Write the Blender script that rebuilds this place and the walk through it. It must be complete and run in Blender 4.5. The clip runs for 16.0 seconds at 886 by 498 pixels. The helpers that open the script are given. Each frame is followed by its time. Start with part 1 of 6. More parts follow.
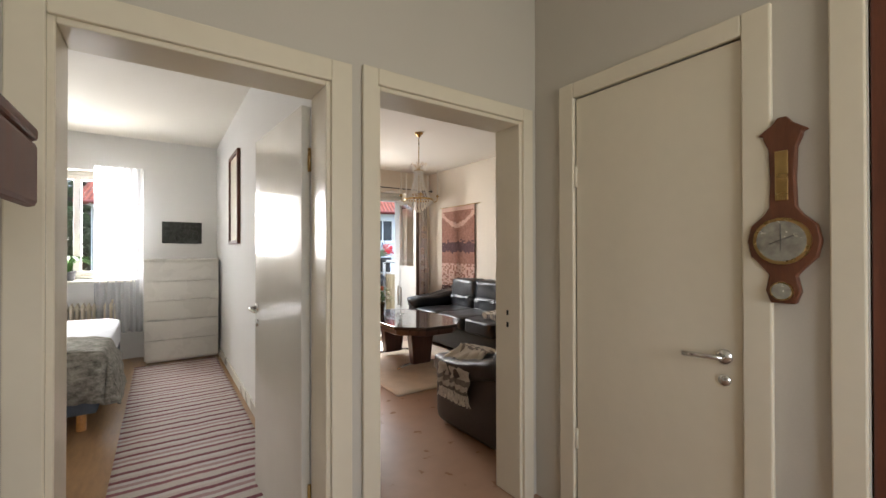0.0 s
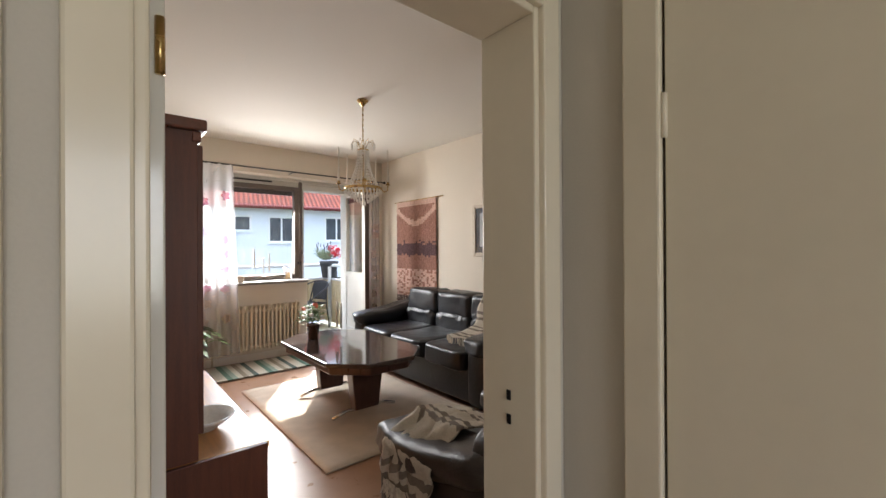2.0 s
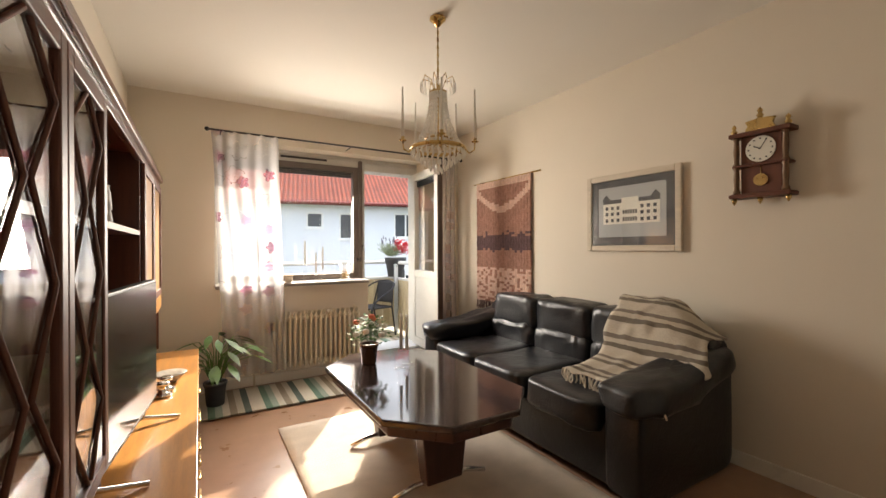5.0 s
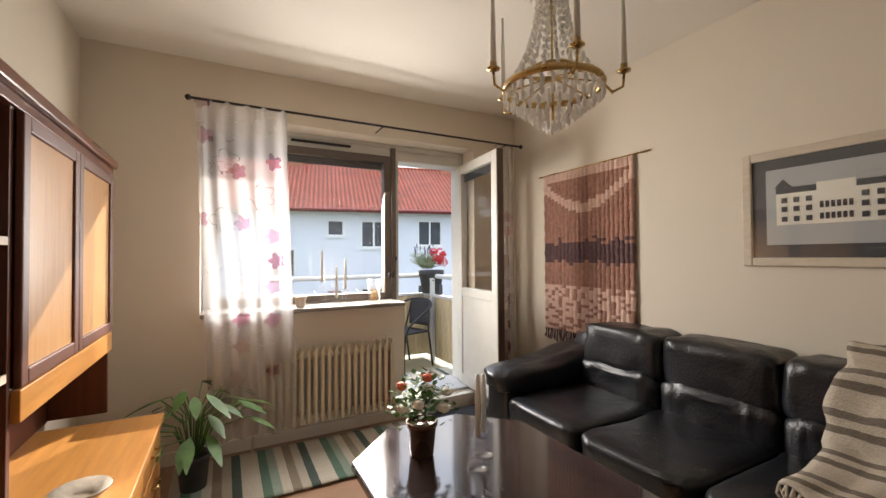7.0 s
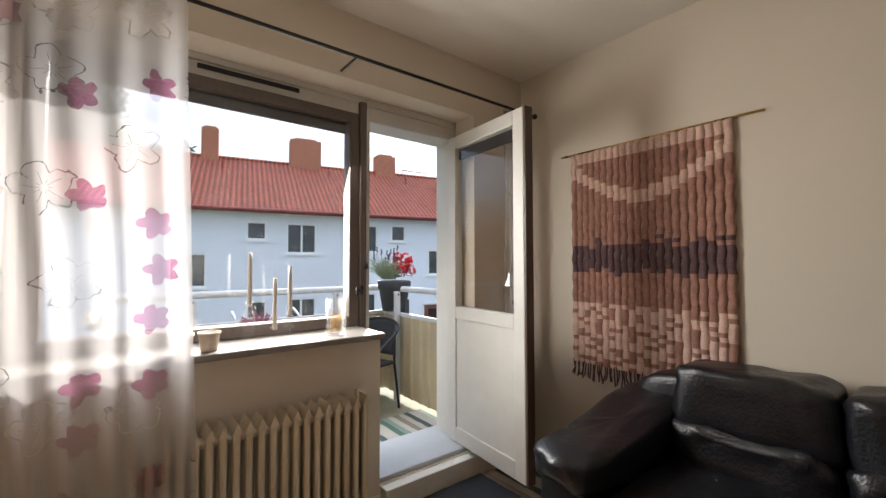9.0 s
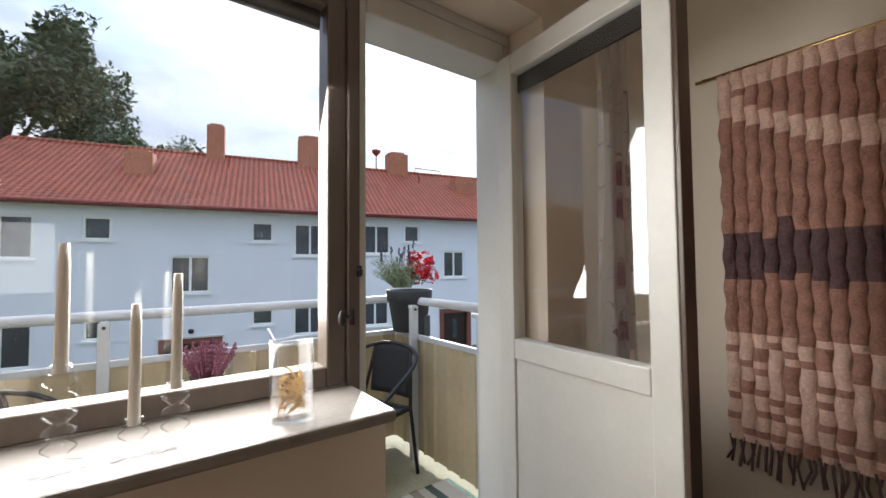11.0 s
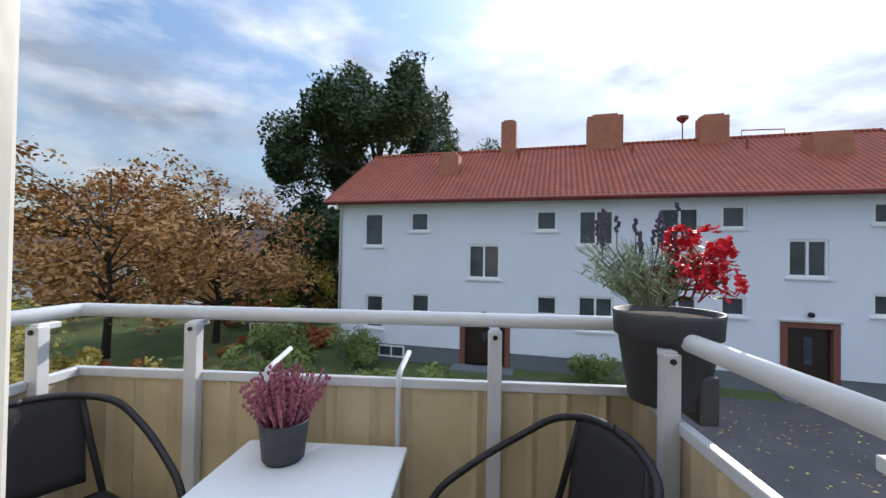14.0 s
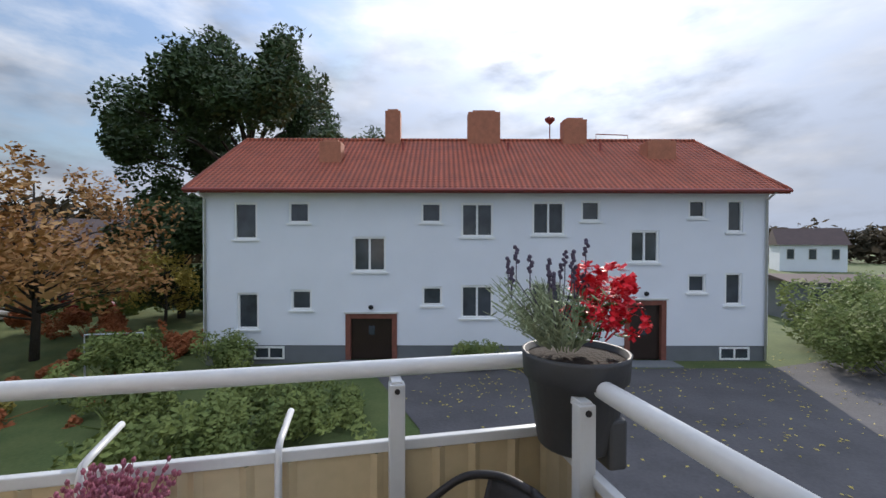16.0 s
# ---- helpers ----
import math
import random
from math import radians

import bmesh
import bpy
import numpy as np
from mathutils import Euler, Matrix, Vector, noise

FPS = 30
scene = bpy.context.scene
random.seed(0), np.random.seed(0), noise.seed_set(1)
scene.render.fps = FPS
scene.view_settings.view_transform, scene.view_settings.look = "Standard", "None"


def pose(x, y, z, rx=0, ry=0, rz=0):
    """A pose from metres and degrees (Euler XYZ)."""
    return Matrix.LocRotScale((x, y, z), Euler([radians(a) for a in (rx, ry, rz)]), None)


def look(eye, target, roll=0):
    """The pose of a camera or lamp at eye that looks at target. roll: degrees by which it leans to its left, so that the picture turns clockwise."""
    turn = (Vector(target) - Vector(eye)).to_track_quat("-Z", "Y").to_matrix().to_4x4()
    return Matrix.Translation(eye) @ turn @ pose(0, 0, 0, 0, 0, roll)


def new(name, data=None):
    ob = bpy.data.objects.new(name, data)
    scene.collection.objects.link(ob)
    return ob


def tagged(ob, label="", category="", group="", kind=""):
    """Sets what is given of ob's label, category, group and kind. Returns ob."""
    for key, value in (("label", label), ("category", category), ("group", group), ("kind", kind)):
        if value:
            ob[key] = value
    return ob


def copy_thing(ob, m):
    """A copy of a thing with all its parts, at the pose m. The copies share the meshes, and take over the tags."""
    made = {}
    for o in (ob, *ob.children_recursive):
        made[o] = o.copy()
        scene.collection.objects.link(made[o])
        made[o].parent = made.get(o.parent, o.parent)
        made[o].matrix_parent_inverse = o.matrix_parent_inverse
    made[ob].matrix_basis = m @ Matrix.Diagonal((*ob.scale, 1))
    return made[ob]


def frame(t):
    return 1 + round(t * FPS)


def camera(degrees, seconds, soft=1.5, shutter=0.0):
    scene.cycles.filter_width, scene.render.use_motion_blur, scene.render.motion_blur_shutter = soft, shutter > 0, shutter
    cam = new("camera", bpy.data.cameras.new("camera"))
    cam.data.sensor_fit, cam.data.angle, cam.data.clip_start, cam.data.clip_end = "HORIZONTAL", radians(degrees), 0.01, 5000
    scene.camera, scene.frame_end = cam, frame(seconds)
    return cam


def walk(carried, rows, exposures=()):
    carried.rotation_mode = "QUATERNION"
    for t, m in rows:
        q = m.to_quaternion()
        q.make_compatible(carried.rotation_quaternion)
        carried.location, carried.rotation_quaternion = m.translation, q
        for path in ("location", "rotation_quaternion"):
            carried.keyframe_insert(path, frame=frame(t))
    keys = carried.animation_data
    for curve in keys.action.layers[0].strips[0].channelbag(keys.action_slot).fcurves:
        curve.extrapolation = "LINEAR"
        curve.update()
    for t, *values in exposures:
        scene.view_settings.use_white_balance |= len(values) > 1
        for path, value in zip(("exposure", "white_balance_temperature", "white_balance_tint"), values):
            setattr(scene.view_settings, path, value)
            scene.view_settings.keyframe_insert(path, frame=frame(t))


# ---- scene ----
cam = camera(94.5, 16.0)
PATH = [
    (0, (0.855, 0.407, 1.308), (1.991, 2.053, 1.321), -0.1),
    (0.5, (0.986, 0.625, 1.34), (2.185, 2.226, 1.342), -0.1),
    (1, (1.159, 0.891, 1.344), (2.429, 2.436, 1.343), 0.0),
    (1.5, (1.336, 1.105, 1.344), (2.644, 2.619, 1.346), -0.1),
    (2, (1.552, 1.302, 1.371), (2.843, 2.829, 1.376), -0.3),
    (2.5, (1.714, 1.502, 1.39), (2.871, 3.133, 1.408), -0.2),
    (3, (1.916, 1.694, 1.358), (2.92, 3.424, 1.392), -0.4),
    (5.5, (2.165, 2.658, 1.321), (3.189, 4.375, 1.314), -0.2),
    (6, (2.234, 2.944, 1.351), (3.246, 4.669, 1.342), -0.3),
    (6.5, (2.324, 3.241, 1.351), (3.312, 4.98, 1.355), -0.3),
    (7, (2.4, 3.529, 1.357), (3.34, 5.294, 1.394), -0.4),
    (7.5, (2.418, 3.81, 1.354), (3.423, 5.538, 1.407), -0.2),
    (8, (2.45, 4.116, 1.347), (3.624, 5.734, 1.398), -0.2),
    (8.5, (2.508, 4.419, 1.345), (3.75, 5.987, 1.4), -0.3),
    (9, (2.598, 4.739, 1.354), (3.832, 6.311, 1.426), -0.1),
    (11.5, (3.408, 5.905, 1.36), (4.547, 7.546, 1.446), -0.9),
    (12, (3.663, 6.089, 1.363), (4.639, 7.832, 1.457), -0.8),
    (12.5, (3.855, 6.284, 1.364), (4.586, 8.143, 1.467), -0.2),
    (13, (3.987, 6.512, 1.371), (4.396, 8.467, 1.469), -0.2),
    (13.5, (4.068, 6.71, 1.349), (4.194, 8.705, 1.424), 0.2),
    (14, (4.103, 6.865, 1.36), (3.965, 8.86, 1.388), 0.9),
    (14.5, (4.085, 6.945, 1.389), (3.859, 8.932, 1.353), 0.7),
    (15, (4.046, 7.021, 1.461), (3.985, 9.019, 1.394), 0.4),
    (15.5, (4.048, 7.065, 1.509), (4.249, 9.054, 1.448), 0.3),
    (16, (4.066, 7.09, 1.525), (4.485, 9.045, 1.499), 0.1),
]
EXPOSURES = [(0, 2.05, 6200, 10), (2.5, 1.95, 6100, 10), (3, 1.95, 6500, 11), (5.5, 1.85, 7200, 11), (7, 1.6, 6700, 11), (9, 1.1, 6450, 10), (11.5, 0.75, 6300, 10), (13, 0.7, 6200, 10), (14, 0.45, 6200, 11), (14.5, 0.38, 6300, 11), (16, 0.28, 6400, 12)]
walk(cam, [(t, look(e, g, r)) for t, e, g, r in PATH], EXPOSURES)

# ---- world and sun ----
SUN_AZ, SUN_EL = radians(32), radians(26)
world = bpy.data.worlds.new("sky"); scene.world = world; world.use_nodes = True
wn, wl = world.node_tree.nodes, world.node_tree.links
sky = wn.new("ShaderNodeTexSky"); sky.sky_type = 'NISHITA'; sky.sun_disc = False
sky.sun_elevation, sky.sun_rotation = SUN_EL, SUN_AZ
sky.air_density, sky.dust_density = 1.0, 0.8
bg = wn["Background"]; bg.inputs[1].default_value = 0.135
tc = wn.new("ShaderNodeTexCoord"); mp = wn.new("ShaderNodeMapping"); mp.inputs["Scale"].default_value = (1.0, 1.0, 2.6)
cn = wn.new("ShaderNodeTexNoise"); cn.inputs["Scale"].default_value = 3.2; cn.inputs["Detail"].default_value = 9; cn.inputs["Roughness"].default_value = 0.58
cr = wn.new("ShaderNodeValToRGB"); cr.color_ramp.elements[0].position = 0.38; cr.color_ramp.elements[1].position = 0.66
dk = wn.new("ShaderNodeMixRGB"); dk.blend_type = 'DARKEN'; dk.inputs[0].default_value = 1; dk.inputs[2].default_value = (4.3, 4.9, 6.0, 1)
cmix = wn.new("ShaderNodeMixRGB"); cd2 = wn.new("ShaderNodeTexNoise"); cd2.inputs["Scale"].default_value = 5.5; cd2.inputs["Detail"].default_value = 8
cc = wn.new("ShaderNodeValToRGB"); cc.color_ramp.elements[0].position, cc.color_ramp.elements[1].position = 0.36, 0.62
cc.color_ramp.elements[0].color = (0.40, 0.44, 0.50, 1); cc.color_ramp.elements[1].color = (1, 1, 1, 1)
cs = wn.new("ShaderNodeMixRGB"); cs.blend_type = 'MULTIPLY'; cs.inputs[0].default_value = 1; cs.inputs[2].default_value = (5.8, 5.9, 6.1, 1)
wl.new(tc.outputs["Generated"], mp.inputs[0]); wl.new(mp.outputs[0], cn.inputs[0]); wl.new(cn.outputs[0], cr.inputs[0]); wl.new(mp.outputs[0], cd2.inputs[0]); wl.new(cd2.outputs[0], cc.inputs[0]); wl.new(cc.outputs[0], cs.inputs[1])
wl.new(sky.outputs[0], dk.inputs[1]); wl.new(cr.outputs[0], cmix.inputs[0]); wl.new(dk.outputs[0], cmix.inputs[1]); wl.new(cs.outputs[0], cmix.inputs[2])
# overcast brightening towards the zenith, and the glow of the veiled sun
def wmath(op, a, b=None, c=None):
    q = wn.new("ShaderNodeMath"); q.operation = op
    for k, v in enumerate((a, b, c)):
        if v is None:
            continue
        if isinstance(v, (int, float)):
            q.inputs[k].default_value = v
        else:
            wl.new(v, q.inputs[k])
    return q.outputs[0]


wsep = wn.new("ShaderNodeSeparateXYZ"); wl.new(tc.outputs["Generated"], wsep.inputs[0])
zen = wmath('MULTIPLY_ADD', wmath('POWER', wmath('MAXIMUM', wsep.outputs[2], 0.0), 2.0), 2.6, 0.65)
wdot = wn.new("ShaderNodeVectorMath"); wdot.operation = 'DOT_PRODUCT'; wl.new(tc.outputs["Generated"], wdot.inputs[0])
wdot.inputs[1].default_value = (math.sin(SUN_AZ) * math.cos(SUN_EL), math.cos(SUN_AZ) * math.cos(SUN_EL), math.sin(SUN_EL))
glow = wmath('MULTIPLY_ADD', wmath('POWER', wmath('MAXIMUM', wdot.outputs["Value"], 0.0), 28.0), 0.7, zen)
wmul = wn.new("ShaderNodeMixRGB"); wmul.blend_type = 'MULTIPLY'; wmul.inputs[0].default_value = 1
wl.new(cmix.outputs[0], wmul.inputs[1]); wl.new(glow, wmul.inputs[2]); wl.new(wmul.outputs[0], bg.inputs[0])
sun = new("sun", bpy.data.lights.new("sun", 'SUN')); sun.data.energy = 3.4; sun.data.angle = radians(0.6); sun.data.color = (1.0, 0.93, 0.82)
sun.matrix_world = look((math.sin(SUN_AZ) * 30, math.cos(SUN_AZ) * 30, math.tan(SUN_EL) * 30), (0, 0, 0))


def window_light(name, m, w, h, power, spread=180):
    l = bpy.data.lights.new(name, 'AREA'); l.shape = 'RECTANGLE'; l.size, l.size_y, l.energy = w, h, power
    l.color = (1.0, 0.96, 0.9); l.spread = radians(spread)
    o = new(name, l); o.matrix_world = m


window_light("window_sky_living", pose(3.27, 7.12, 1.6, -62, 0, 0), 0.78, 1.0, 27)
window_light("window_sky_bedroom", pose(0.03, 7.2, 1.75, -65, 0, 0), 0.95, 1.0, 36)
# Unseen, assumed hall window: this lamp is added to brighten the hall.
window_light("unseen_window_hall", pose(1.5, -1.62, 1.55, 90, 0, 0), 1.5, 1.2, 8)


# ---- materials ----
def mat(name, col, rough=0.6, metal=0.0, var=0.12, scale=6.0, bump=0.1, bscale=60.0, stretch=(1, 1, 1), coat=0.0, spec=0.5, col2=None):
    m = bpy.data.materials.new(name); m.use_nodes = True
    n, l = m.node_tree.nodes, m.node_tree.links
    p = n["Principled BSDF"]
    p.inputs["Roughness"].default_value, p.inputs["Metallic"].default_value = rough, metal
    p.inputs["Coat Weight"].default_value = coat; p.inputs["Specular IOR Level"].default_value = spec
    t = n.new("ShaderNodeTexCoord"); mp_ = n.new("ShaderNodeMapping"); mp_.inputs["Scale"].default_value = stretch
    l.new(t.outputs["Object"], mp_.inputs[0])
    a = n.new("ShaderNodeTexNoise"); a.inputs["Scale"].default_value = scale; a.inputs["Detail"].default_value = 6
    b = n.new("ShaderNodeTexNoise"); b.inputs["Scale"].default_value = bscale; b.inputs["Detail"].default_value = 4
    l.new(mp_.outputs[0], a.inputs[0]); l.new(mp_.outputs[0], b.inputs[0])
    r = n.new("ShaderNodeValToRGB"); r.color_ramp.elements[0].position, r.color_ramp.elements[1].position = 0.3, 0.7
    c2 = col2 or tuple(min(1, c * (1 + var)) for c in col)
    r.color_ramp.elements[0].color = (*[c * (1 - var) for c in col], 1); r.color_ramp.elements[1].color = (*c2, 1)
    add = n.new("ShaderNodeMath"); add.operation = 'MULTIPLY_ADD'; add.inputs[1].default_value = 0.35
    l.new(b.outputs[0], add.inputs[0]); sc = n.new("ShaderNodeMath"); sc.operation = 'MULTIPLY'; sc.inputs[1].default_value = 0.65
    l.new(a.outputs[0], sc.inputs[0]); l.new(sc.outputs[0], add.inputs[2]); l.new(add.outputs[0], r.inputs[0])
    l.new(r.outputs[0], p.inputs["Base Color"])
    rr = n.new("ShaderNodeMapRange"); rr.inputs["To Min"].default_value = max(0.02, rough - 0.08); rr.inputs["To Max"].default_value = min(1, rough + 0.08)
    l.new(a.outputs[0], rr.inputs["Value"]); l.new(rr.outputs[0], p.inputs["Roughness"])
    if bump:
        bu = n.new("ShaderNodeBump"); bu.inputs["Strength"].default_value = bump; bu.inputs["Distance"].default_value = 0.01
        l.new(b.outputs[0], bu.inputs["Height"]); l.new(bu.outputs[0], p.inputs["Normal"])
    return m


def stripes(name, cols, width, axis, rough=0.95, wob=0.02):
    """Woven stripes: a repeating row of colours along one object axis, each width metres."""
    m = mat(name, (0.5, 0.5, 0.5), rough, bump=0.5, bscale=160)
    n, l = m.node_tree.nodes, m.node_tree.links
    p = n["Principled BSDF"]
    t = n.new("ShaderNodeTexCoord"); sx = n.new("ShaderNodeSeparateXYZ"); l.new(t.outputs["Object"], sx.inputs[0])
    d = n.new("ShaderNodeMath"); d.operation = 'DIVIDE'; d.inputs[1].default_value = width * len(cols)
    if axis == 3:
        yz = n.new("ShaderNodeMath"); yz.operation = 'ADD'; l.new(sx.outputs[1], yz.inputs[0]); l.new(sx.outputs[2], yz.inputs[1]); l.new(yz.outputs[0], d.inputs[0])
    else:
        l.new(sx.outputs[axis], d.inputs[0])
    nz = n.new("ShaderNodeTexNoise"); nz.inputs["Scale"].default_value = 40; l.new(t.outputs["Object"], nz.inputs[0])
    ad = n.new("ShaderNodeMath"); ad.operation = 'MULTIPLY_ADD'; ad.inputs[1].default_value = wob; l.new(nz.outputs[0], ad.inputs[0]); l.new(d.outputs[0], ad.inputs[2])
    f = n.new("ShaderNodeMath"); f.operation = 'FRACT'; l.new(ad.outputs[0], f.inputs[0])
    r = n.new("ShaderNodeValToRGB"); r.color_ramp.interpolation = 'CONSTANT'
    e = r.color_ramp.elements
    while len(e) < len(cols):
        e.new(0.5)
    for i, c in enumerate(cols):
        e[i].position = i / len(cols); e[i].color = (*c, 1)
    l.new(f.outputs[0], r.inputs[0])
    mx = n.new("ShaderNodeMixRGB"); mx.blend_type = 'MULTIPLY'; mx.inputs[0].default_value = 0.35
    n2 = n.new("ShaderNodeTexNoise"); n2.inputs["Scale"].default_value = 120; l.new(t.outputs["Object"], n2.inputs[0])
    l.new(r.outputs[0], mx.inputs[1]); l.new(n2.outputs[0], mx.inputs[2]); l.new(mx.outputs[0], p.inputs["Base Color"])
    return m


def glass(name, rough=0.0, tint=(1, 1, 1)):
    m = bpy.data.materials.new(name); m.use_nodes = True
    n, l = m.node_tree.nodes, m.node_tree.links
    n.remove(n["Principled BSDF"])
    tr, gl, mx, lw = n.new("ShaderNodeBsdfTransparent"), n.new("ShaderNodeBsdfGlossy"), n.new("ShaderNodeMixShader"), n.new("ShaderNodeLayerWeight")
    gl.inputs["Roughness"].default_value = rough; tr.inputs[0].default_value = (*tint, 1); lw.inputs[0].default_value = 0.5
    pw, ma = n.new("ShaderNodeMath"), n.new("ShaderNodeMath"); pw.operation, pw.inputs[1].default_value = 'POWER', 4.0
    ma.operation, ma.inputs[1].default_value, ma.inputs[2].default_value = 'MULTIPLY_ADD', 0.8, 0.045
    l.new(lw.outputs["Facing"], pw.inputs[0]); l.new(pw.outputs[0], ma.inputs[0])
    l.new(ma.outputs[0], mx.inputs[0]); l.new(tr.outputs[0], mx.inputs[1]); l.new(gl.outputs[0], mx.inputs[2])
    l.new(mx.outputs[0], n["Material Output"].inputs[0])
    return m


def sheer(name, motif=True):
    m = bpy.data.materials.new(name); m.use_nodes = True
    n, l = m.node_tree.nodes, m.node_tree.links
    n.remove(n["Principled BSDF"])
    tr, df, tl = n.new("ShaderNodeBsdfTransparent"), n.new("ShaderNodeBsdfDiffuse"), n.new("ShaderNodeBsdfTranslucent")
    ad, mx = n.new("ShaderNodeMixShader"), n.new("ShaderNodeMixShader")
    l.new(df.outputs[0], ad.inputs[1]); l.new(tl.outputs[0], ad.inputs[2]); ad.inputs[0].default_value = 0.55
    t = n.new("ShaderNodeTexCoord")
    if motif:
        def ma(op, a, b=None, c=None):
            q = n.new("ShaderNodeMath"); q.operation = op
            for k, v_ in enumerate((a, b, c)):
                if v_ is None:
                    continue
                if isinstance(v_, (int, float)):
                    q.inputs[k].default_value = v_
                else:
                    l.new(v_, q.inputs[k])
            return q.outputs[0]

        def flowers(freq, radius, seed, share):
            """Petalled outlines in the curtain's plane: signed distance to the rim, and which flowers are kept."""
            sx = n.new("ShaderNodeSeparateXYZ"); l.new(t.outputs["Object"], sx.inputs[0])
            cb = n.new("ShaderNodeCombineXYZ"); l.new(sx.outputs[0], cb.inputs[0]); l.new(ma('ADD', sx.outputs[2], seed), cb.inputs[1])
            v = n.new("ShaderNodeTexVoronoi"); v.voronoi_dimensions = '2D'; v.inputs["Scale"].default_value = freq; v.inputs["Randomness"].default_value = 0.65; l.new(cb.outputs[0], v.inputs["Vector"])
            d = n.new("ShaderNodeVectorMath"); d.operation = 'SUBTRACT'; l.new(cb.outputs[0], d.inputs[0]); l.new(v.outputs["Position"], d.inputs[1])
            ds = n.new("ShaderNodeSeparateXYZ"); l.new(d.outputs[0], ds.inputs[0])
            ang = ma('ARCTAN2', ds.outputs[1], ds.outputs[0]); dist = ma('SQRT', ma('ADD', ma('MULTIPLY', ds.outputs[0], ds.outputs[0]), ma('MULTIPLY', ds.outputs[1], ds.outputs[1])))
            nz = n.new("ShaderNodeTexNoise"); nz.inputs["Scale"].default_value = 24; l.new(cb.outputs[0], nz.inputs[0])
            rim = ma('MULTIPLY', ma('MULTIPLY_ADD', ma('ABSOLUTE', ma('SINE', ma('MULTIPLY', ang, 2.5))), 0.42, ma('MULTIPLY_ADD', nz.outputs[0], 0.7, 0.25)), radius)
            sc = n.new("ShaderNodeSeparateColor"); l.new(v.outputs["Color"], sc.inputs[0])
            return ma('SUBTRACT', dist, rim), ma('LESS_THAN', sc.outputs[0], share), ang, dist

        e1, k1, a1, d1 = flowers(4.6, 0.085, 3.3, 0.62); e2, k2, a2, d2 = flowers(4.9, 0.056, 7.9, 0.5)
        line = ma('LESS_THAN', ma('ABSOLUTE', e1), 0.0022)
        vein = ma('MULTIPLY', ma('LESS_THAN', ma('ABSOLUTE', ma('SINE', ma('MULTIPLY', a1, 5.0))), ma('DIVIDE', 0.004, d1)), ma('MULTIPLY', ma('LESS_THAN', e1, -0.03), ma('GREATER_THAN', d1, 0.012)))
        c = n.new("ShaderNodeMixRGB"); c.inputs[1].default_value = (0.70, 0.68, 0.69, 1); c.inputs[2].default_value = (0.42, 0.18, 0.29, 1); l.new(ma('MULTIPLY', ma('LESS_THAN', e2, 0.0), k2), c.inputs[0])
        c3 = n.new("ShaderNodeMixRGB"); c3.inputs[2].default_value = (0.16, 0.15, 0.17, 1); l.new(ma('MULTIPLY', ma('MAXIMUM', line, ma('MULTIPLY', vein, 0.5)), k1), c3.inputs[0]); l.new(c.outputs[0], c3.inputs[1])
        l.new(c3.outputs[0], df.inputs[0]); l.new(c3.outputs[0], tl.inputs[0])
    else:
        for q in (df, tl):
            q.inputs[0].default_value = (0.86, 0.88, 0.92, 1)
    mx.inputs[0].default_value = 0.42 if motif else 0.5
    l.new(tr.outputs[0], mx.inputs[1]); l.new(ad.outputs[0], mx.inputs[2]); l.new(mx.outputs[0], n["Material Output"].inputs[0])
    return m


WALL = mat("wall_paint", (0.70, 0.63, 0.53), 0.75, var=0.03, scale=1.2, bump=0.05, bscale=180)
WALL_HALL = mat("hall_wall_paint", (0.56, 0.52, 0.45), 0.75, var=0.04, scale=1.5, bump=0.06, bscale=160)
WALL_BED = mat("bedroom_wall_paint", (0.76, 0.75, 0.73), 0.8, var=0.03, scale=1.2, bump=0.05, bscale=180)
CEIL = mat("ceiling_paint", (0.78, 0.74, 0.67), 0.85, var=0.02, scale=1, bump=0.04, bscale=150)
WHITE = mat("white_gloss_paint", (0.76, 0.73, 0.66), 0.28, var=0.03, scale=3, bump=0.03, bscale=30)
CREAM = mat("cream_gloss_paint", (0.74, 0.67, 0.53), 0.22, var=0.03, scale=3, bump=0.03, bscale=20)
DOORG = mat("door_gloss_enamel", (0.74, 0.72, 0.66), 0.13, var=0.03, scale=3, bump=0.02, bscale=9, spec=0.7)
FRAMEP = mat("window_frame_paint", (0.60, 0.59, 0.55), 0.4, var=0.05, scale=8, bump=0.05, bscale=50)
# Window frame paint again, darkened: the backlit sash's shade is put into the colour.
FRAMESHADE = mat("shaded_frame_paint", (0.12, 0.095, 0.08), 0.4, var=0.1, scale=8, bump=0.06, bscale=60, stretch=(6, 6, 1))
FRAMEB = mat("brown_frame_paint", (0.09, 0.06, 0.045), 0.35, var=0.12, scale=8, bump=0.06, bscale=60, stretch=(6, 6, 1))
FLOOR = mat("brown_floor", (0.36, 0.22, 0.145), 0.3, var=0.1, scale=9, bump=0.03, bscale=120)
PARQUET = mat("wood_floor", (0.40, 0.24, 0.12), 0.35, var=0.2, scale=7, bump=0.06, bscale=90, stretch=(6, 1, 1))
MAHOG = mat("mahogany_veneer", (0.11, 0.032, 0.015), 0.48, var=0.35, scale=5, bump=0.04, bscale=70, stretch=(8, 8, 0.6), coat=0.04)
MAHOG_H = mat("mahogany_wood", (0.13, 0.04, 0.02), 0.3, var=0.3, scale=5, bump=0.04, bscale=70, stretch=(8, 0.7, 8), coat=0.25)
TEAK = mat("honey_veneer", (0.52, 0.24, 0.065), 0.32, var=0.22, scale=5, bump=0.03, bscale=70, stretch=(9, 0.7, 9), coat=0.2)
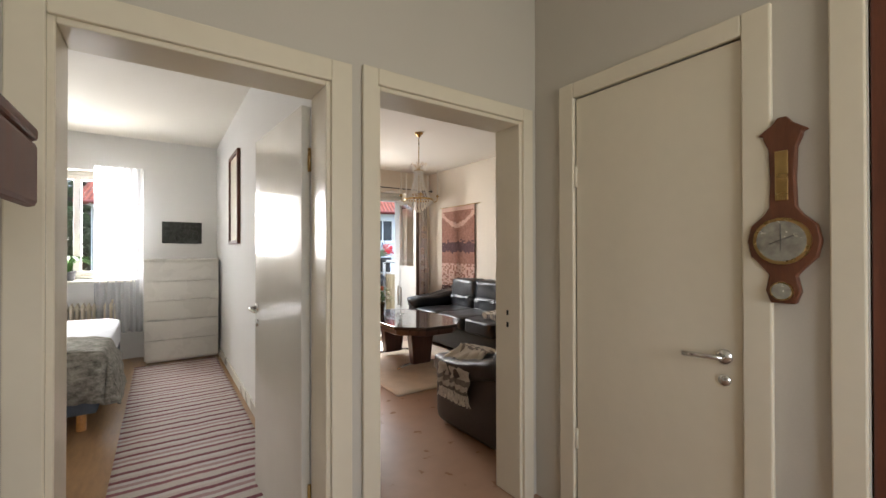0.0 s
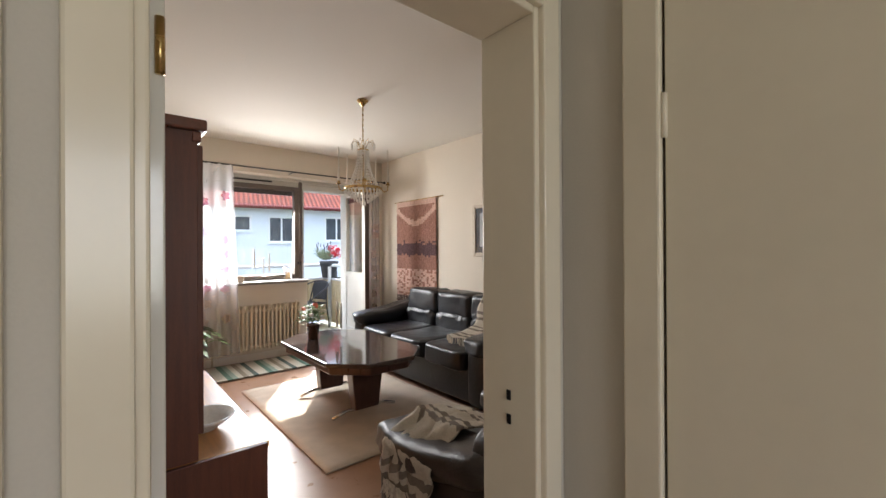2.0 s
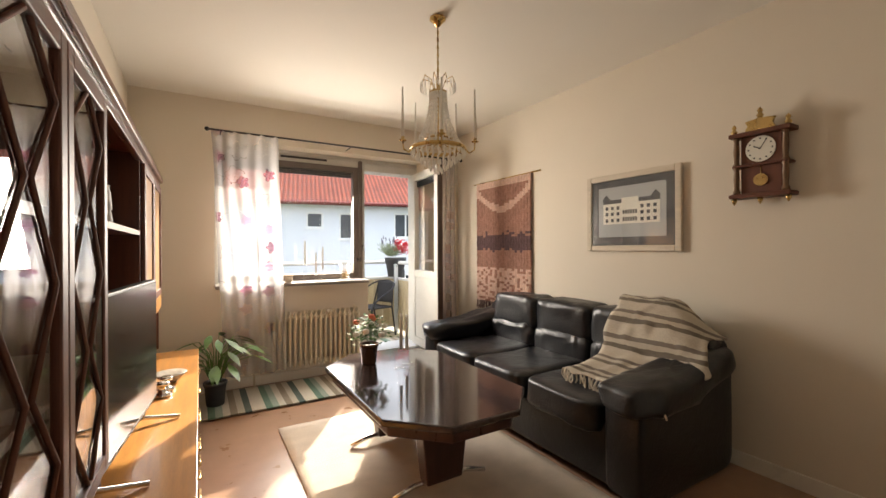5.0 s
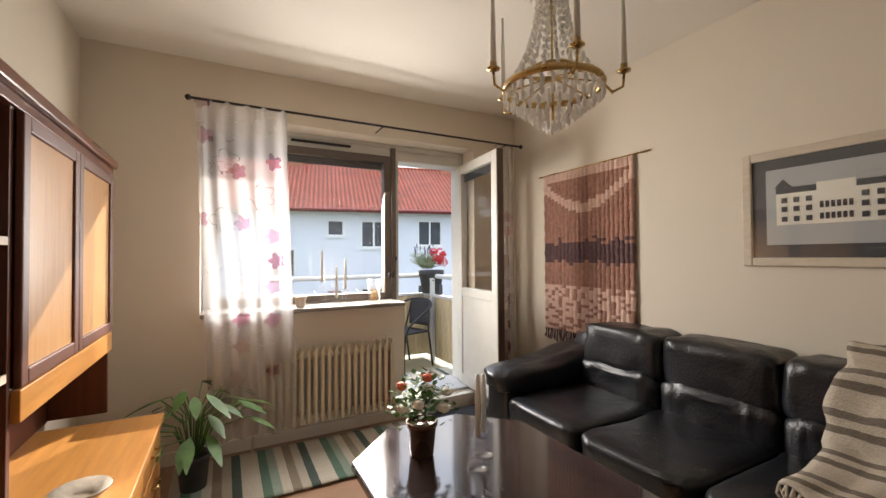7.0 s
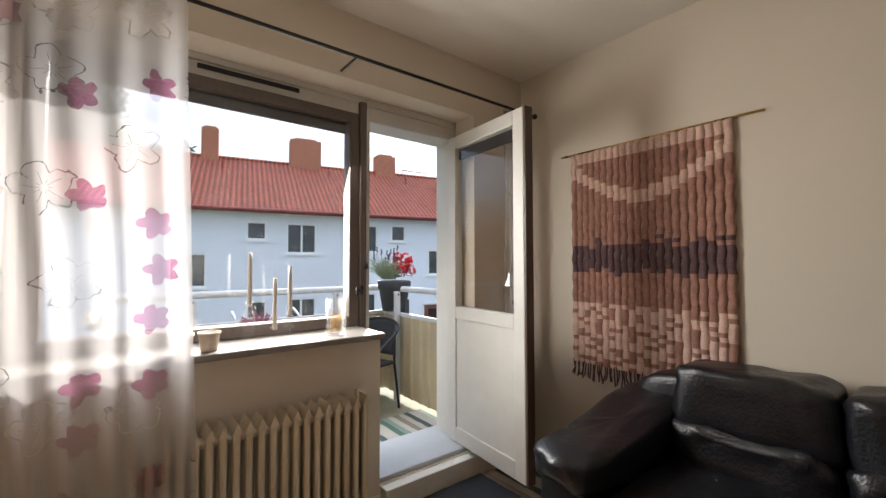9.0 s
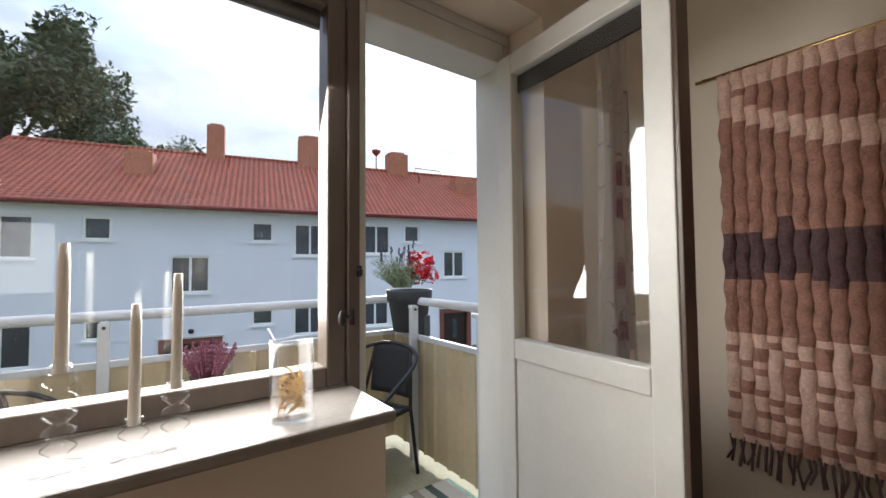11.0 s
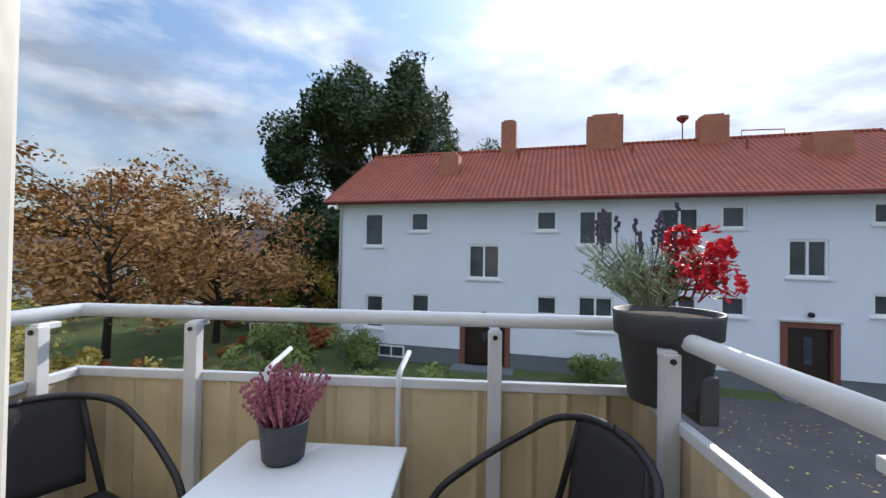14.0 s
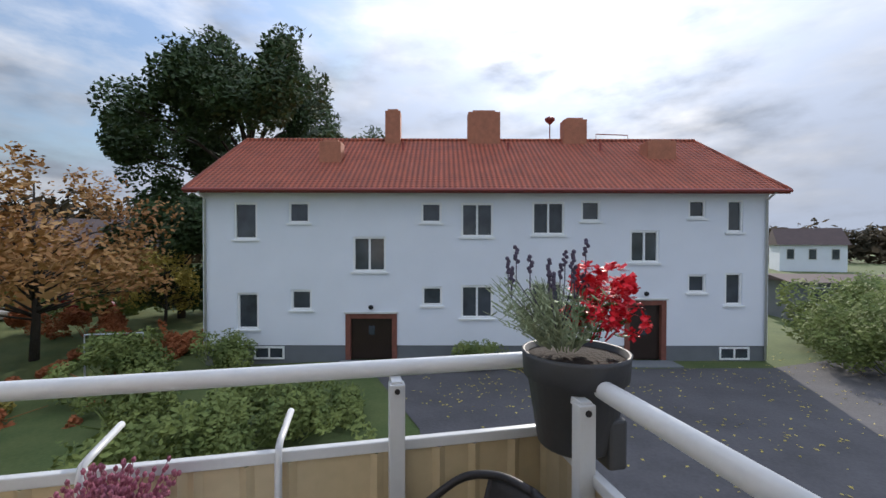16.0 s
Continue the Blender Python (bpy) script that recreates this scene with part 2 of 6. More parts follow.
TEAK_V = mat("honey_veneer_panel", (0.50, 0.27, 0.11), 0.35, var=0.2, scale=5, bump=0.03, bscale=70, stretch=(9, 9, 0.7), coat=0.2)
LEATHER = mat("black_leather", (0.006, 0.007, 0.0105), 0.34, var=0.25, scale=14, bump=0.25, bscale=90, spec=0.6)


def creased(m, size, strength):
    """Soft creases over a material's fine grain."""
    n, l = m.node_tree.nodes, m.node_tree.links
    t = n.new("ShaderNodeTexCoord"); a = n.new("ShaderNodeTexNoise"); a.inputs["Scale"].default_value = size; a.inputs["Detail"].default_value = 3; a.inputs["Distortion"].default_value = 1.6
    l.new(t.outputs["Object"], a.inputs[0])
    d = n.new("ShaderNodeMath"); d.operation = 'SUBTRACT'; d.inputs[1].default_value = 0.5; l.new(a.outputs[0], d.inputs[0])
    e = n.new("ShaderNodeMath"); e.operation = 'ABSOLUTE'; l.new(d.outputs[0], e.inputs[0])
    b = n.new("ShaderNodeBump"); b.inputs["Strength"].default_value = strength; b.inputs["Distance"].default_value = 0.06
    l.new(e.outputs[0], b.inputs["Height"]); p = n["Principled BSDF"]
    if p.inputs["Normal"].is_linked:
        l.new(p.inputs["Normal"].links[0].from_socket, b.inputs["Normal"])
    l.new(b.outputs[0], p.inputs["Normal"])


creased(LEATHER, 5.0, 0.09)
BROWNLEATHER = mat("dark_brown_leather", (0.03, 0.023, 0.02), 0.4, var=0.25, scale=14, bump=0.25, bscale=90)
TABLETOP = mat("dark_table_wood", (0.05, 0.036, 0.035), 0.1, var=0.35, scale=6, bump=0.02, bscale=40, stretch=(5, 1, 5), coat=0.4)
TABLELEG = mat("dark_table_leg", (0.06, 0.025, 0.02), 0.3, var=0.3, scale=6, bump=0.03, bscale=60, stretch=(5, 5, 1))
CHROME = mat("chrome", (0.7, 0.7, 0.69), 0.16, 1.0, var=0.04, bump=0)
BRASS = mat("brass", (0.55, 0.38, 0.16), 0.28, 1.0, var=0.1, scale=20, bump=0.05)
IRON = mat("dark_iron", (0.03, 0.028, 0.03), 0.5, 0.6, var=0.2, scale=20, bump=0.1)
CRYSTAL = glass("crystal"); CRYSTAL_SOLID = mat("cut_glass", (0.82, 0.8, 0.76), 0.08, 0.0, var=0.1, scale=60, bump=0.3, bscale=200, spec=1.0)
PANE = glass("window_pane")
RUGW = mat("wool_rug", (0.62, 0.53, 0.43), 0.98, var=0.12, scale=7, bump=0.5, bscale=220)
RUGG = stripes("green_rag_rug", [(.62, .58, .5), (.62, .58, .5), (.12, .22, .17), (.3, .38, .32), (.62, .58, .5), (.3, .26, .2), (.55, .5, .42), (.08, .12, .11)], 0.052, 0)
RUGP = stripes("plum_rag_rug", [(.66, .6, .56), (.22, .07, .09), (.62, .55, .5), (.62, .55, .5), (.3, .12, .14), (.68, .63, .58), (.45, .3, .3), (.66, .6, .56), (.24, .08, .1), (.6, .5, .46)], 0.034, 1)
THROW = stripes("striped_throw", [(.62, .55, .45), (.20, .165, .13), (.6, .53, .43), (.22, .18, .15), (.6, .53, .43), (.6, .53, .43)], 0.035, 3, wob=0.05)
MATT = mat("dark_doormat", (0.03, 0.035, 0.045), 1.0, var=0.3, scale=60, bump=0.8, bscale=180)
RADP = mat("radiator_enamel", (0.62, 0.55, 0.42), 0.35, var=0.05, scale=6, bump=0.04)
SILLM = mat("window_sill_stone", (0.22, 0.2, 0.18), 0.35, var=0.2, scale=12, bump=0.05)
BLACKSCR = mat("screen", (0.012, 0.013, 0.015), 0.12, var=0.1, bump=0)
CERAMIC = mat("stoneware", (0.33, 0.29, 0.24), 0.55, var=0.25, scale=14, bump=0.15)
LEAF = mat("houseplant_leaf", (0.06, 0.15, 0.022), 0.55, var=0.4, scale=8, bump=0.1)
POTD = mat("dark_pot", (0.045, 0.048, 0.055), 0.55, var=0.12, scale=10, bump=0.08)
COPPERPOT = mat("bronze_glazed_pot", (0.13, 0.07, 0.04), 0.22, 0.6, var=0.3, scale=6, bump=0.04)
PETALW = mat("pale_petal", (0.75, 0.72, 0.62), 0.6, var=0.1, bump=0.1)
PETALR = mat("red_petal", (0.62, 0.012, 0.03), 0.55, var=0.3, scale=30, bump=0.2)
PETALO = mat("coral_petal", (0.65, 0.16, 0.08), 0.55, var=0.25, scale=30, bump=0.2)
HEATHER = mat("heather_flower", (0.27, 0.085, 0.13), 0.8, var=0.35, scale=30, bump=0.3)
LAVENDER = mat("lavender_leaf", (0.24, 0.29, 0.18), 0.8, var=0.3, scale=25, bump=0.2)
LAVFLOWER = mat("lavender_flower", (0.06, 0.05, 0.09), 0.8, var=0.3, scale=25, bump=0.2)
SOIL = mat("soil", (0.03, 0.02, 0.015), 1, var=0.4, scale=40, bump=0.8)
WAX = mat("candle_wax", (0.74, 0.71, 0.64), 0.5, var=0.06, bump=0.03)
MACR = mat("woven_wool", (0.36, 0.19, 0.145), 1.0, var=0.3, scale=30, bump=0.6, bscale=120)
MACR_D = mat("woven_wool_plum", (0.12, 0.07, 0.075), 1.0, var=0.35, scale=30, bump=0.6, bscale=120)
MACR_L = mat("woven_wool_rose", (0.66, 0.46, 0.38), 1.0, var=0.2, scale=30, bump=0.6, bscale=120)
FABW = mat("white_linen", (0.72, 0.74, 0.78), 0.95, var=0.06, scale=8, bump=0.3, bscale=60)
FUR = mat("striped_fur_throw", (0.11, 0.1, 0.085), 1.0, var=0.5, scale=16, bump=0.7, bscale=100, stretch=(1, 4, 2), col2=(0.52, 0.5, 0.44))
GREYFAB = mat("blue_grey_fabric", (0.1, 0.12, 0.15), 0.95, var=0.15, scale=30, bump=0.3, bscale=200)
PAPER = mat("picture_mount", (0.42, 0.44, 0.45), 0.8, var=0.03, bump=0.02)
PAPERD = mat("dark_mount", (0.05, 0.053, 0.06), 0.7, var=0.08, bump=0.02)
PAPERW = mat("white_paper", (0.78, 0.76, 0.68), 0.8, var=0.04, bump=0.02)
PALEWOOD = mat("limed_wood", (0.58, 0.5, 0.4), 0.6, var=0.12, scale=9, bump=0.08, stretch=(6, 1, 6))
DIAL = mat("enamel_dial", (0.72, 0.70, 0.62), 0.3, var=0.04, bump=0)
RELIEF = mat("patinated_relief", (0.05, 0.052, 0.045), 0.4, 0.5, var=0.4, scale=22, bump=0.9, bscale=26)
ALU = mat("painted_rail", (0.52, 0.54, 0.56), 0.35, 0.0, var=0.05, scale=10, bump=0.05)
PANEL = mat("cream_corrugated_sheet", (0.47, 0.39, 0.25), 0.5, var=0.12, scale=2.5, bump=0.05, bscale=25)
CONC = mat("balcony_concrete", (0.36, 0.34, 0.24), 0.85, var=0.2, scale=4, bump=0.3)
PLASTER = mat("grey_plaster", (0.42, 0.42, 0.42), 0.9, var=0.1, scale=6, bump=0.8, bscale=90)
RENDERW = mat("white_render", (0.82, 0.84, 0.88), 0.9, var=0.04, scale=0.6, bump=0.25, bscale=30)
PLINTH = mat("grey_plinth", (0.17, 0.18, 0.19), 0.9, var=0.1, scale=2, bump=0.3)
ROOF = mat("red_clay_tile", (0.48, 0.125, 0.07), 0.75, var=0.25, scale=1.2, bump=0.3, bscale=20)
FASCIA = mat("red_metal", (0.26, 0.05, 0.04), 0.5, var=0.1, scale=2)
CHIMB = mat("chimney_brick", (0.42, 0.17, 0.10), 0.85, var=0.2, scale=5, bump=0.4, bscale=20)
BRICKR = mat("door_surround_brick", (0.22, 0.08, 0.055), 0.85, var=0.2, scale=6, bump=0.4, bscale=22)
DARKDOOR = mat("dark_oak_door", (0.03, 0.017, 0.012), 0.35, var=0.25, scale=6, bump=0.1, stretch=(6, 6, 1))
WINWHITE = mat("white_window_paint", (0.88, 0.88, 0.86), 0.45, var=0.03, scale=3)
WINGLASS = mat("house_window_glass", (0.06, 0.07, 0.08), 0.08, var=0.5, scale=1.3, bump=0)
CURT = mat("house_curtain", (0.45, 0.36, 0.2), 0.9, var=0.2, scale=4, stretch=(12, 12, 1), bump=0.1)
GRASS = mat("lawn", (0.075, 0.135, 0.026), 1.0, var=0.45, scale=0.8, bump=0.8, bscale=12, col2=(0.11, 0.13, 0.04))
GRAVEL = mat("gravel_yard", (0.075, 0.071, 0.073), 0.95, var=0.25, scale=0.9, bump=0.8, bscale=14, col2=(0.105, 0.10, 0.105))
LEAFG = mat("oak_leaf", (0.045, 0.08, 0.022), 0.7, var=0.5, scale=0.9, bump=0.3)
LEAFO = mat("autumn_leaf", (0.58, 0.2, 0.05), 0.7, var=0.5, scale=0.7, bump=0.3, col2=(0.6, 0.36, 0.12))
LEAFY = mat("yellow_leaf", (0.48, 0.38, 0.08), 0.7, var=0.4, scale=0.9, bump=0.3)
LEAFR = mat("russet_groundcover", (0.36, 0.12, 0.045), 0.9, var=0.4, scale=0.9, bump=0.5)
SHRUB = mat("shrub_leaf", (0.09, 0.16, 0.03), 0.8, var=0.45, scale=1.5, bump=0.3, col2=(0.27, 0.31, 0.08))
FAR = mat("far_wood", (0.035, 0.045, 0.022), 1, var=0.5, scale=0.1, bump=0.5, bscale=2, col2=(0.12, 0.07, 0.03))
BARK = mat("bark", (0.055, 0.045, 0.035), 0.95, var=0.35, scale=6, bump=0.8, stretch=(4, 4, 1))
YELLOWH = mat("ochre_house_wall", (0.42, 0.24, 0.08), 0.85, var=0.1, scale=2)
CARB = mat("dark_car_paint", (0.015, 0.016, 0.02), 0.2, var=0.1, coat=0.5, bump=0)
CARR = mat("red_car_paint", (0.2, 0.02, 0.02), 0.2, var=0.1, coat=0.5, bump=0)
CARS = mat("silver_car_paint", (0.4, 0.41, 0.42), 0.25, 0.4, var=0.1, coat=0.4, bump=0)
RUBBER = mat("tyre_rubber", (0.02, 0.02, 0.02), 0.85)
FARBLD = mat("far_concrete", (0.4, 0.38, 0.37), 0.9, var=0.1, scale=0.1)
TABLEW = mat("white_table_laminate", (0.72, 0.76, 0.78), 0.35, var=0.03, scale=5, bump=0.03)
MESHSEAT = mat("black_woven_seat", (0.02, 0.02, 0.023), 0.7, var=0.3, scale=120, bump=0.5, bscale=260)
SHEER = sheer("floral_sheer"); SHEERW = sheer("white_sheer", False)


# ---- mesh helpers ----
def obj(name, bm, m, parent=None, bevel=0.0, smooth=False, kind=""):
    me_ = bpy.data.meshes.new(name); bmesh.ops.recalc_face_normals(bm, faces=bm.faces); bm.to_mesh(me_); bm.free()
    for mm in (m if isinstance(m, (list, tuple)) else [m]):
        me_.materials.append(mm)
    if smooth:
        me_.polygons.foreach_set("use_smooth", [True] * len(me_.polygons))
    o = new(name, me_)
    if parent:
        o.parent = parent
    if bevel:
        md = o.modifiers.new("bevel", 'BEVEL'); md.width, md.segments, md.limit_method = bevel, 2, 'ANGLE'
    if kind:
        o["kind"] = kind
    return o


def thing(name, m, label, category, group="", kind=""):
    e = new(name); e.matrix_world = m
    return tagged(e, label, category, group, kind)


def abox(bm, x0, x1, y0, y1, z0, z1, mi=0):
    v = [bm.verts.new(p) for p in ((x0, y0, z0), (x1, y0, z0), (x1, y1, z0), (x0, y1, z0), (x0, y0, z1), (x1, y0, z1), (x1, y1, z1), (x0, y1, z1))]
    for q in ((3, 2, 1, 0), (4, 5, 6, 7), (0, 1, 5, 4), (1, 2, 6, 5), (2, 3, 7, 6), (3, 0, 4, 7)):
        bm.faces.new([v[i] for i in q]).material_index = mi


def box(name, x0, x1, y0, y1, z0, z1, m, parent=None, bevel=0.0):
    bm = bmesh.new(); abox(bm, x0, x1, y0, y1, z0, z1)
    return obj(name, bm, m, parent, bevel)


def tube(bm, pts, r, seg=8, r1=None, mi=0):
    """A round bar along points."""
    pts = [Vector(p) for p in pts]; rings = []
    for i, p in enumerate(pts):
        d = (pts[min(i + 1, len(pts) - 1)] - pts[max(i - 1, 0)]).normalized()
        a = d.orthogonal().normalized() if i == 0 else (rings_a - d * rings_a.dot(d)).normalized()
        rings_a = a
        b = d.cross(a); k = i / (len(pts) - 1); rad = r + ((r1 if r1 is not None else r) - r) * k
        rings.append([bm.verts.new(p + a * math.cos(2 * math.pi * j / seg) * rad + b * math.sin(2 * math.pi * j / seg) * rad) for j in range(seg)])
    for u, w in zip(rings, rings[1:]):
        for j in range(seg):
            bm.faces.new((u[j], u[(j + 1) % seg], w[(j + 1) % seg], w[j])).material_index = mi
    bm.faces.new(rings[0][::-1]).material_index = mi; bm.faces.new(rings[-1]).material_index = mi


def lathe(bm, prof, seg=24, c=(0, 0, 0), mi=0):
    """A turned body from (radius, height) pairs."""
    rings = [[bm.verts.new((c[0] + r * math.cos(2 * math.pi * j / seg), c[1] + r * math.sin(2 * math.pi * j / seg), c[2] + z)) for j in range(seg)] for r, z in prof]
    for u, w in zip(rings, rings[1:]):
        for j in range(seg):
            bm.faces.new((u[j], u[(j + 1) % seg], w[(j + 1) % seg], w[j])).material_index = mi
    bm.faces.new(rings[0][::-1]).material_index = mi; bm.faces.new(rings[-1]).material_index = mi


def cushion(bm, c, size, n=0.35, seg=20, wr=0.0, seed=0, crease=None, gather=0.0):
    """A padded, rounded block: a superellipsoid with folds."""
    vs = []
    for i in range(seg + 1):
        t = -math.pi / 2 + math.pi * i / seg; row = []
        for j in range(seg * 2):
            p = 2 * math.pi * j / (seg * 2)
            f = lambda q, e: math.copysign(abs(q) ** e, q)
            v = Vector((f(math.cos(t), n) * f(math.cos(p), n), f(math.cos(t), n) * f(math.sin(p), n), f(math.sin(t), n)))
            v = Vector((v.x * size[0] / 2, v.y * size[1] / 2, v.z * size[2] / 2))
            if wr:
                v += v.normalized() * wr * (noise.noise(v * 7 + Vector((seed, 0, 0))) + 0.5 * noise.noise(v * 17 + Vector((0, seed, 0))))
            if gather and v.y < 0:
                # upright folds drawn together at the middle of the front
                g = math.exp(-(v.x / (size[0] * 0.3)) ** 2) * (1 - (2 * v.z / size[2]) ** 2 * 0.7)
                v.y -= gather * g * (1 - abs(math.sin(v.x * 46 + v.z * 14 + 4 * noise.noise(v * 9 + Vector((seed, 0, 0))))) ** 0.6 * 1.6)
            if crease is not None:
                k = math.exp(-((v.z - crease) / 0.035) ** 2); v.x *= 1 - 0.28 * k
            row.append(bm.verts.new(v + Vector(c)))
        vs.append(row)
    for a, b in zip(vs, vs[1:]):
        for j in range(seg * 2):
            bm.faces.new((a[j], a[(j + 1) % (seg * 2)], b[(j + 1) % (seg * 2)], b[j]))


def leafblade(bm, base, tip, width, droop=0.0, mi=0, nseg=5):
    base, tip = Vector(base), Vector(tip); d = tip - base
    side = d.cross(Vector((0, 0, 1)))
    side = side.normalized() if side.length > 1e-5 else Vector((1, 0, 0))
    prev = None
    for i in range(nseg + 1):
        k = i / nseg; w = width * math.sin(math.pi * min(0.97, 0.08 + k * 0.92)) * 0.5
        p = base + d * k - Vector((0, 0, droop * k * k))
        cur = (bm.verts.new(p - side * w), bm.verts.new(p + side * w + Vector((0, 0, 0.004))))
        if prev:
            bm.faces.new((prev[0], prev[1], cur[1], cur[0])).material_index = mi
        prev = cur


def wall_y(name, x0, x1, y0, y1, z0, z1, holes, m, label):
    """A wall across y with rectangular openings (x0, x1, z0, z1)."""
    bm = bmesh.new(); xs = sorted({x0, x1, *[h[0] for h in holes], *[h[1] for h in holes]})
    for a, b in zip(xs, xs[1:]):
        cuts = sorted([(h[2], h[3]) for h in holes if h[0] <= a + 1e-6 and h[1] >= b - 1e-6]); z = z0
        for lo, hi in cuts:
            if lo > z + 1e-4:
                abox(bm, a, b, y0, y1, z, lo)
            z = hi
        if z < z1 - 1e-4:
            abox(bm, a, b, y0, y1, z, z1)
    bmesh.ops.remove_doubles(bm, verts=bm.verts, dist=1e-4)
    return tagged(obj(name, bm, m), label, "wall", kind="structure")


def sbox(name, x0, x1, y0, y1, z0, z1, m, label, category, bevel=0.0):
    return tagged(box(name, x0, x1, y0, y1, z0, z1, m, None, bevel), label, category, kind="structure")


# ---- rooms ----
CZ = 2.72
sbox("floor_living", 1.50, 5.1, 1.94, 6.95, -0.2, 0, FLOOR, "smooth brown living room floor", "floor")
sbox("floor_bedroom", -2.2, 1.498, 1.94, 6.95, -0.2, -0.001, PARQUET, "brown wooden bedroom floor", "floor")
sbox("floor_hall", -0.3, 3.6, -1.6, 1.938, -0.2, 0, FLOOR, "smooth brown hall floor", "floor")
sbox("ceiling", -2.2, 5.1, -1.6, 7.14, CZ, CZ + 0.2, CEIL, "plain off-white painted ceiling", "ceiling")
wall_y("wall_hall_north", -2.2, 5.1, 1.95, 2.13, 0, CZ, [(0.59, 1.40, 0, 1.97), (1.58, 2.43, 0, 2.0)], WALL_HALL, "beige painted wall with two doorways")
wall_y("wall_window", -2.2, 5.1, 6.77, 7.15, 0, CZ, [(2.25, 3.745, 0.95, 2.36), (3.745, 4.46, 0.13, 2.36), (-0.45, 0.52, 0.98, 2.28)], WALL, "painted outer wall with window and balcony door")
sbox("wall_living_east", 4.94, 5.1, 2.13, 6.77, 0, CZ, WALL, "warm beige painted living room wall", "wall")
sbox("wall_partition", 1.50, 1.61, 2.13, 6.77, 0, CZ, WALL, "painted wall between bedroom and living room", "wall")
sbox("wall_bedroom_west", -2.2, -2.05, 2.13, 6.77, 0, CZ, WALL_BED, "white bedroom wall", "wall")
sbox("wall_bedroom_lining", 1.488, 1.498, 2.13, 6.765, 0, CZ, WALL_BED, "white bedroom side of the partition wall", "wall")
sbox("wall_bedroom_window_lining_below", -2.05, 1.487, 6.755, 6.768, 0, 0.978, WALL_BED, "white bedroom wall below the window", "wall")
sbox("wall_bedroom_window_lining_above", -2.05, 1.487, 6.755, 6.768, 2.282, CZ, WALL_BED, "white bedroom wall above the window", "wall")
sbox("wall_bedroom_window_lining_east", 0.522, 1.487, 6.755, 6.768, 0.978, 2.282, WALL_BED, "white bedroom wall beside the window", "wall")
sbox("wall_bedroom_window_lining_west", -2.05, -0.452, 6.755, 6.768, 0.978, 2.282, WALL_BED, "white bedroom wall beside the window", "wall")
bm = bmesh.new()
for a, b, lo, hi in ((1.69, 1.948, 0, CZ), (0.98, 1.69, 2.06, CZ), (0.68, 0.98, 0, CZ), (-0.15, 0.68, 2.06, CZ), (-1.6, -0.15, 0, CZ)):
    abox(bm, 2.53, 2.65, a, b, lo, hi)
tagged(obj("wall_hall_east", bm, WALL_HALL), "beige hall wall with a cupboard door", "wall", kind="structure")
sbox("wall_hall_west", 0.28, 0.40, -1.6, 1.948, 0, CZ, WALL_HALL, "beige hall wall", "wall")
# Opening added behind the view to let the hall lamp in.
wall_y("wall_hall_south", 0.40, 2.53, -1.6, -1.48, 0, CZ, [(0.75, 2.25, 0.95, 2.15)], WALL_HALL, "beige hall wall with an assumed, unseen window opening")
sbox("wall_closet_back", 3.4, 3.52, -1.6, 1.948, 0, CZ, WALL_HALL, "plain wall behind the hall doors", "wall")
for nm, x0, x1, y0, y1 in (("baseboard_east", 4.922, 4.938, 2.14, 6.76), ("baseboard_window", 1.62, 3.74, 6.752, 6.768), ("baseboard_window_corner", 4.47, 4.92, 6.752, 6.768), ("baseboard_bedroom", 1.470, 1.486, 2.95, 6.74), ("baseboard_hall", 2.512, 2.528, -1.4, 0.6)):
    sbox(nm, x0, x1, y0, y1, 0, 0.09, WHITE, "cream painted skirting board", "skirting", 0.004)


def casing_y(name, x0, x1, z1, y0, y1, m, w=0.075):
    """A door lining and its architraves round an opening in a wall across y."""
    bm = bmesh.new(); d = 0.025
    abox(bm, x0, x0 + d, y0 - 0.004, y1 + 0.004, 0, z1); abox(bm, x1 - d, x1, y0 - 0.004, y1 + 0.004, 0, z1); abox(bm, x0 + d, x1 - d, y0 - 0.004, y1 + 0.004, z1 - d, z1)
    for ya, yb in ((y0 - 0.022, y0 - 0.001), (y1 + 0.001, y1 + 0.022)):
        abox(bm, x0 - w, x0 + 0.008, ya, yb, 0, z1 + w); abox(bm, x1 - 0.008, x1 + w, ya, yb, 0, z1 + w); abox(bm, x0 + 0.008, x1 - 0.008, ya, yb, z1 - 0.008, z1 + w)
    return tagged(obj(name, bm, m, None, 0.005), "cream gloss painted door frame", "door frame", kind="structure")


casing_y("door_frame_bedroom", 0.59, 1.40, 1.97, 1.95, 2.13, CREAM)
casing_y("door_frame_living", 1.58, 2.43, 2.0, 1.95, 2.13, CREAM, 0.06)
for zz in (0.90, 0.965):
    tagged(box("strike_plate", 2.4005, 2.4045, 2.03, 2.042, zz, zz + 0.026, IRON), "small dark latch hole in the door frame", "latch hole", "latch holes in the frame", "structure")


def handle(parent, m, side=1):
    """A lever handle with rose, turning axis along local y."""
    bm = bmesh.new()
    for s in (-1, 1):
        tube(bm, [(0, s * 0.021, 0), (0, s * 0.03, 0)], 0.026, 16); tube(bm, [(0, s * 0.03, 0), (0, s * 0.06, 0), (side * 0.03, s * 0.068, 0), (side * 0.125, s * 0.064, -0.006)], 0.0095, 10)
        tube(bm, [(0, s * 0.021, -0.085), (0, s * 0.027, -0.085)], 0.02, 16)
    h = obj("handle", bm, CHROME, parent, smooth=True); h.matrix_local = m; h["label"] = "chrome lever handle"
    return h


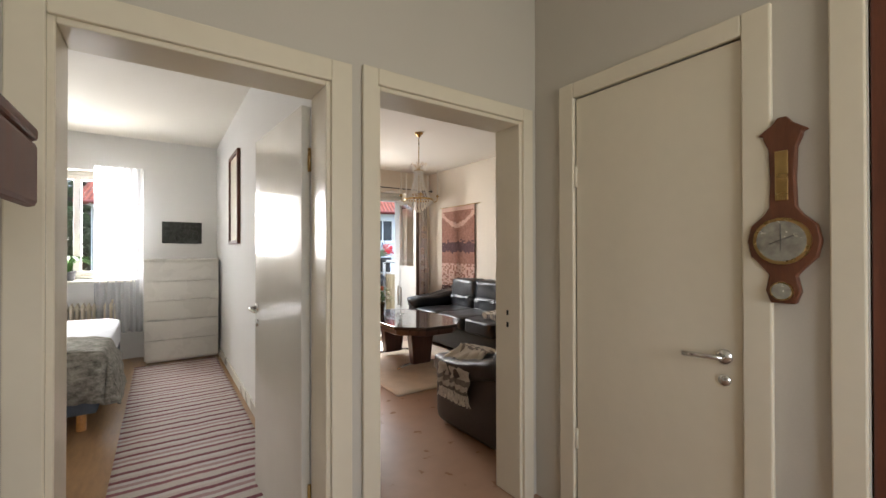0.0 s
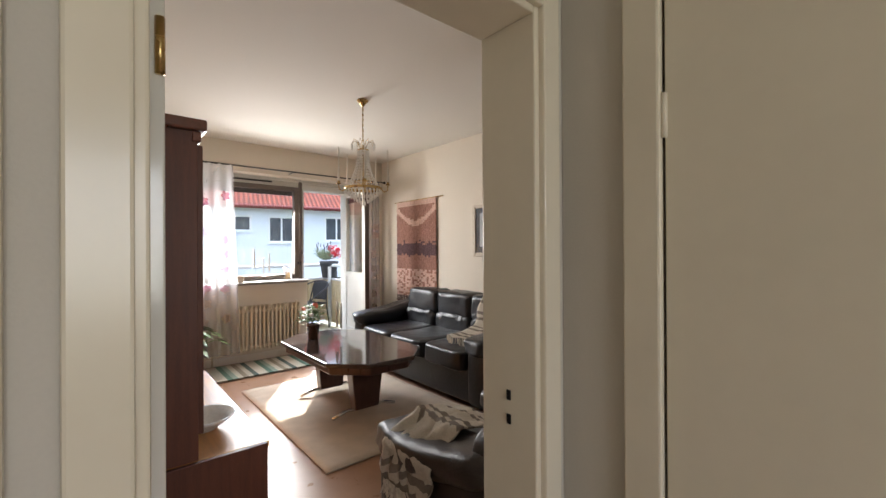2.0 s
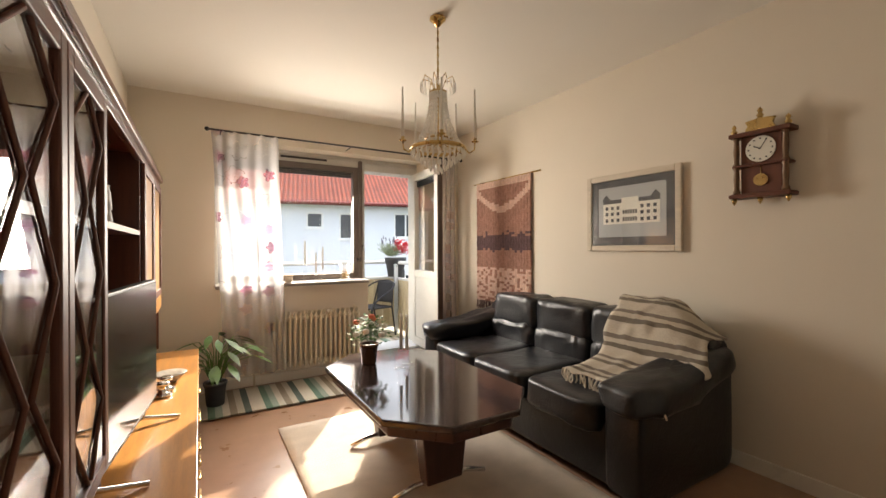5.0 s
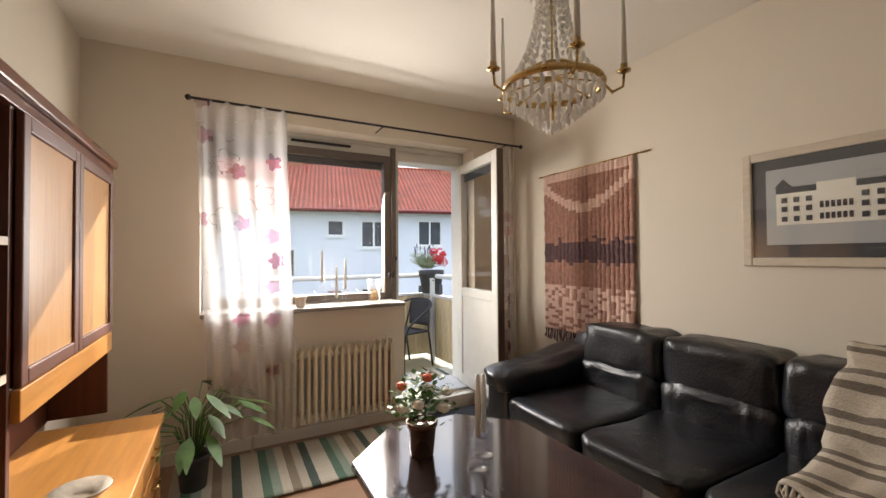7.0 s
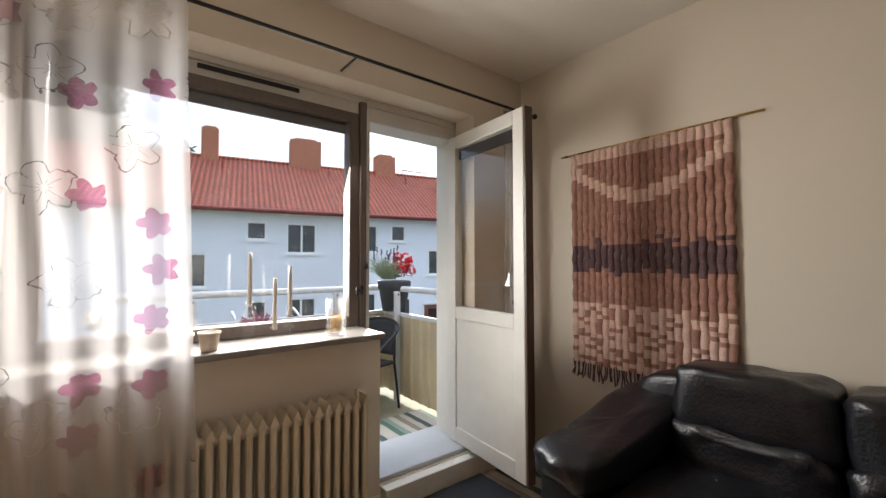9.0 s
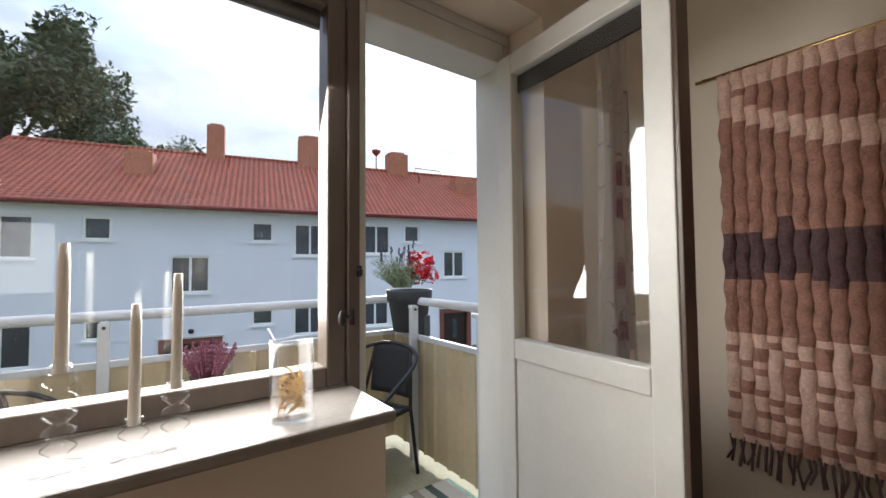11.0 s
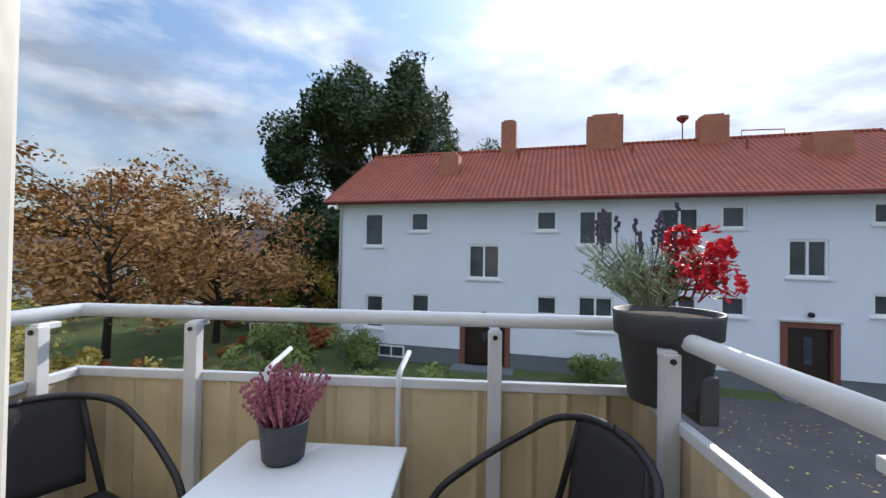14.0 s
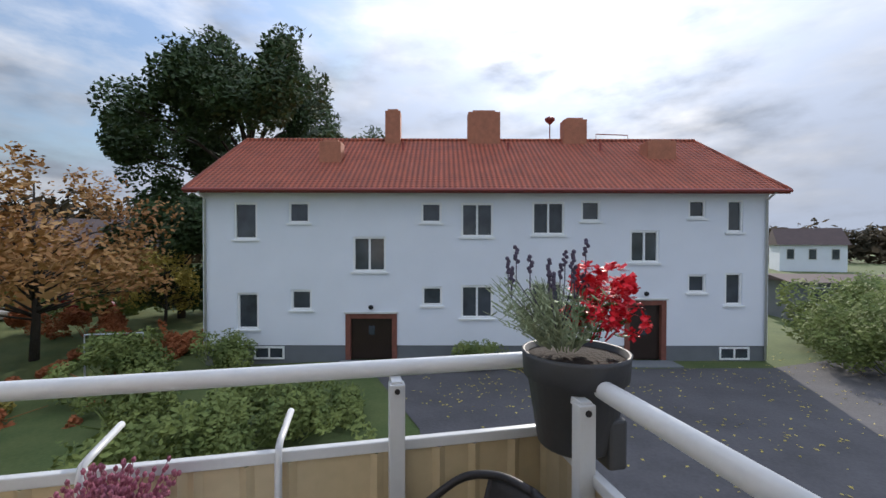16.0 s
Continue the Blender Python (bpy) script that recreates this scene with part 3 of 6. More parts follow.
def door_leaf(name, m, w, h, label, mt, hside):
    t = thing(name, m, label, "door", kind="structure")
    box("leaf", 0, w, -0.02, 0.02, 0.008, h, mt, t, 0.004)
    handle(t, pose(w - 0.06, 0, 1.0), -1)
    bm = bmesh.new()
    for z in (0.22, h - 0.28):
        tube(bm, [(-0.006, -0.012, z), (-0.006, -0.012, z + 0.1)], 0.008, 8)
    obj("hinge", bm, BRASS, t, smooth=True)
    return t


door_leaf("door_bedroom", pose(1.365, 2.17, 0, 0, 0, 93.5), 0.76, 1.93, "open glossy white bedroom door with lever handle", DOORG, 1)
door_leaf("door_living", pose(1.625, 2.17, 0, 0, 0, 91.0), 0.8, 1.96, "open glossy white living room door", DOORG, 1)
# cupboard door in the hall, closed
bm = bmesh.new()
for a, b, lo, hi in ((0.90, 0.985, 0, 2.13), (1.685, 1.77, 0, 2.13), (0.985, 1.685, 2.055, 2.13)):
    abox(bm, 2.505, 2.529, a, b, lo, hi)
tagged(obj("door_frame_cupboard", bm, CREAM, None, 0.006), "cream gloss painted door frame", "door frame", kind="structure")
cd = thing("door_cupboard", pose(2.545, 1.685, 0, 0, 0, -90), "closed cream painted hall cupboard door", "door", kind="structure")
box("leaf", 0.004, 0.696, -0.02, 0.02, 0.01, 2.05, CREAM, cd, 0.004); handle(cd, pose(0.64, 0, 0.93), -1)
bm = bmesh.new()
for z in (0.35, 1.62):
    tube(bm, [(0.004, -0.024, z), (0.004, -0.024, z + 0.1)], 0.008, 8)
obj("hinge", bm, CREAM, cd, smooth=True)
bm = bmesh.new()
for a, b, lo, hi in ((-0.22, -0.15, 0, 2.13), (0.68, 0.76, 0, 2.13), (-0.15, 0.68, 2.06, 2.13)):
    abox(bm, 2.505, 2.529, a, b, lo, hi)
tagged(obj("door_frame_hall", bm, CREAM, None, 0.006), "cream gloss painted door frame", "door frame", kind="structure")
hd = thing("door_entrance", pose(2.56, 0.68, 0, 0, 0, -90), "closed dark reddish brown wooden door", "door", kind="structure")
box("leaf", 0.004, 0.826, -0.02, 0.02, 0.01, 2.05, MAHOG, hd, 0.004)

# barometer on the hall wall
baro = thing("barometer", pose(2.527, 0.87, 1.34, 0, 0, -90), "wooden banjo barometer with round glass dial", "barometer")
bm = bmesh.new(); prof = []
outline = [(0.032, -0.2), (0.045, -0.16), (0.035, -0.11), (0.05, -0.09), (0.085, -0.05), (0.095, 0.0), (0.085, 0.05), (0.05, 0.085), (0.035, 0.11), (0.032, 0.2), (0.036, 0.3), (0.05, 0.335), (0.05, 0.345), (0.065, 0.35), (0.025, 0.38), (0.012, 0.40)]
pts = [(x, z) for x, z in outline] + [(-x, z) for x, z in reversed(outline)]
f0 = bm.faces.new([bm.verts.new((x, 0, z)) for x, z in pts]); g = bmesh.ops.extrude_face_region(bm, geom=[f0])
bmesh.ops.translate(bm, verts=[v for v in g["geom"] if isinstance(v, bmesh.types.BMVert)], vec=(0, -0.03, 0))
obj("case", bm, mat("barometer_wood", (0.13, 0.045, 0.02), 0.45, var=0.25, scale=10, stretch=(6, 6, 1)), baro, 0.004)
for r, z, mt in ((0.075, 0.0, BRASS), (0.03, -0.16, BRASS)):
    bm = bmesh.new(); tube(bm, [(0, -0.03, z), (0, -0.042, z)], r, 28); obj("bezel", bm, mt, baro, smooth=False)
    bm = bmesh.new(); tube(bm, [(0, -0.042, z), (0, -0.046, z)], r * 0.86, 28); obj("dial", bm, mat("silvered_dial", (0.5, 0.49, 0.43), 0.25, 0.7, var=0.4, scale=30, bump=0.1), baro)
bm = bmesh.new()
tube(bm, [(0, -0.047, -0.03), (0, -0.047, 0.055)], 0.0012, 6); tube(bm, [(-0.03, -0.047, -0.01), (0.04, -0.047, 0.02)], 0.001, 6); obj("needle", bm, IRON, baro)
box("thermometer", -0.017, 0.017, -0.036, -0.03, 0.13, 0.29, BRASS, baro, 0.002)

# hat shelf and low panel on the west hall wall
hs = thing("hat_shelf", pose(0.40, 1.0, 1.31), "dark red-brown carved wooden hat shelf on the wall", "shelf")
box("board", 0.0, 0.27, 0.05, 0.45, 0.20, 0.225, MAHOG, hs, 0.006); box("rail", 0.245, 0.27, 0.05, 0.45, 0.08, 0.198, MAHOG, hs, 0.01)
for yy in (0.07, 0.40):
    bm = bmesh.new(); o2 = [(0, 0.2), (0.22, 0.2), (0.23, 0.12), (0.17, 0.1), (0.16, 0.07), (0.09, 0.05), (0.1, 0.01), (0.05, -0.01), (0.06, -0.05), (0.0, -0.08)]
    f0 = bm.faces.new([bm.verts.new((x, yy, z)) for x, z in o2]); g = bmesh.ops.extrude_face_region(bm, geom=[f0])
    bmesh.ops.translate(bm, verts=[v for v in g["geom"] if isinstance(v, bmesh.types.BMVert)], vec=(0, 0.03, 0)); obj("bracket", bm, MAHOG, hs, 0.005)
sc_ = thing("shoe_cabinet", pose(0.40, 0.75, 0), "white painted shallow shoe cabinet against the hall wall", "cabinet")
box("body", 0.0, 0.17, 0.0, 0.62, 0.06, 1.0, WHITE, sc_, 0.004); box("top", 0.0, 0.19, -0.01, 0.63, 1.0, 1.02, WHITE, sc_, 0.004); box("plinth", 0.0, 0.15, 0.02, 0.6, 0, 0.06, WHITE, sc_)


# ---- windows and balcony door ----
def sash(bm, x0, x1, z0, z1, y0, y1, w, mi=0):
    abox(bm, x0, x0 + w, y0, y1, z0, z1, mi); abox(bm, x1 - w, x1, y0, y1, z0, z1, mi)
    abox(bm, x0 + w, x1 - w, y0, y1, z0, z0 + w, mi); abox(bm, x0 + w, x1 - w, y0, y1, z1 - w, z1, mi)


w1 = thing("window_1", pose(0, 0, 0), "wide white framed window beside the balcony door", "window", kind="structure")
bm = bmesh.new(); sash(bm, 2.252, 3.74, 0.952, 2.36, 6.955, 7.10, 0.035); obj("frame", bm, FRAMEP, w1, 0.004)
bm = bmesh.new(); sash(bm, 2.29, 3.70, 0.99, 2.25, 6.945, 7.03, 0.062); obj("sash", bm, FRAMESHADE, w1, 0.006)
box("header", 2.29, 3.70, 6.96, 7.08, 2.252, 2.322, FRAMEP, w1, 0.003)
gp = box("pane", 2.35, 3.64, 6.985, 6.991, 1.05, 2.19, PANE, w1); gp.visible_shadow = False
box("mullion", 3.702, 3.744, 6.935, 7.13, 0.16, 2.325, FRAMESHADE, w1, 0.006)
bm = bmesh.new(); abox(bm, 3.705, 3.72, 6.925, 6.934, 1.175, 1.225); tube(bm, [(3.712, 6.93, 1.2), (3.67, 6.905, 1.2)], 0.006, 8); cushion(bm, (3.668, 6.9, 1.2), (0.022, 0.022, 0.05), .9, 8); abox(bm, 3.73, 3.745, 6.925, 6.934, 1.325, 1.36); tube(bm, [(3.737, 6.93, 1.35), (3.737, 6.912, 1.345), (3.737, 6.914, 1.33)], 0.005, 8); obj("catch", bm, IRON, w1, smooth=True)
box("blind", 2.36, 3.63, 6.992, 7.01, 2.13, 2.19, mat("dark_blind", (0.06, 0.06, 0.065), 0.6, var=0.1, bump=0.2), w1)
box("vent", 2.86, 3.34, 6.94, 6.958, 2.285, 2.305, IRON, w1, 0.003)
sl = sbox("window_sill", 2.255, 3.72, 6.66, 6.954, 0.953, 0.985, SILLM, "dark stone window sill with rounded front", "window sill", 0.008)
w2 = thing("window_2", pose(0, 0, 0), "white framed balcony door frame and threshold", "door frame", kind="structure")
bm = bmesh.new(); abox(bm, 3.747, 3.775, 6.955, 7.14, 0.16, 2.31); abox(bm, 4.42, 4.455, 6.955, 7.14, 0.16, 2.31); abox(bm, 3.747, 4.455, 6.955, 7.14, 2.312, 2.358); abox(bm, 3.775, 4.42, 6.955, 7.14, 2.22, 2.31); obj("frame", bm, FRAMEP, w2, 0.006)
box("threshold", 3.75, 4.455, 6.79, 7.2, 0.132, 0.158, ALU, w2, 0.005)
sbox("trim_step", 3.75, 4.60, 6.70, 6.768, 0.0, 0.128, WHITE, "cream painted step below the balcony door", "step", 0.005)
bdl = thing("door_balcony", pose(4.415, 6.955, 0.165, 0, 0, -95), "open white balcony door with upper glass pane", "door", kind="structure")
bm = bmesh.new(); W_, H_ = 0.74, 2.06
abox(bm, 0, 0.085, -0.03, 0.03, 0, H_); abox(bm, W_ - 0.085, W_, -0.03, 0.03, 0, H_); abox(bm, 0.085, W_ - 0.085, -0.03, 0.03, H_ - 0.085, H_); abox(bm, 0.085, W_ - 0.085, -0.03, 0.03, 0, 0.1); abox(bm, 0.085, W_ - 0.085, -0.03, 0.03, 0.82, 0.9)
obj("leaf", bm, FRAMEP, bdl, 0.005); box("panel", 0.085, W_ - 0.085, -0.02, 0.02, 0.1, 0.82, FRAMEP, bdl)
for yy in (0.0,):
    g2 = box("pane", 0.085, W_ - 0.085, yy - 0.002, yy + 0.002, 0.9, H_ - 0.085, PANE, bdl); g2.visible_shadow = False
box("edge", W_ + 0.001, W_ + 0.016, -0.028, 0.028, 0.0, H_, FRAMEB, bdl, 0.003)
box("blind", 0.09, W_ - 0.09, 0.004, 0.016, H_ - 0.16, H_ - 0.09, IRON, bdl)
w3 = thing("window_3", pose(0, 0, 0), "white framed bedroom window", "window", kind="structure")
bm = bmesh.new(); sash(bm, -0.448, 0.518, 0.982, 2.278, 6.92, 7.1, 0.04); obj("frame", bm, FRAMEP, w3, 0.005)
bm = bmesh.new(); sash(bm, -0.405, 0.475, 1.025, 2.235, 6.92, 7.0, 0.055); abox(bm, 0.0, 0.07, 6.915, 7.0, 1.08, 2.18); obj("sash", bm, FRAMEP, w3, 0.005)
g3 = box("pane", -0.35, 0.42, 6.96, 6.966, 1.08, 2.18, PANE, w3); g3.visible_shadow = False
sbox("window_sill_bedroom", -0.55, 0.6, 6.58, 6.915, 0.95, 0.979, WHITE, "white bedroom window sill", "window sill", 0.006)


def radiator(name, x0, x1, y, z0, z1, n):
    t = thing(name, pose(x0, y, 0), "cream enamelled column radiator below the window", "radiator")
    w = (x1 - x0) / n; bm0 = bmesh.new(); tube(bm0, [(w / 2, -0.05, z0 + 0.02), (w / 2, -0.05, z1 - 0.035)], w * 0.32, 8); tube(bm0, [(w / 2, 0.03, z0 + 0.02), (w / 2, 0.03, z1 - 0.035)], w * 0.32, 8)
    abox(bm0, w * 0.38, w * 0.62, -0.05, 0.03, z0 + 0.03, z1 - 0.03)
    v = [(w * 0.1, -0.07, z1 - 0.05), (w * 0.9, -0.07, z1 - 0.05), (w * 0.5, -0.07, z1)]
    tri = [bm0.verts.new(p) for p in v] + [bm0.verts.new((p[0], 0.05, p[2])) for p in v]
    for q in ((0, 1, 2), (5, 4, 3), (0, 3, 4, 1), (1, 4, 5, 2), (2, 5, 3, 0)):
        bm0.faces.new([tri[i] for i in q])
    first = obj("column", bm0, RADP, t, smooth=False)
    for i in range(1, n):
        o = new("column", first.data); o.parent = t; o.location = (i * w, 0, 0)
    bm1 = bmesh.new()
    for z in (z0 + 0.05, z1 - 0.07):
        tube(bm1, [(0, -0.01, z), (x1 - x0, -0.01, z)], 0.025, 8)
    tube(bm1, [(0.03, -0.01, z0 + 0.05), (-0.05, -0.01, z0 + 0.05), (-0.05, -0.01, 0.0)], 0.01, 8)
    obj("pipe", bm1, RADP, t, smooth=True)
    bm1 = bmesh.new(); tube(bm1, [(x1 - x0 - 0.06, -0.03, z1 - 0.02), (x1 - x0 - 0.06, -0.03, z1 + 0.03)], 0.012, 8); obj("valve", bm1, RADP, t, smooth=True)
    return t


radiator("radiator", 2.62, 3.60, 6.67, 0.14, 0.70, 20)
radiator("radiator", -0.35, 0.45, 6.66, 0.12, 0.72, 16)


def drape(name, x0, x1, y, z0, z1, m, label, folds, seed, flare=0.0, parent=None, depth=1.0):
    bm = bmesh.new(); nx, nz = folds * 8, 24; g_ = []
    for i in range(nx + 1):
        u = i / nx; col_ = []
        for k in range(nz + 1):
            q = k / nz
            x = x0 + (x1 - x0) * u + flare * (1 - q) * (1 - u * 0.3) + 0.015 * noise.noise((u * 4, q * 3, seed))
            a = depth * (0.018 + 0.022 * (1 - q)) * (1 + 0.5 * noise.noise((u * 3, seed, 0)))
            col_.append(bm.verts.new((x, y + a * math.sin(u * folds * 2 * math.pi + noise.noise((u * 5, q * 2, seed)) * 2), z0 + (z1 - z0) * q + 0.02 * noise.noise((u * 5, seed, 3)) * (1 - q))))
        g_.append(col_)
    for a, b in zip(g_, g_[1:]):
        for k in range(nz):
            bm.faces.new((a[k], b[k], b[k + 1], a[k + 1]))
    return tagged(obj(name, bm, m, parent, smooth=True), label, "curtain")


rod = thing("curtain_rod", pose(0, 0, 0), "thin dark metal curtain rod above the window", "curtain rod")
bm = bmesh.new(); tube(bm, [(2.19, 6.575, 2.385), (4.86, 6.575, 2.385)], 0.009, 8); obj("bar", bm, IRON, rod, smooth=True)
for x in (2.19, 4.86):
    bm = bmesh.new(); lathe(bm, [(0.004, -0.02), (0.018, -0.008), (0.018, 0.008), (0.004, 0.02)], 12, (x, 6.575, 2.385)); obj("finial", bm, IRON, rod, smooth=True)
for x in (2.3, 3.5, 4.7):
    bm = bmesh.new(); tube(bm, [(x, 6.575, 2.385), (x, 6.768, 2.385)], 0.006, 6); obj("bracket", bm, IRON, rod, smooth=True)
drape("curtain", 2.22, 2.78, 6.575, 0.16, 2.39, SHEER, "sheer white curtain with pink and grey flowers", 5, 1.0, 0.10, depth=0.6)
drape("curtain", 4.60, 4.80, 6.62, 0.2, 2.39, SHEER, "gathered sheer floral curtain behind the balcony door", 3, 7.0)
drape("curtain", 0.22, 0.68, 6.60, 0.35, 2.32, SHEERW, "sheer plain white bedroom curtain", 6, 4.0)

# ---- wall unit ----
UX0, UX1, BX1 = 1.613, 1.855, 2.11
bench = thing("sideboard", pose(0, 0, 0), "long low sideboard with honey-coloured top and brown drawer fronts", "sideboard")
box("top", UX0, BX1 + 0.012, 3.15, 6.13, 0.52, 0.55, TEAK, bench, 0.004); box("side", UX0, BX1, 3.128, 3.149, 0.0, 0.55, MAHOG, bench, 0.003); box("body", UX0, BX1 - 0.03, 3.15, 6.13, 0.07, 0.519, TEAK, bench); box("plinth", UX0, BX1 - 0.06, 3.15, 6.1, 0, 0.069, MAHOG, bench)
ys = [3.16 + i * 0.494 for i in range(7)]
for i in range(6):
    for z0, z1 in ((0.08, 0.225), (0.23, 0.37), (0.375, 0.515)):
        box("drawer", BX1 - 0.028, BX1 - 0.004, ys[i] + 0.004, ys[i + 1] - 0.004, z0 + 0.003, z1 - 0.003, TEAK, bench, 0.003)
        bm = bmesh.new(); ym = (ys[i] + ys[i + 1]) / 2; tube(bm, [(BX1 - 0.005, ym - 0.05, (z0 + z1) / 2), (BX1 + 0.018, ym - 0.045, (z0 + z1) / 2), (BX1 + 0.018, ym + 0.045, (z0 + z1) / 2), (BX1 - 0.005, ym + 0.05, (z0 + z1) / 2)], 0.006, 6); obj("handle", bm, BRASS, bench, smooth=True)
unit = thing("wall_unit", pose(0, 0, 0.55), "tall mahogany wall unit with glazed, open and panelled sections", "cabinet")
ZT = 1.32
for y0 in (3.15, 4.09, 5.14, 6.27):
    box("upright", UX0, UX1, y0, y0 + 0.025, 0.0005, ZT - 0.03, MAHOG, unit, 0.002)
box("back", UX0, UX0 + 0.012, 3.176, 6.26, 0.0005, ZT - 0.03, MAHOG, unit)
box("cornice", UX0, UX1 + 0.03, 3.12, 6.32, ZT - 0.03, ZT + 0.015, MAHOG_H, unit, 0.008); box("frieze", UX1 - 0.02, UX1 + 0.012, 3.14, 6.30, ZT - 0.07, ZT - 0.031, MAHOG_H, unit, 0.004)
for y0, y1, zs in ((3.176, 4.089, (0.08, 0.45, 0.85)), (4.116, 5.139, (0.47, 0.86)), (5.166, 6.269, (0.42,))):
    for z in zs:
        bm = bmesh.new(); abox(bm, UX0 + 0.013, UX1 - 0.006, y0, y1, z - 0.01, z + 0.01); abox(bm, UX1 - 0.0055, UX1, y0, y1, z - 0.012, z + 0.012, 1)
        obj("shelf", bm, [MAHOG_H, PALEWOOD if y0 > 4.1 and y0 < 5 else MAHOG_H], unit)
for y0, y1 in ((5.17, 5.70), (5.705, 6.265)):
    bm = bmesh.new(); fr_ = 0.05
    abox(bm, UX1 + 0.001, UX1 + 0.022, y0, y0 + fr_, 0.43, ZT - 0.075); abox(bm, UX1 + 0.001, UX1 + 0.022, y1 - fr_, y1, 0.43, ZT - 0.075); abox(bm, UX1 + 0.001, UX1 + 0.022, y0 + fr_, y1 - fr_, 0.43, 0.43 + fr_); abox(bm, UX1 + 0.001, UX1 + 0.022, y0 + fr_, y1 - fr_, ZT - 0.075 - fr_, ZT - 0.075)
    d_ = obj("door", bm, MAHOG, unit, 0.005); box("panel", UX1 + 0.002, UX1 + 0.012, y0 + fr_, y1 - fr_, 0.43 + fr_, ZT - 0.075 - fr_, TEAK_V, d_)
box("apron", UX1 - 0.004, UX1 + 0.02, 5.17, 6.265, 0.33, 0.425, TEAK, unit, 0.003)
for y0, y1 in ((3.18, 3.63), (3.635, 4.085)):
    bm = bmesh.new(); fr_ = 0.05
    abox(bm, UX1 + 0.001, UX1 + 0.024, y0, y0 + fr_, 0.09, ZT - 0.075); abox(bm, UX1 + 0.001, UX1 + 0.024, y1 - fr_, y1, 0.09, ZT - 0.075); abox(bm, UX1 + 0.001, UX1 + 0.024, y0 + fr_, y1 - fr_, 0.09, 0.09 + fr_); abox(bm, UX1 + 0.001, UX1 + 0.024, y0 + fr_, y1 - fr_, ZT - 0.075 - fr_, ZT - 0.075)
    d_ = obj("door", bm, MAHOG, unit, 0.005); box("pane", UX1 + 0.009, UX1 + 0.013, y0 + fr_, y1 - fr_, 0.09 + fr_, ZT - 0.075 - fr_, PANE, d_)
    bm = bmesh.new(); ym = (y0 + y1) / 2; zs = [0.14, 0.32, 0.5, 0.7, 0.9, 1.08, ZT - 0.13]
    for sgn in (-1, 1):
        tube(bm, [(UX1 + 0.016, ym + sgn * (0.17 if k % 2 else 0.015), z) for k, z in enumerate(zs)], 0.006, 6)
    obj("lattice", bm, MAHOG, d_, smooth=True)
tv = thing("television", pose(1.885, 4.34, 0.55, 0, 0, -6), "flat black television standing on the sideboard", "television")
box("body", -0.02, 0.018, -0.46, 0.46, 0.07, 0.63, IRON, tv, 0.006); box("screen", 0.0182, 0.0205, -0.448, 0.448, 0.09, 0.62, BLACKSCR, tv)
for sy in (-0.3, 0.3):
    bm = bmesh.new(); tube(bm, [(0, sy, 0.09), (0.0, sy, 0.03), (0.13, sy + 0.03, 0.008)], 0.011, 8, 0.008); tube(bm, [(0.0, sy, 0.03), (-0.1, sy, 0.008)], 0.01, 8); obj("foot", bm, CHROME, tv, smooth=True)


def turned(name, x, y, z, prof, m, label, cat, seg=24, group=""):
    bm = bmesh.new(); lathe(bm, prof, seg, (0, 0, 0)); o = obj(name, bm, m, None, smooth=True); o.matrix_world = pose(x, y, z)
    return tagged(o, label, cat, group)


turned("jug", 1.74, 4.72, 1.42, [(0.05, 0), (0.062, 0.03), (0.055, 0.075), (0.06, 0.08), (0.055, 0.15), (0.05, 0.17), (0.053, 0.185), (0.045, 0.185), (0.04, 0.1)], CERAMIC, "grey-brown stoneware jug on the shelf", "jug")
turned("vase", 1.74, 4.4, 1.42, [(0.03, 0), (0.05, 0.03), (0.045, 0.07), (0.02, 0.1), (0.025, 0.12)], CERAMIC, "small stoneware vase on the shelf", "vase")
bx_ = box("box", 1.70, 1.82, 4.5, 4.72, 1.0305, 1.085, PALEWOOD, None, 0.005); tagged(bx_, "pale flat box on the shelf", "box")
turned("glass_bowl", 1.93, 3.46, 0.5505, [(0.05, 0), (0.06, 0.01), (0.1, 0.04), (0.13, 0.065), (0.125, 0.067), (0.09, 0.04), (0.05, 0.015)], CRYSTAL_SOLID, "fluted cut glass bowl on the sideboard", "bowl", 18)
turned("bowl", 1.98, 5.30, 0.5505, [(0.035, 0), (0.045, 0.01), (0.085, 0.045), (0.083, 0.05), (0.04, 0.02)], CERAMIC, "shallow patterned bowl on the sideboard", "bowl")
turned("candle_holder", 1.96, 5.02, 0.5505, [(0.04, 0), (0.045, 0.012), (0.02, 0.02), (0.012, 0.05), (0.03, 0.06), (0.028, 0.075), (0.01, 0.07)], CHROME, "small silver candle holder", "candle holder", group="candle holders on the sideboard")
turned("candle_holder", 1.97, 5.12, 0.5505, [(0.04, 0), (0.045, 0.012), (0.02, 0.02), (0.012, 0.05), (0.03, 0.06), (0.028, 0.075), (0.01, 0.07)], CHROME, "small silver candle holder", "candle holder", group="candle holders on the sideboard")

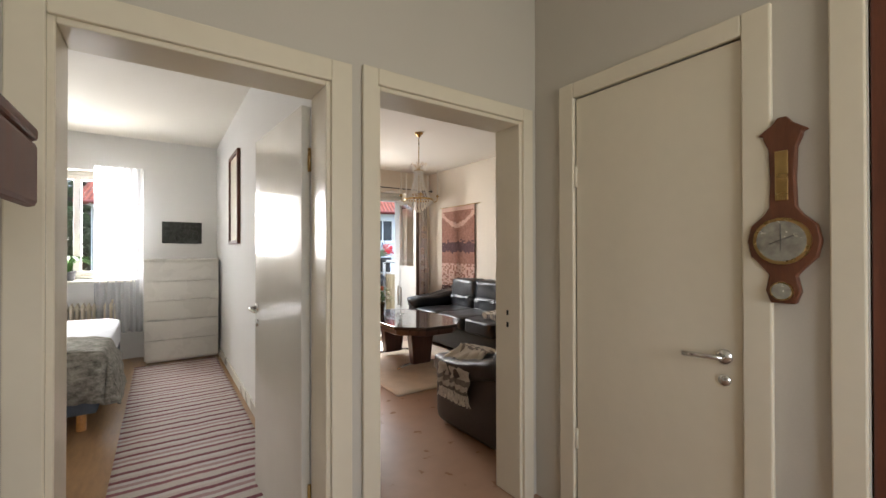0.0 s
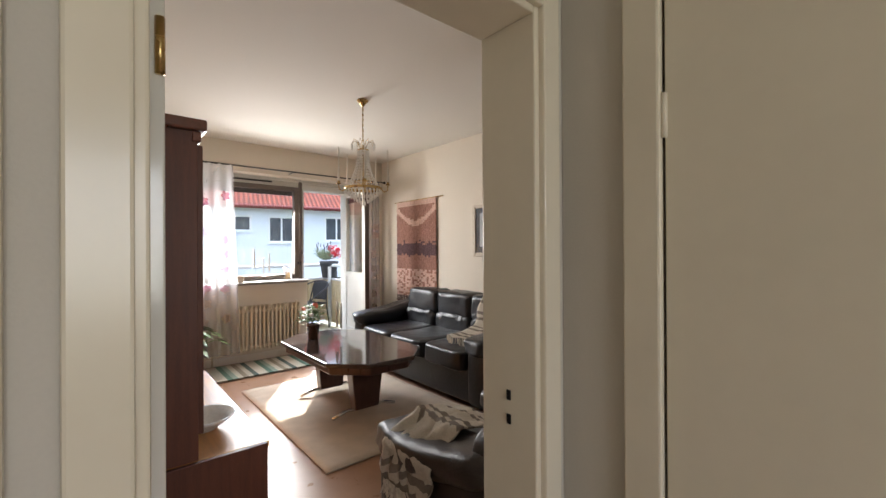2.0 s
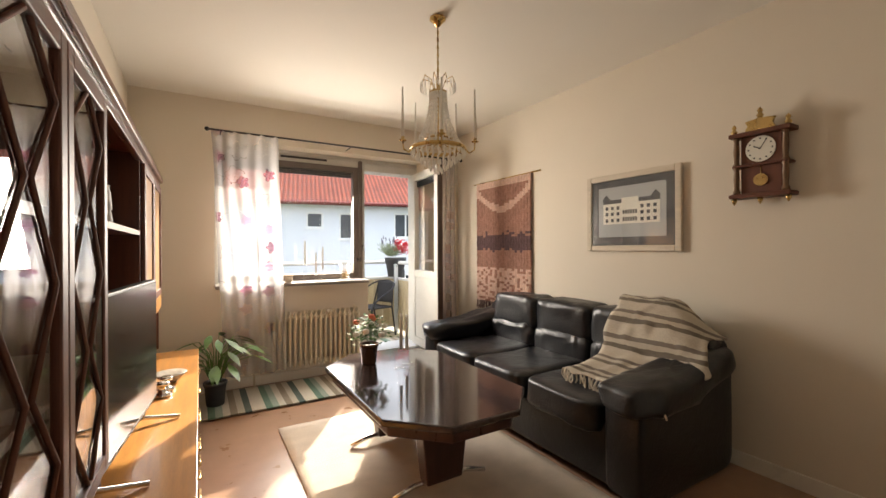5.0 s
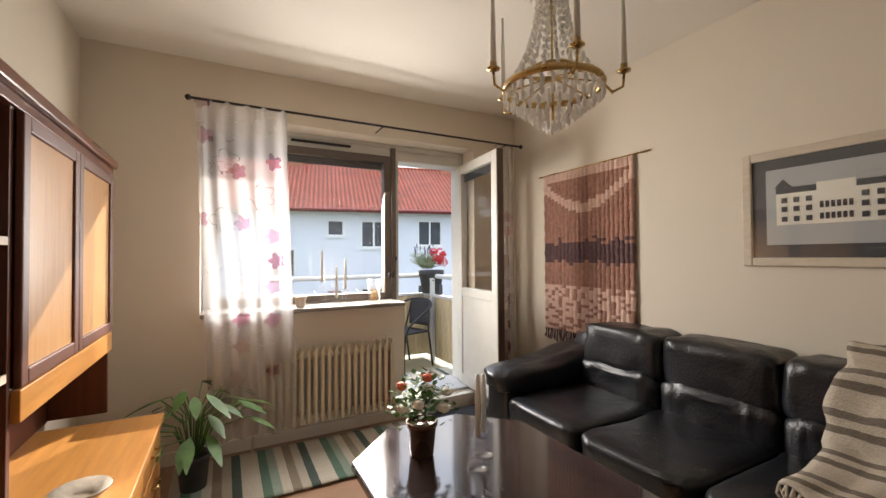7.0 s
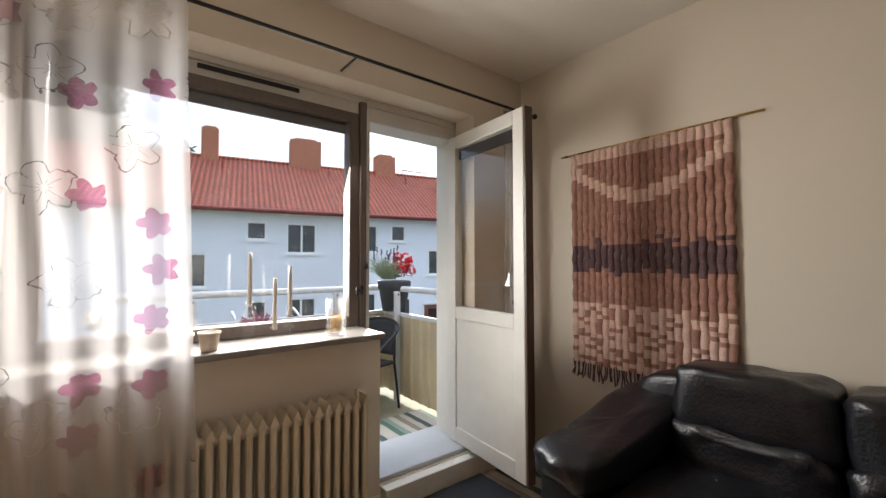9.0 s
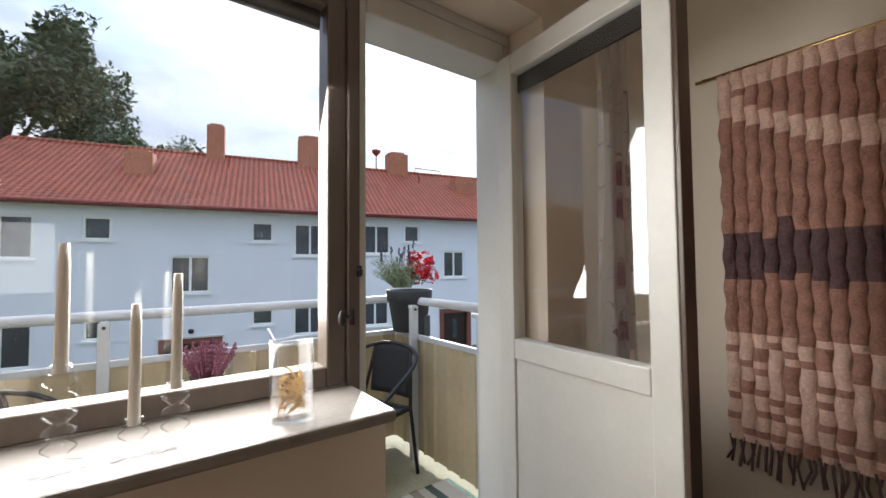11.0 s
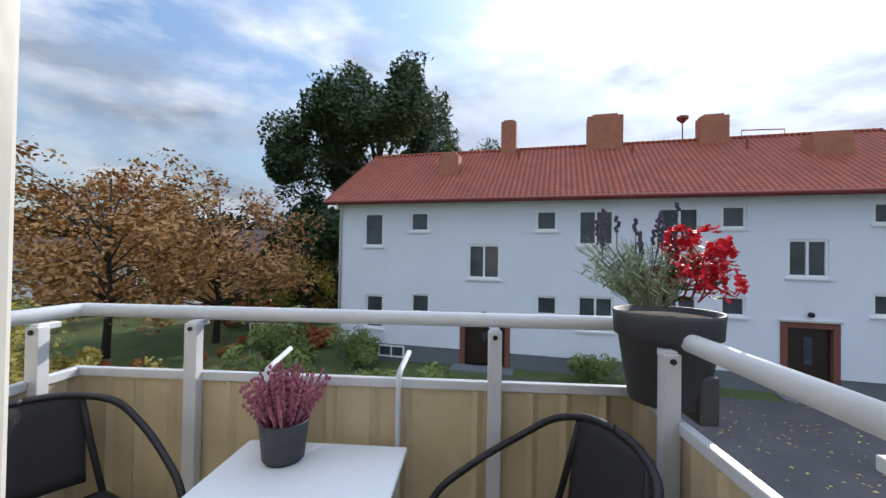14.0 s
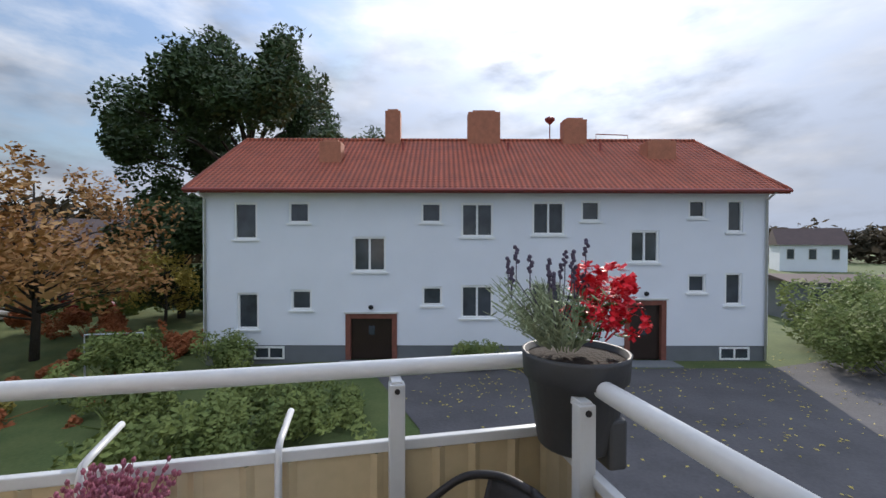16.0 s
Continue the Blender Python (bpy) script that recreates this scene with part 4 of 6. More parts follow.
# ---- sofa and armchair ----
def seating(name, m, L, mt, n, label, cat):
    """Leather seat: local x along its length, front towards -y."""
    t = thing(name, m, label, cat)
    aw = 0.27; bm = bmesh.new(); cushion(bm, (L / 2, 0.44, 0.2), (L - 0.06, 0.8, 0.34), 0.18, 16); obj("base", bm, mt, t, smooth=True)
    bm = bmesh.new(); cushion(bm, (L / 2, 0.78, 0.42), (L - 0.1, 0.2, 0.74), 0.25, 18); obj("back", bm, mt, t, smooth=True)
    for k, x in enumerate((aw / 2, L - aw / 2)):
        bm = bmesh.new(); cushion(bm, (x, 0.42, 0.28), (aw - 0.03, 0.83, 0.52), 0.22, 18, 0.006, k); cushion(bm, (x, 0.40, 0.53), (aw + 0.05, 0.88, 0.17), 0.5, 26, 0.035, k + 3)
        for v in bm.verts:
            if v.co.z > 0.4:
                v.co.z += max(0, v.co.y - 0.35) * 0.22
        obj("arm", bm, mt, t, smooth=True)
    w = (L - 2 * aw) / n
    for i in range(n):
        x = aw + w * (i + 0.5); bm = bmesh.new(); cushion(bm, (x, 0.33, 0.385), (w - 0.006, 0.72, 0.18), 0.26, 36, 0.02, i * 3.1)
        obj("seat", bm, mt, t, smooth=True)
        bm = bmesh.new(); cushion(bm, (x, 0.66, 0.51), (w - 0.004, 0.25, 0.27), 0.42, 44, 0.022, i * 5.7 + 1, gather=0.016); cushion(bm, (x, 0.71, 0.715), (w - 0.004, 0.29, 0.29), 0.34, 36, 0.02, i * 4.3 + 2, gather=0.005)
        obj("backrest", bm, mt, t, smooth=True)
    for x in (0.1, L - 0.1):
        for y in (0.1, 0.76):
            bm = bmesh.new(); tube(bm, [(x, y, 0), (x, y, 0.06)], 0.03, 10); obj("foot", bm, IRON, t)
    return t


seating("sofa", pose(3.95, 5.87, 0, 0, 0, -90) @ Matrix.Diagonal((1, 1.09, 1.05, 1)), 2.27, LEATHER, 3, "black leather three-seat sofa with padded arms", "sofa")
seating("armchair", pose(3.6, 3.08, 0, 0, 0, 180) @ Matrix.Diagonal((1, .9, .86, 1)), 1.0, BROWNLEATHER, 1, "dark brown leather armchair near the doorway", "armchair")


def throw(name, m, pts_w, pts, mt, label, seed, slump=0.0):
    """A woven blanket laid along a profile of points, with a fringe."""
    t = thing(name, m, label, "blanket"); bm = bmesh.new(); n_ = 26; rows_ = []
    P = [Vector(p) for p in pts]
    for i in range(33):
        q = i / 32 * (len(P) - 1); a = int(min(q, len(P) - 2)); p = P[a].lerp(P[a + 1], q - a); row = []
        for j in range(n_ + 1):
            s_ = j / n_ - 0.5
            row.append(bm.verts.new(p + Vector((s_ * pts_w * (1 + 0.2 * noise.noise((i * 0.1, seed, 0))), 0, 0)) + Vector((0.03 * noise.noise((i * 0.25, j * 0.12, seed)), 0.02 * noise.noise((i * 0.3, j * 0.4, seed + 5)), 0.018 * noise.noise((i * 0.2, j * 0.35, seed + 9))))))
        for v in row:
            k = max(0.0, min(1.0, (v.co.x - 0.0) / 0.34)); k = k * k * (3 - 2 * k); v.co.z -= slump * k * max(0.0, min(1.0, (v.co.z - 0.5) / 0.3)); v.co.y -= slump * 0.35 * k * (v.co.y > 0.5)
        rows_.append(row)
    for a, b in zip(rows_, rows_[1:]):
        for j in range(n_):
            bm.faces.new((a[j], a[j + 1], b[j + 1], b[j]))
    ends = [v.co.copy() for v in rows_[0]]
    o = obj("cloth", bm, mt, t, smooth=True); md = o.modifiers.new("thick", 'SOLIDIFY'); md.thickness, md.offset = 0.008, 1
    bm = bmesh.new(); rnd = random.Random(int(seed * 10))
    for v in ends:
        for _ in range(2):
            tube(bm, [v, v + Vector((rnd.uniform(-.015, .015), rnd.uniform(-.01, .01), -0.03)), v + Vector((rnd.uniform(-.03, .03), rnd.uniform(-.02, .02), -0.075))], 0.005, 5)
    obj("fringe", bm, mat("cream_fringe", (0.6, 0.53, 0.44), 1, var=0.2, scale=30, bump=0.4), t, kind="stuff")
    return t


throw("throw", pose(3.955, 3.92, 0.06, 0, 0, -90) @ Matrix.Diagonal((1, 1.07, 1.04, 1)), 0.66, [(0, 0.13, 0.48), (0, 0.36, 0.50), (0, 0.5, 0.54), (0, 0.53, 0.66), (0, 0.57, 0.80), (0, 0.66, 0.88), (0, 0.75, 0.885)], THROW, "cream and brown striped woven throw over the sofa", 2.0, 0.17)
throw("throw", pose(2.82, 2.78, -0.1, 0, 0, 90), 0.34, [(0, 0.245, 0.42), (0, 0.24, 0.58), (0, 0.06, 0.69), (0, -0.1, 0.66), (0, -0.28, 0.60)], THROW, "cream and brown striped throw over the armchair arm", 5.0)

# ---- coffee table, rugs ----
def octo(x0, x1, y0, y1, c):
    return [(x0 + c, y0), (x1 - c, y0), (x1, y0 + c), (x1, y1 - c), (x1 - c, y1), (x0 + c, y1), (x0, y1 - c), (x0, y0 + c)]


def slab(name, pts_, z0, z1, m, parent, bevel):
    bm = bmesh.new(); f_ = bm.faces.new([bm.verts.new((x, y, z0)) for x, y in pts_]); g_ = bmesh.ops.extrude_face_region(bm, geom=[f_])
    bmesh.ops.translate(bm, verts=[v for v in g_["geom"] if isinstance(v, bmesh.types.BMVert)], vec=(0, 0, z1 - z0))
    return obj(name, bm, m, parent, bevel)


ct = thing("coffee_table", pose(0, 0, 0), "dark polished octagonal coffee table with slab legs", "coffee table")
slab("top", octo(2.85, 3.72, 3.95, 5.42, 0.24), 0.495, 0.53, TABLETOP, ct, 0.008); slab("apron", octo(2.89, 3.68, 3.99, 5.38, 0.225), 0.43, 0.494, TABLELEG, ct, 0.01)
for y in (4.36, 5.03):
    bm = bmesh.new(); v = [bm.verts.new(p) for p in ((3.16, y - .045, .06), (3.38, y - .045, .06), (3.38, y + .045, .06), (3.16, y + .045, .06), (3.12, y - .055, .429), (3.42, y - .055, .429), (3.42, y + .055, .429), (3.12, y + .055, .429))]
    for q in ((3, 2, 1, 0), (4, 5, 6, 7), (0, 1, 5, 4), (1, 2, 6, 5), (2, 3, 7, 6), (3, 0, 4, 7)):
        bm.faces.new([v[i] for i in q])
    obj("leg", bm, TABLELEG, ct, 0.008)
    bm = bmesh.new(); tube(bm, [(2.98, y, .028), (3.1, y, .062), (3.27, y, .066), (3.44, y, .062), (3.56, y, .028)], 0.014, 10); obj("foot", bm, CHROME, ct, smooth=True)
def rug(name, x0, x1, y0, y1, m, label, t_=0.012):
    bm = bmesh.new(); nx, ny = 24, 24; g_ = [[bm.verts.new((x0 + (x1 - x0) * i / nx, y0 + (y1 - y0) * j / ny, t_ + 0.004 * noise.noise((i * .4, j * .4, x0)))) for j in range(ny + 1)] for i in range(nx + 1)]
    for i in range(nx):
        for j in range(ny):
            bm.faces.new((g_[i][j], g_[i + 1][j], g_[i + 1][j + 1], g_[i][j + 1]))
    o = obj(name, bm, m, smooth=True); md = o.modifiers.new("thick", 'SOLIDIFY'); md.thickness, md.offset = t_ - 0.003, -1
    return tagged(o, label, "rug")


rug("rug", 2.62, 3.98, 3.68, 5.6, RUGW, "cream wool rug below the coffee table", 0.014)
rug("rug", 2.12, 4.8, 6.03, 6.66, RUGG, "striped green and cream rag rug below the window")
rug("rug", 0.62, 1.43, 2.2, 6.18, RUGP, "plum and cream striped rag rug in the bedroom")
rug("doormat", 3.78, 4.42, 6.34, 6.68, MATT, "dark ribbed doormat before the balcony door", 0.026)


def flowerpot(bm, r, h, z=0.0, mi=0):
    lathe(bm, [(r * .74, z), (r * .8, z + .01), (r * .97, z + h * .86), (r * 1.06, z + h * .87), (r * 1.08, z + h), (r * .98, z + h), (r * .95, z + h * .9)], 28, mi=mi)


rp = thing("potted_roses", pose(3.13, 5.1, 0.531), "potted rose with coral and white flowers in a bronze pot", "potted plant")
bm = bmesh.new(); flowerpot(bm, 0.062, 0.14); obj("pot", bm, COPPERPOT, rp, smooth=True)
rnd = random.Random(3); bm = bmesh.new()
for i in range(330):
    a, e, r = rnd.uniform(0, 6.28), rnd.uniform(-0.1, 1.45), rnd.uniform(0.03, 0.155)
    p = Vector((math.cos(a) * math.cos(e) * r, math.sin(a) * math.cos(e) * r, 0.17 + math.sin(e) * r * 1.15)); q = p + Vector((rnd.uniform(-.03, .03), rnd.uniform(-.03, .03), rnd.uniform(-.015, .025)))
    leafblade(bm, p, q, 0.026, 0.005, nseg=2)
obj("foliage", bm, LEAF, rp, smooth=True, kind="stuff")
for i, (x, y, z) in enumerate(((.0, -.05, .33), (-.08, .02, .29), (.05, .04, .3), (.09, -.05, .26), (-.05, -.08, .24), (.02, .0, .27), (-.1, -.04, .22), (.08, .07, .24), (.06, -.09, .21))):
    bm = bmesh.new(); cushion(bm, (0, 0, 0), (0.042, 0.042, 0.034), 0.9, 8, 0.006, i)
    for k in range(7):
        a = k * 0.9; leafblade(bm, (0.006 * math.cos(a), 0.006 * math.sin(a), -0.014), (0.026 * math.cos(a), 0.026 * math.sin(a), 0.012), 0.026, nseg=3)
    o = obj("bloom", bm, PETALO if i < 3 else PETALW, rp, smooth=True); o.location = (x, y, z)
def candlestick(name, x, y, z, h, label, group):
    t = thing(name, pose(x, y, z), label, "candlestick", group); bm = bmesh.new(); pr = [(0.042, 0), (0.042, 0.01), (0.012, 0.02)]
    k = 0.03
    while k < h:
        pr += [(0.012, k), (0.026, k + 0.012), (0.026, k + 0.016), (0.012, k + 0.026)]; k += 0.03
    pr += [(0.018, k), (0.016, k + 0.015)]; lathe(bm, pr, 18); o = obj("stem", bm, CRYSTAL, t, smooth=True)
    bm = bmesh.new(); tube(bm, [(0, 0, k), (0, 0, k + 0.2), (0, 0, k + 0.24)], 0.011, 10, 0.008); obj("candle", bm, WAX, t, smooth=True)


candlestick("candlestick", 3.28, 4.90, 0.531, 0.12, "turned clear glass candlestick with pale candle", "candlesticks on the coffee table")
candlestick("candlestick", 3.36, 4.98, 0.531, 0.07, "turned clear glass candlestick with pale candle", "candlesticks on the coffee table")
for x, h in ((3.06, 0.16), (3.17, 0.05), (3.24, 0.10)):
    candlestick("candlestick", x, 6.75, 0.986, h, "clear glass candlestick with pale candle on the sill", "candlesticks on the sill")
gv = thing("glass_jar", pose(3.48, 6.76, 0.986), "clear glass jar with dried straw inside", "jar")
bm = bmesh.new(); lathe(bm, [(0.05, 0), (0.052, 0.006), (0.052, 0.19), (0.049, 0.19), (0.049, 0.01)], 24); obj("jar", bm, CRYSTAL, gv, smooth=True)
bm = bmesh.new(); rnd = random.Random(8)
for i in range(40):
    a, z = rnd.uniform(0, 6.28), rnd.uniform(0.02, 0.1); p = [Vector((math.cos(a + k * .9) * .035 * rnd.uniform(.4, 1), math.sin(a + k * .9) * .035, z + k * 0.012 * rnd.uniform(-.5, 1.4))) for k in range(4)]; tube(bm, p, 0.0018, 4)
obj("straw", bm, mat("dried_straw", (0.5, 0.32, 0.12), 0.9, var=0.3, scale=20), gv, kind="stuff")
for x in (2.9, 2.80):
    c_ = thing("tin_pot", pose(x, 6.74, 0.986), "small pale tin bucket on the sill", "pot", "tin pots on the sill"); bm = bmesh.new(); flowerpot(bm, 0.042, 0.08); obj("bucket", bm, PALEWOOD, c_, smooth=True)


def leafy(name, m, r, h, n, ll, label, seed, mt=LEAF, pm=POTD):
    t = thing(name, m, label, "potted plant"); bm = bmesh.new(); flowerpot(bm, r, h); obj("pot", bm, pm, t, smooth=True)
    bm = bmesh.new(); lathe(bm, [(0.001, h * .88), (r * .93, h * .88), (r * .93, h * .9), (0.001, h * .91)], 16); obj("soil", bm, SOIL, t)
    rnd_ = random.Random(seed); bs, bl = bmesh.new(), bmesh.new()
    for i in range(n):
        a, k = rnd_.uniform(0, 6.28), rnd_.uniform(.35, 1); top = Vector((math.cos(a) * ll * k, math.sin(a) * ll * k, h + ll * (1.45 - k * 0.75) * rnd_.uniform(.8, 1.1)))
        tube(bs, [(math.cos(a) * .02, math.sin(a) * .02, h * .88), Vector((math.cos(a) * ll * k * .35, math.sin(a) * ll * k * .35, h + (top.z - h) * .7)), top], 0.004, 5)
        d = Vector((math.cos(a), math.sin(a), -0.25)); leafblade(bl, top, top + d * rnd_.uniform(.12, .2) * ll / .28, 0.052 * ll / .28, 0.04, nseg=6)
    obj("stem", bs, LEAF, t, smooth=True); obj("foliage", bl, mt, t, smooth=True)
    return t


leafy("potted_plant", pose(2.24, 6.35, 0.013), 0.085, 0.2, 36, 0.32, "green leafy houseplant in a dark pot on the floor", 5)
leafy("potted_plant", pose(-0.02, 6.72, 0.98), 0.075, 0.11, 26, 0.16, "small green plant in a dark pot on the bedroom sill", 9)

# ---- chandelier ----
ch = thing("chandelier", pose(3.38, 4.57, CZ) @ Matrix.Diagonal((.9, .9, 1.05, 1)), "brass and crystal chandelier with five pale candles", "chandelier")
bm = bmesh.new(); lathe(bm, [(0.055, -0.001), (0.055, -0.012), (0.03, -0.03), (0.012, -0.05)], 20); obj("rose", bm, BRASS, ch, smooth=True)
bm = bmesh.new(); tube(bm, [(0, 0, -0.05), (0, 0, -0.86)], 0.005, 6)
for i in range(16):
    z = -0.06 - i * 0.022; lk = [(0.009 * math.cos(k * .785) * (1 if i % 2 else .3), 0.009 * math.cos(k * .785) * (.3 if i % 2 else 1), z + 0.014 * math.sin(k * .785)) for k in range(9)]; tube(bm, lk, 0.002, 4)
obj("chain", bm, BRASS, ch, smooth=True)
bm = bmesh.new()
for r, z, th in ((0.055, -0.43, .006), (0.18, -0.755, .011), (0.085, -0.7, .005)):
    tube(bm, [(r * math.cos(k * math.pi / 16), r * math.sin(k * math.pi / 16), z) for k in range(33)], th, 6)
for k in range(8):
    a = k * math.pi / 4; tube(bm, [(0.02 * math.cos(a), 0.02 * math.sin(a), -.43), (0.055 * math.cos(a), 0.055 * math.sin(a), -.36), (0.1 * math.cos(a), 0.1 * math.sin(a), -.345), (0.115 * math.cos(a), 0.115 * math.sin(a), -.38)], 0.0025, 5); tube(bm, [(0, 0, -.72), (0.18 * math.cos(a), 0.18 * math.sin(a), -.755)], 0.003, 5)
obj("frame", bm, BRASS, ch, smooth=True)
bd = bmesh.new(); bmesh.ops.create_icosphere(bd, subdivisions=1, radius=1.0); dm = bpy.data.meshes.new("bead"); bd.to_mesh(dm); bd.free()
DV, DF = [v.co.copy() for v in dm.vertices], [tuple(p.vertices) for p in dm.polygons]
def bead(bm, p, rx, rz):
    vs = [bm.verts.new((p[0] + v.x * rx, p[1] + v.y * rx, p[2] + v.z * rz)) for v in DV]
    for f_ in DF:
        bm.faces.new([vs[i] for i in f_])
bm = bmesh.new()
for k in range(20):
    a = k * math.pi / 10
    for i in range(13):
        q = i / 12; r = 0.055 + (0.16 - 0.055) * q ** 2.2; bead(bm, (r * math.cos(a), r * math.sin(a), -0.44 - 0.3 * q), 0.0085, 0.0115)
for ring in range(6):
    r = 0.18 - ring * 0.031; n = max(6, int(r * 170))
    for k in range(n):
        a = 2 * math.pi * k / n + ring * .2; bead(bm, (r * math.cos(a), r * math.sin(a), -0.785 - ring * 0.02), 0.0085, 0.02)
for k in range(24):
    a = 2 * math.pi * k / 24; bead(bm, (.056 * math.cos(a), .056 * math.sin(a), -.46), 0.007, 0.02); bead(bm, (.118 * math.cos(a), .118 * math.sin(a), -.40), 0.004, 0.03)
obj("crystals", bm, CRYSTAL_SOLID, ch, kind="stuff")
for k in range(5):
    bm, bc = bmesh.new(), bmesh.new()
    a = k * math.pi * 2 / 5 + 0.5; c0, s0 = math.cos(a), math.sin(a)
    tube(bm, [(.18 * c0, .18 * s0, -.76), (.21 * c0, .21 * s0, -.79), (.245 * c0, .245 * s0, -.775), (.25 * c0, .25 * s0, -.735)], 0.005, 6); lathe(bm, [(.005, 0), (.024, .006), (.024, .01), (.012, .012), (.012, .03)], 12, (.25 * c0, .25 * s0, -.735))
    tube(bc, [(.25 * c0, .25 * s0, -.71), (.25 * c0, .25 * s0, -.43)], 0.012, 10, 0.004)
    obj("arm", bm, BRASS, ch, smooth=True); obj("candle", bc, WAX, ch, smooth=True)

# ---- east wall: hanging, picture, clock ----
hg = thing("wall_hanging", pose(4.925, 5.87, 0), "rose, cream and plum woven wool wall hanging on a rod", "wall hanging")
bm = bmesh.new(); tube(bm, [(0, -0.58, 2.065), (0, 0.53, 2.065)], 0.007, 8); obj("rod", bm, BRASS, hg, smooth=True)
NS = 22
for i in range(NS):
    y0 = -0.455 + i * 0.91 / NS; yc = y0 + 0.02; bm = bmesh.new(); nz = 56
    rows_ = []
    for k in range(nz + 1):
        z = 2.06 - k * 1.33 / nz; wv = 0.004 * math.sin(k * 1.3 + i); r_ = 0.016 + 0.003 * math.sin(k * 2.1 + i * 1.7)
        row = [bm.verts.new((-0.004 - r_ * math.sin(q * math.pi / 4) * (0.9 if k else .3), yc + 0.021 * math.cos(q * math.pi / 4) + wv, z)) for q in range(5)]; rows_.append(row)
    u = abs((i + .5) / NS - .5) * 2; arc = 1.68 + 0.22 * u ** 1.6
    for k, (a, b) in enumerate(zip(rows_, rows_[1:])):
        z = 2.06 - (k + .5) * 1.33 / nz
        mi = 2 if (z > 1.98 or arc + 0.02 < z < arc + 0.10) else (1 if noise.noise((i * 3.3, k * 2.7, 0)) * .08 + 1.30 < z < 1.47 + noise.noise((i * 5.1, k * 3.9, 2)) * .06 else (2 if z < 1.12 and noise.noise((i * .9, k * .6, 5)) > -.1 else 0))
        for q in range(4):
            bm.faces.new((a[q], a[q + 1], b[q + 1], b[q])).material_index = mi
    obj("strand", bm, [MACR, MACR_D, MACR_L], hg, smooth=True)
bm = bmesh.new(); rnd = random.Random(4)
for i in range(60):
    y = -0.45 + i * 0.9 / 59; tube(bm, [(-0.01, y, .74), (-0.012, y + rnd.uniform(-.01, .01), .69), (-0.01, y + rnd.uniform(-.015, .015), .65 - rnd.uniform(0, .03))], 0.0045, 5)
obj("fringe", bm, MACR_D, hg, kind="stuff")

pc = thing("picture", pose(4.938, 4.35, 1.595), "framed print of a white manor on grey, pale wood frame", "picture")
bm = bmesh.new()
for a, b, lo, hi in ((-.39, -.345, -.3, .3), (.345, .39, -.3, .3), (-.345, .345, -.3, -.255), (-.345, .345, .255, .3)):
    abox(bm, -.028, 0, a, b, lo, hi)
obj("frame", bm, PALEWOOD, pc, 0.006); box("mount", -.014, -.002, -.345, .345, -.255, .255, PAPERD, pc); box("ground", -.016, -.0142, -.28, .28, -.19, .2, PAPER, pc)
bm = bmesh.new(); abox(bm, -.0185, -.0162, -.235, .235, -.09, .07); abox(bm, -.019, -.0162, -.07, .07, .071, .11); obj("manor", bm, PAPERW, pc)
bm = bmesh.new(); abox(bm, -.0185, -.0162, -.235, -.072, .071, .1); abox(bm, -.0185, -.0162, .072, .235, .071, .1)
for y in (-.2, -.15, .15, .2, -.1, .1):
    for z in (-.06, -.01, .035):
        abox(bm, -.0205, -.019, y - .012, y + .012, z - .013, z + .013)
for z in (-.055, .0):
    for k in range(6):
        abox(bm, -.0205, -.019, -.06 + k * .021, -.046 + k * .021, z - .015, z + .015)
for s in (-1, 1):
    v = [bm.verts.new((-.0187, s * .205 - .04, .1)), bm.verts.new((-.0187, s * .205 + .04, .1)), bm.verts.new((-.0187, s * .205, .145))]; bm.faces.new(v)
obj("roof", bm, PAPERD, pc); g4 = box("glazing", -.0235, -.022, -.345, .345, -.255, .255, PANE, pc); g4.visible_shadow = False

ck = thing("wall_clock", pose(4.938, 3.49, 1.83), "dark wooden pendulum wall clock with turned columns", "clock")
box("case", -.07, 0, -.1, .1, -.2, .13, MAHOG, ck, 0.004); box("cornice", -.11, 0, -.15, .15, .13, .155, MAHOG, ck, 0.006); box("base", -.11, 0, -.15, .15, -.225, -.2, MAHOG, ck, 0.006); box("ledge", -.1, 0, -.135, .135, -.045, -.03, MAHOG, ck, 0.004)
bm = bmesh.new()
for y in (-.118, .118):
    lathe(bm, [(.02, -.2), (.02, -.185), (.013, -.17), (.016, -.1), (.013, -.06), (.02, -.045), (.02, -.03), (.013, -.015), (.016, .05), (.013, .11), (.02, .13)], 14, (-.08, y, 0))
obj("column", bm, mat("bronze_brown_column", (0.16, 0.09, 0.05), 0.4, 0.3, var=0.2), ck, smooth=True)
bm = bmesh.new()
for y, z in ((-.13, .155), (.13, .155), (0, .225)):
    lathe(bm, [(.012, 0), (.018, .015), (.008, .028), (.014, .04), (.002, .06)], 12, (-.08, y, z))
for y in (-.13, 0, .13):
    lathe(bm, [(.002, -.262), (.012, -.245), (.016, -.226)], 12, (-.08, y, 0))
obj("finial", bm, BRASS, ck, smooth=True)
bm = bmesh.new(); f_ = bm.faces.new([bm.verts.new((-.085, y, z)) for y, z in ((-.075, .155), (.075, .155), (.06, .19), (.075, .215), (.0, .225), (-.075, .215), (-.06, .19))]); g_ = bmesh.ops.extrude_face_region(bm, geom=[f_]); bmesh.ops.translate(bm, verts=[v for v in g_["geom"] if isinstance(v, bmesh.types.BMVert)], vec=(.015, 0, 0)); obj("crest", bm, BRASS, ck)
bm = bmesh.new(); tube(bm, [(-.071, 0, .05), (-.078, 0, .05)], 0.073, 32); obj("dial", bm, DIAL, ck)
bm = bmesh.new()
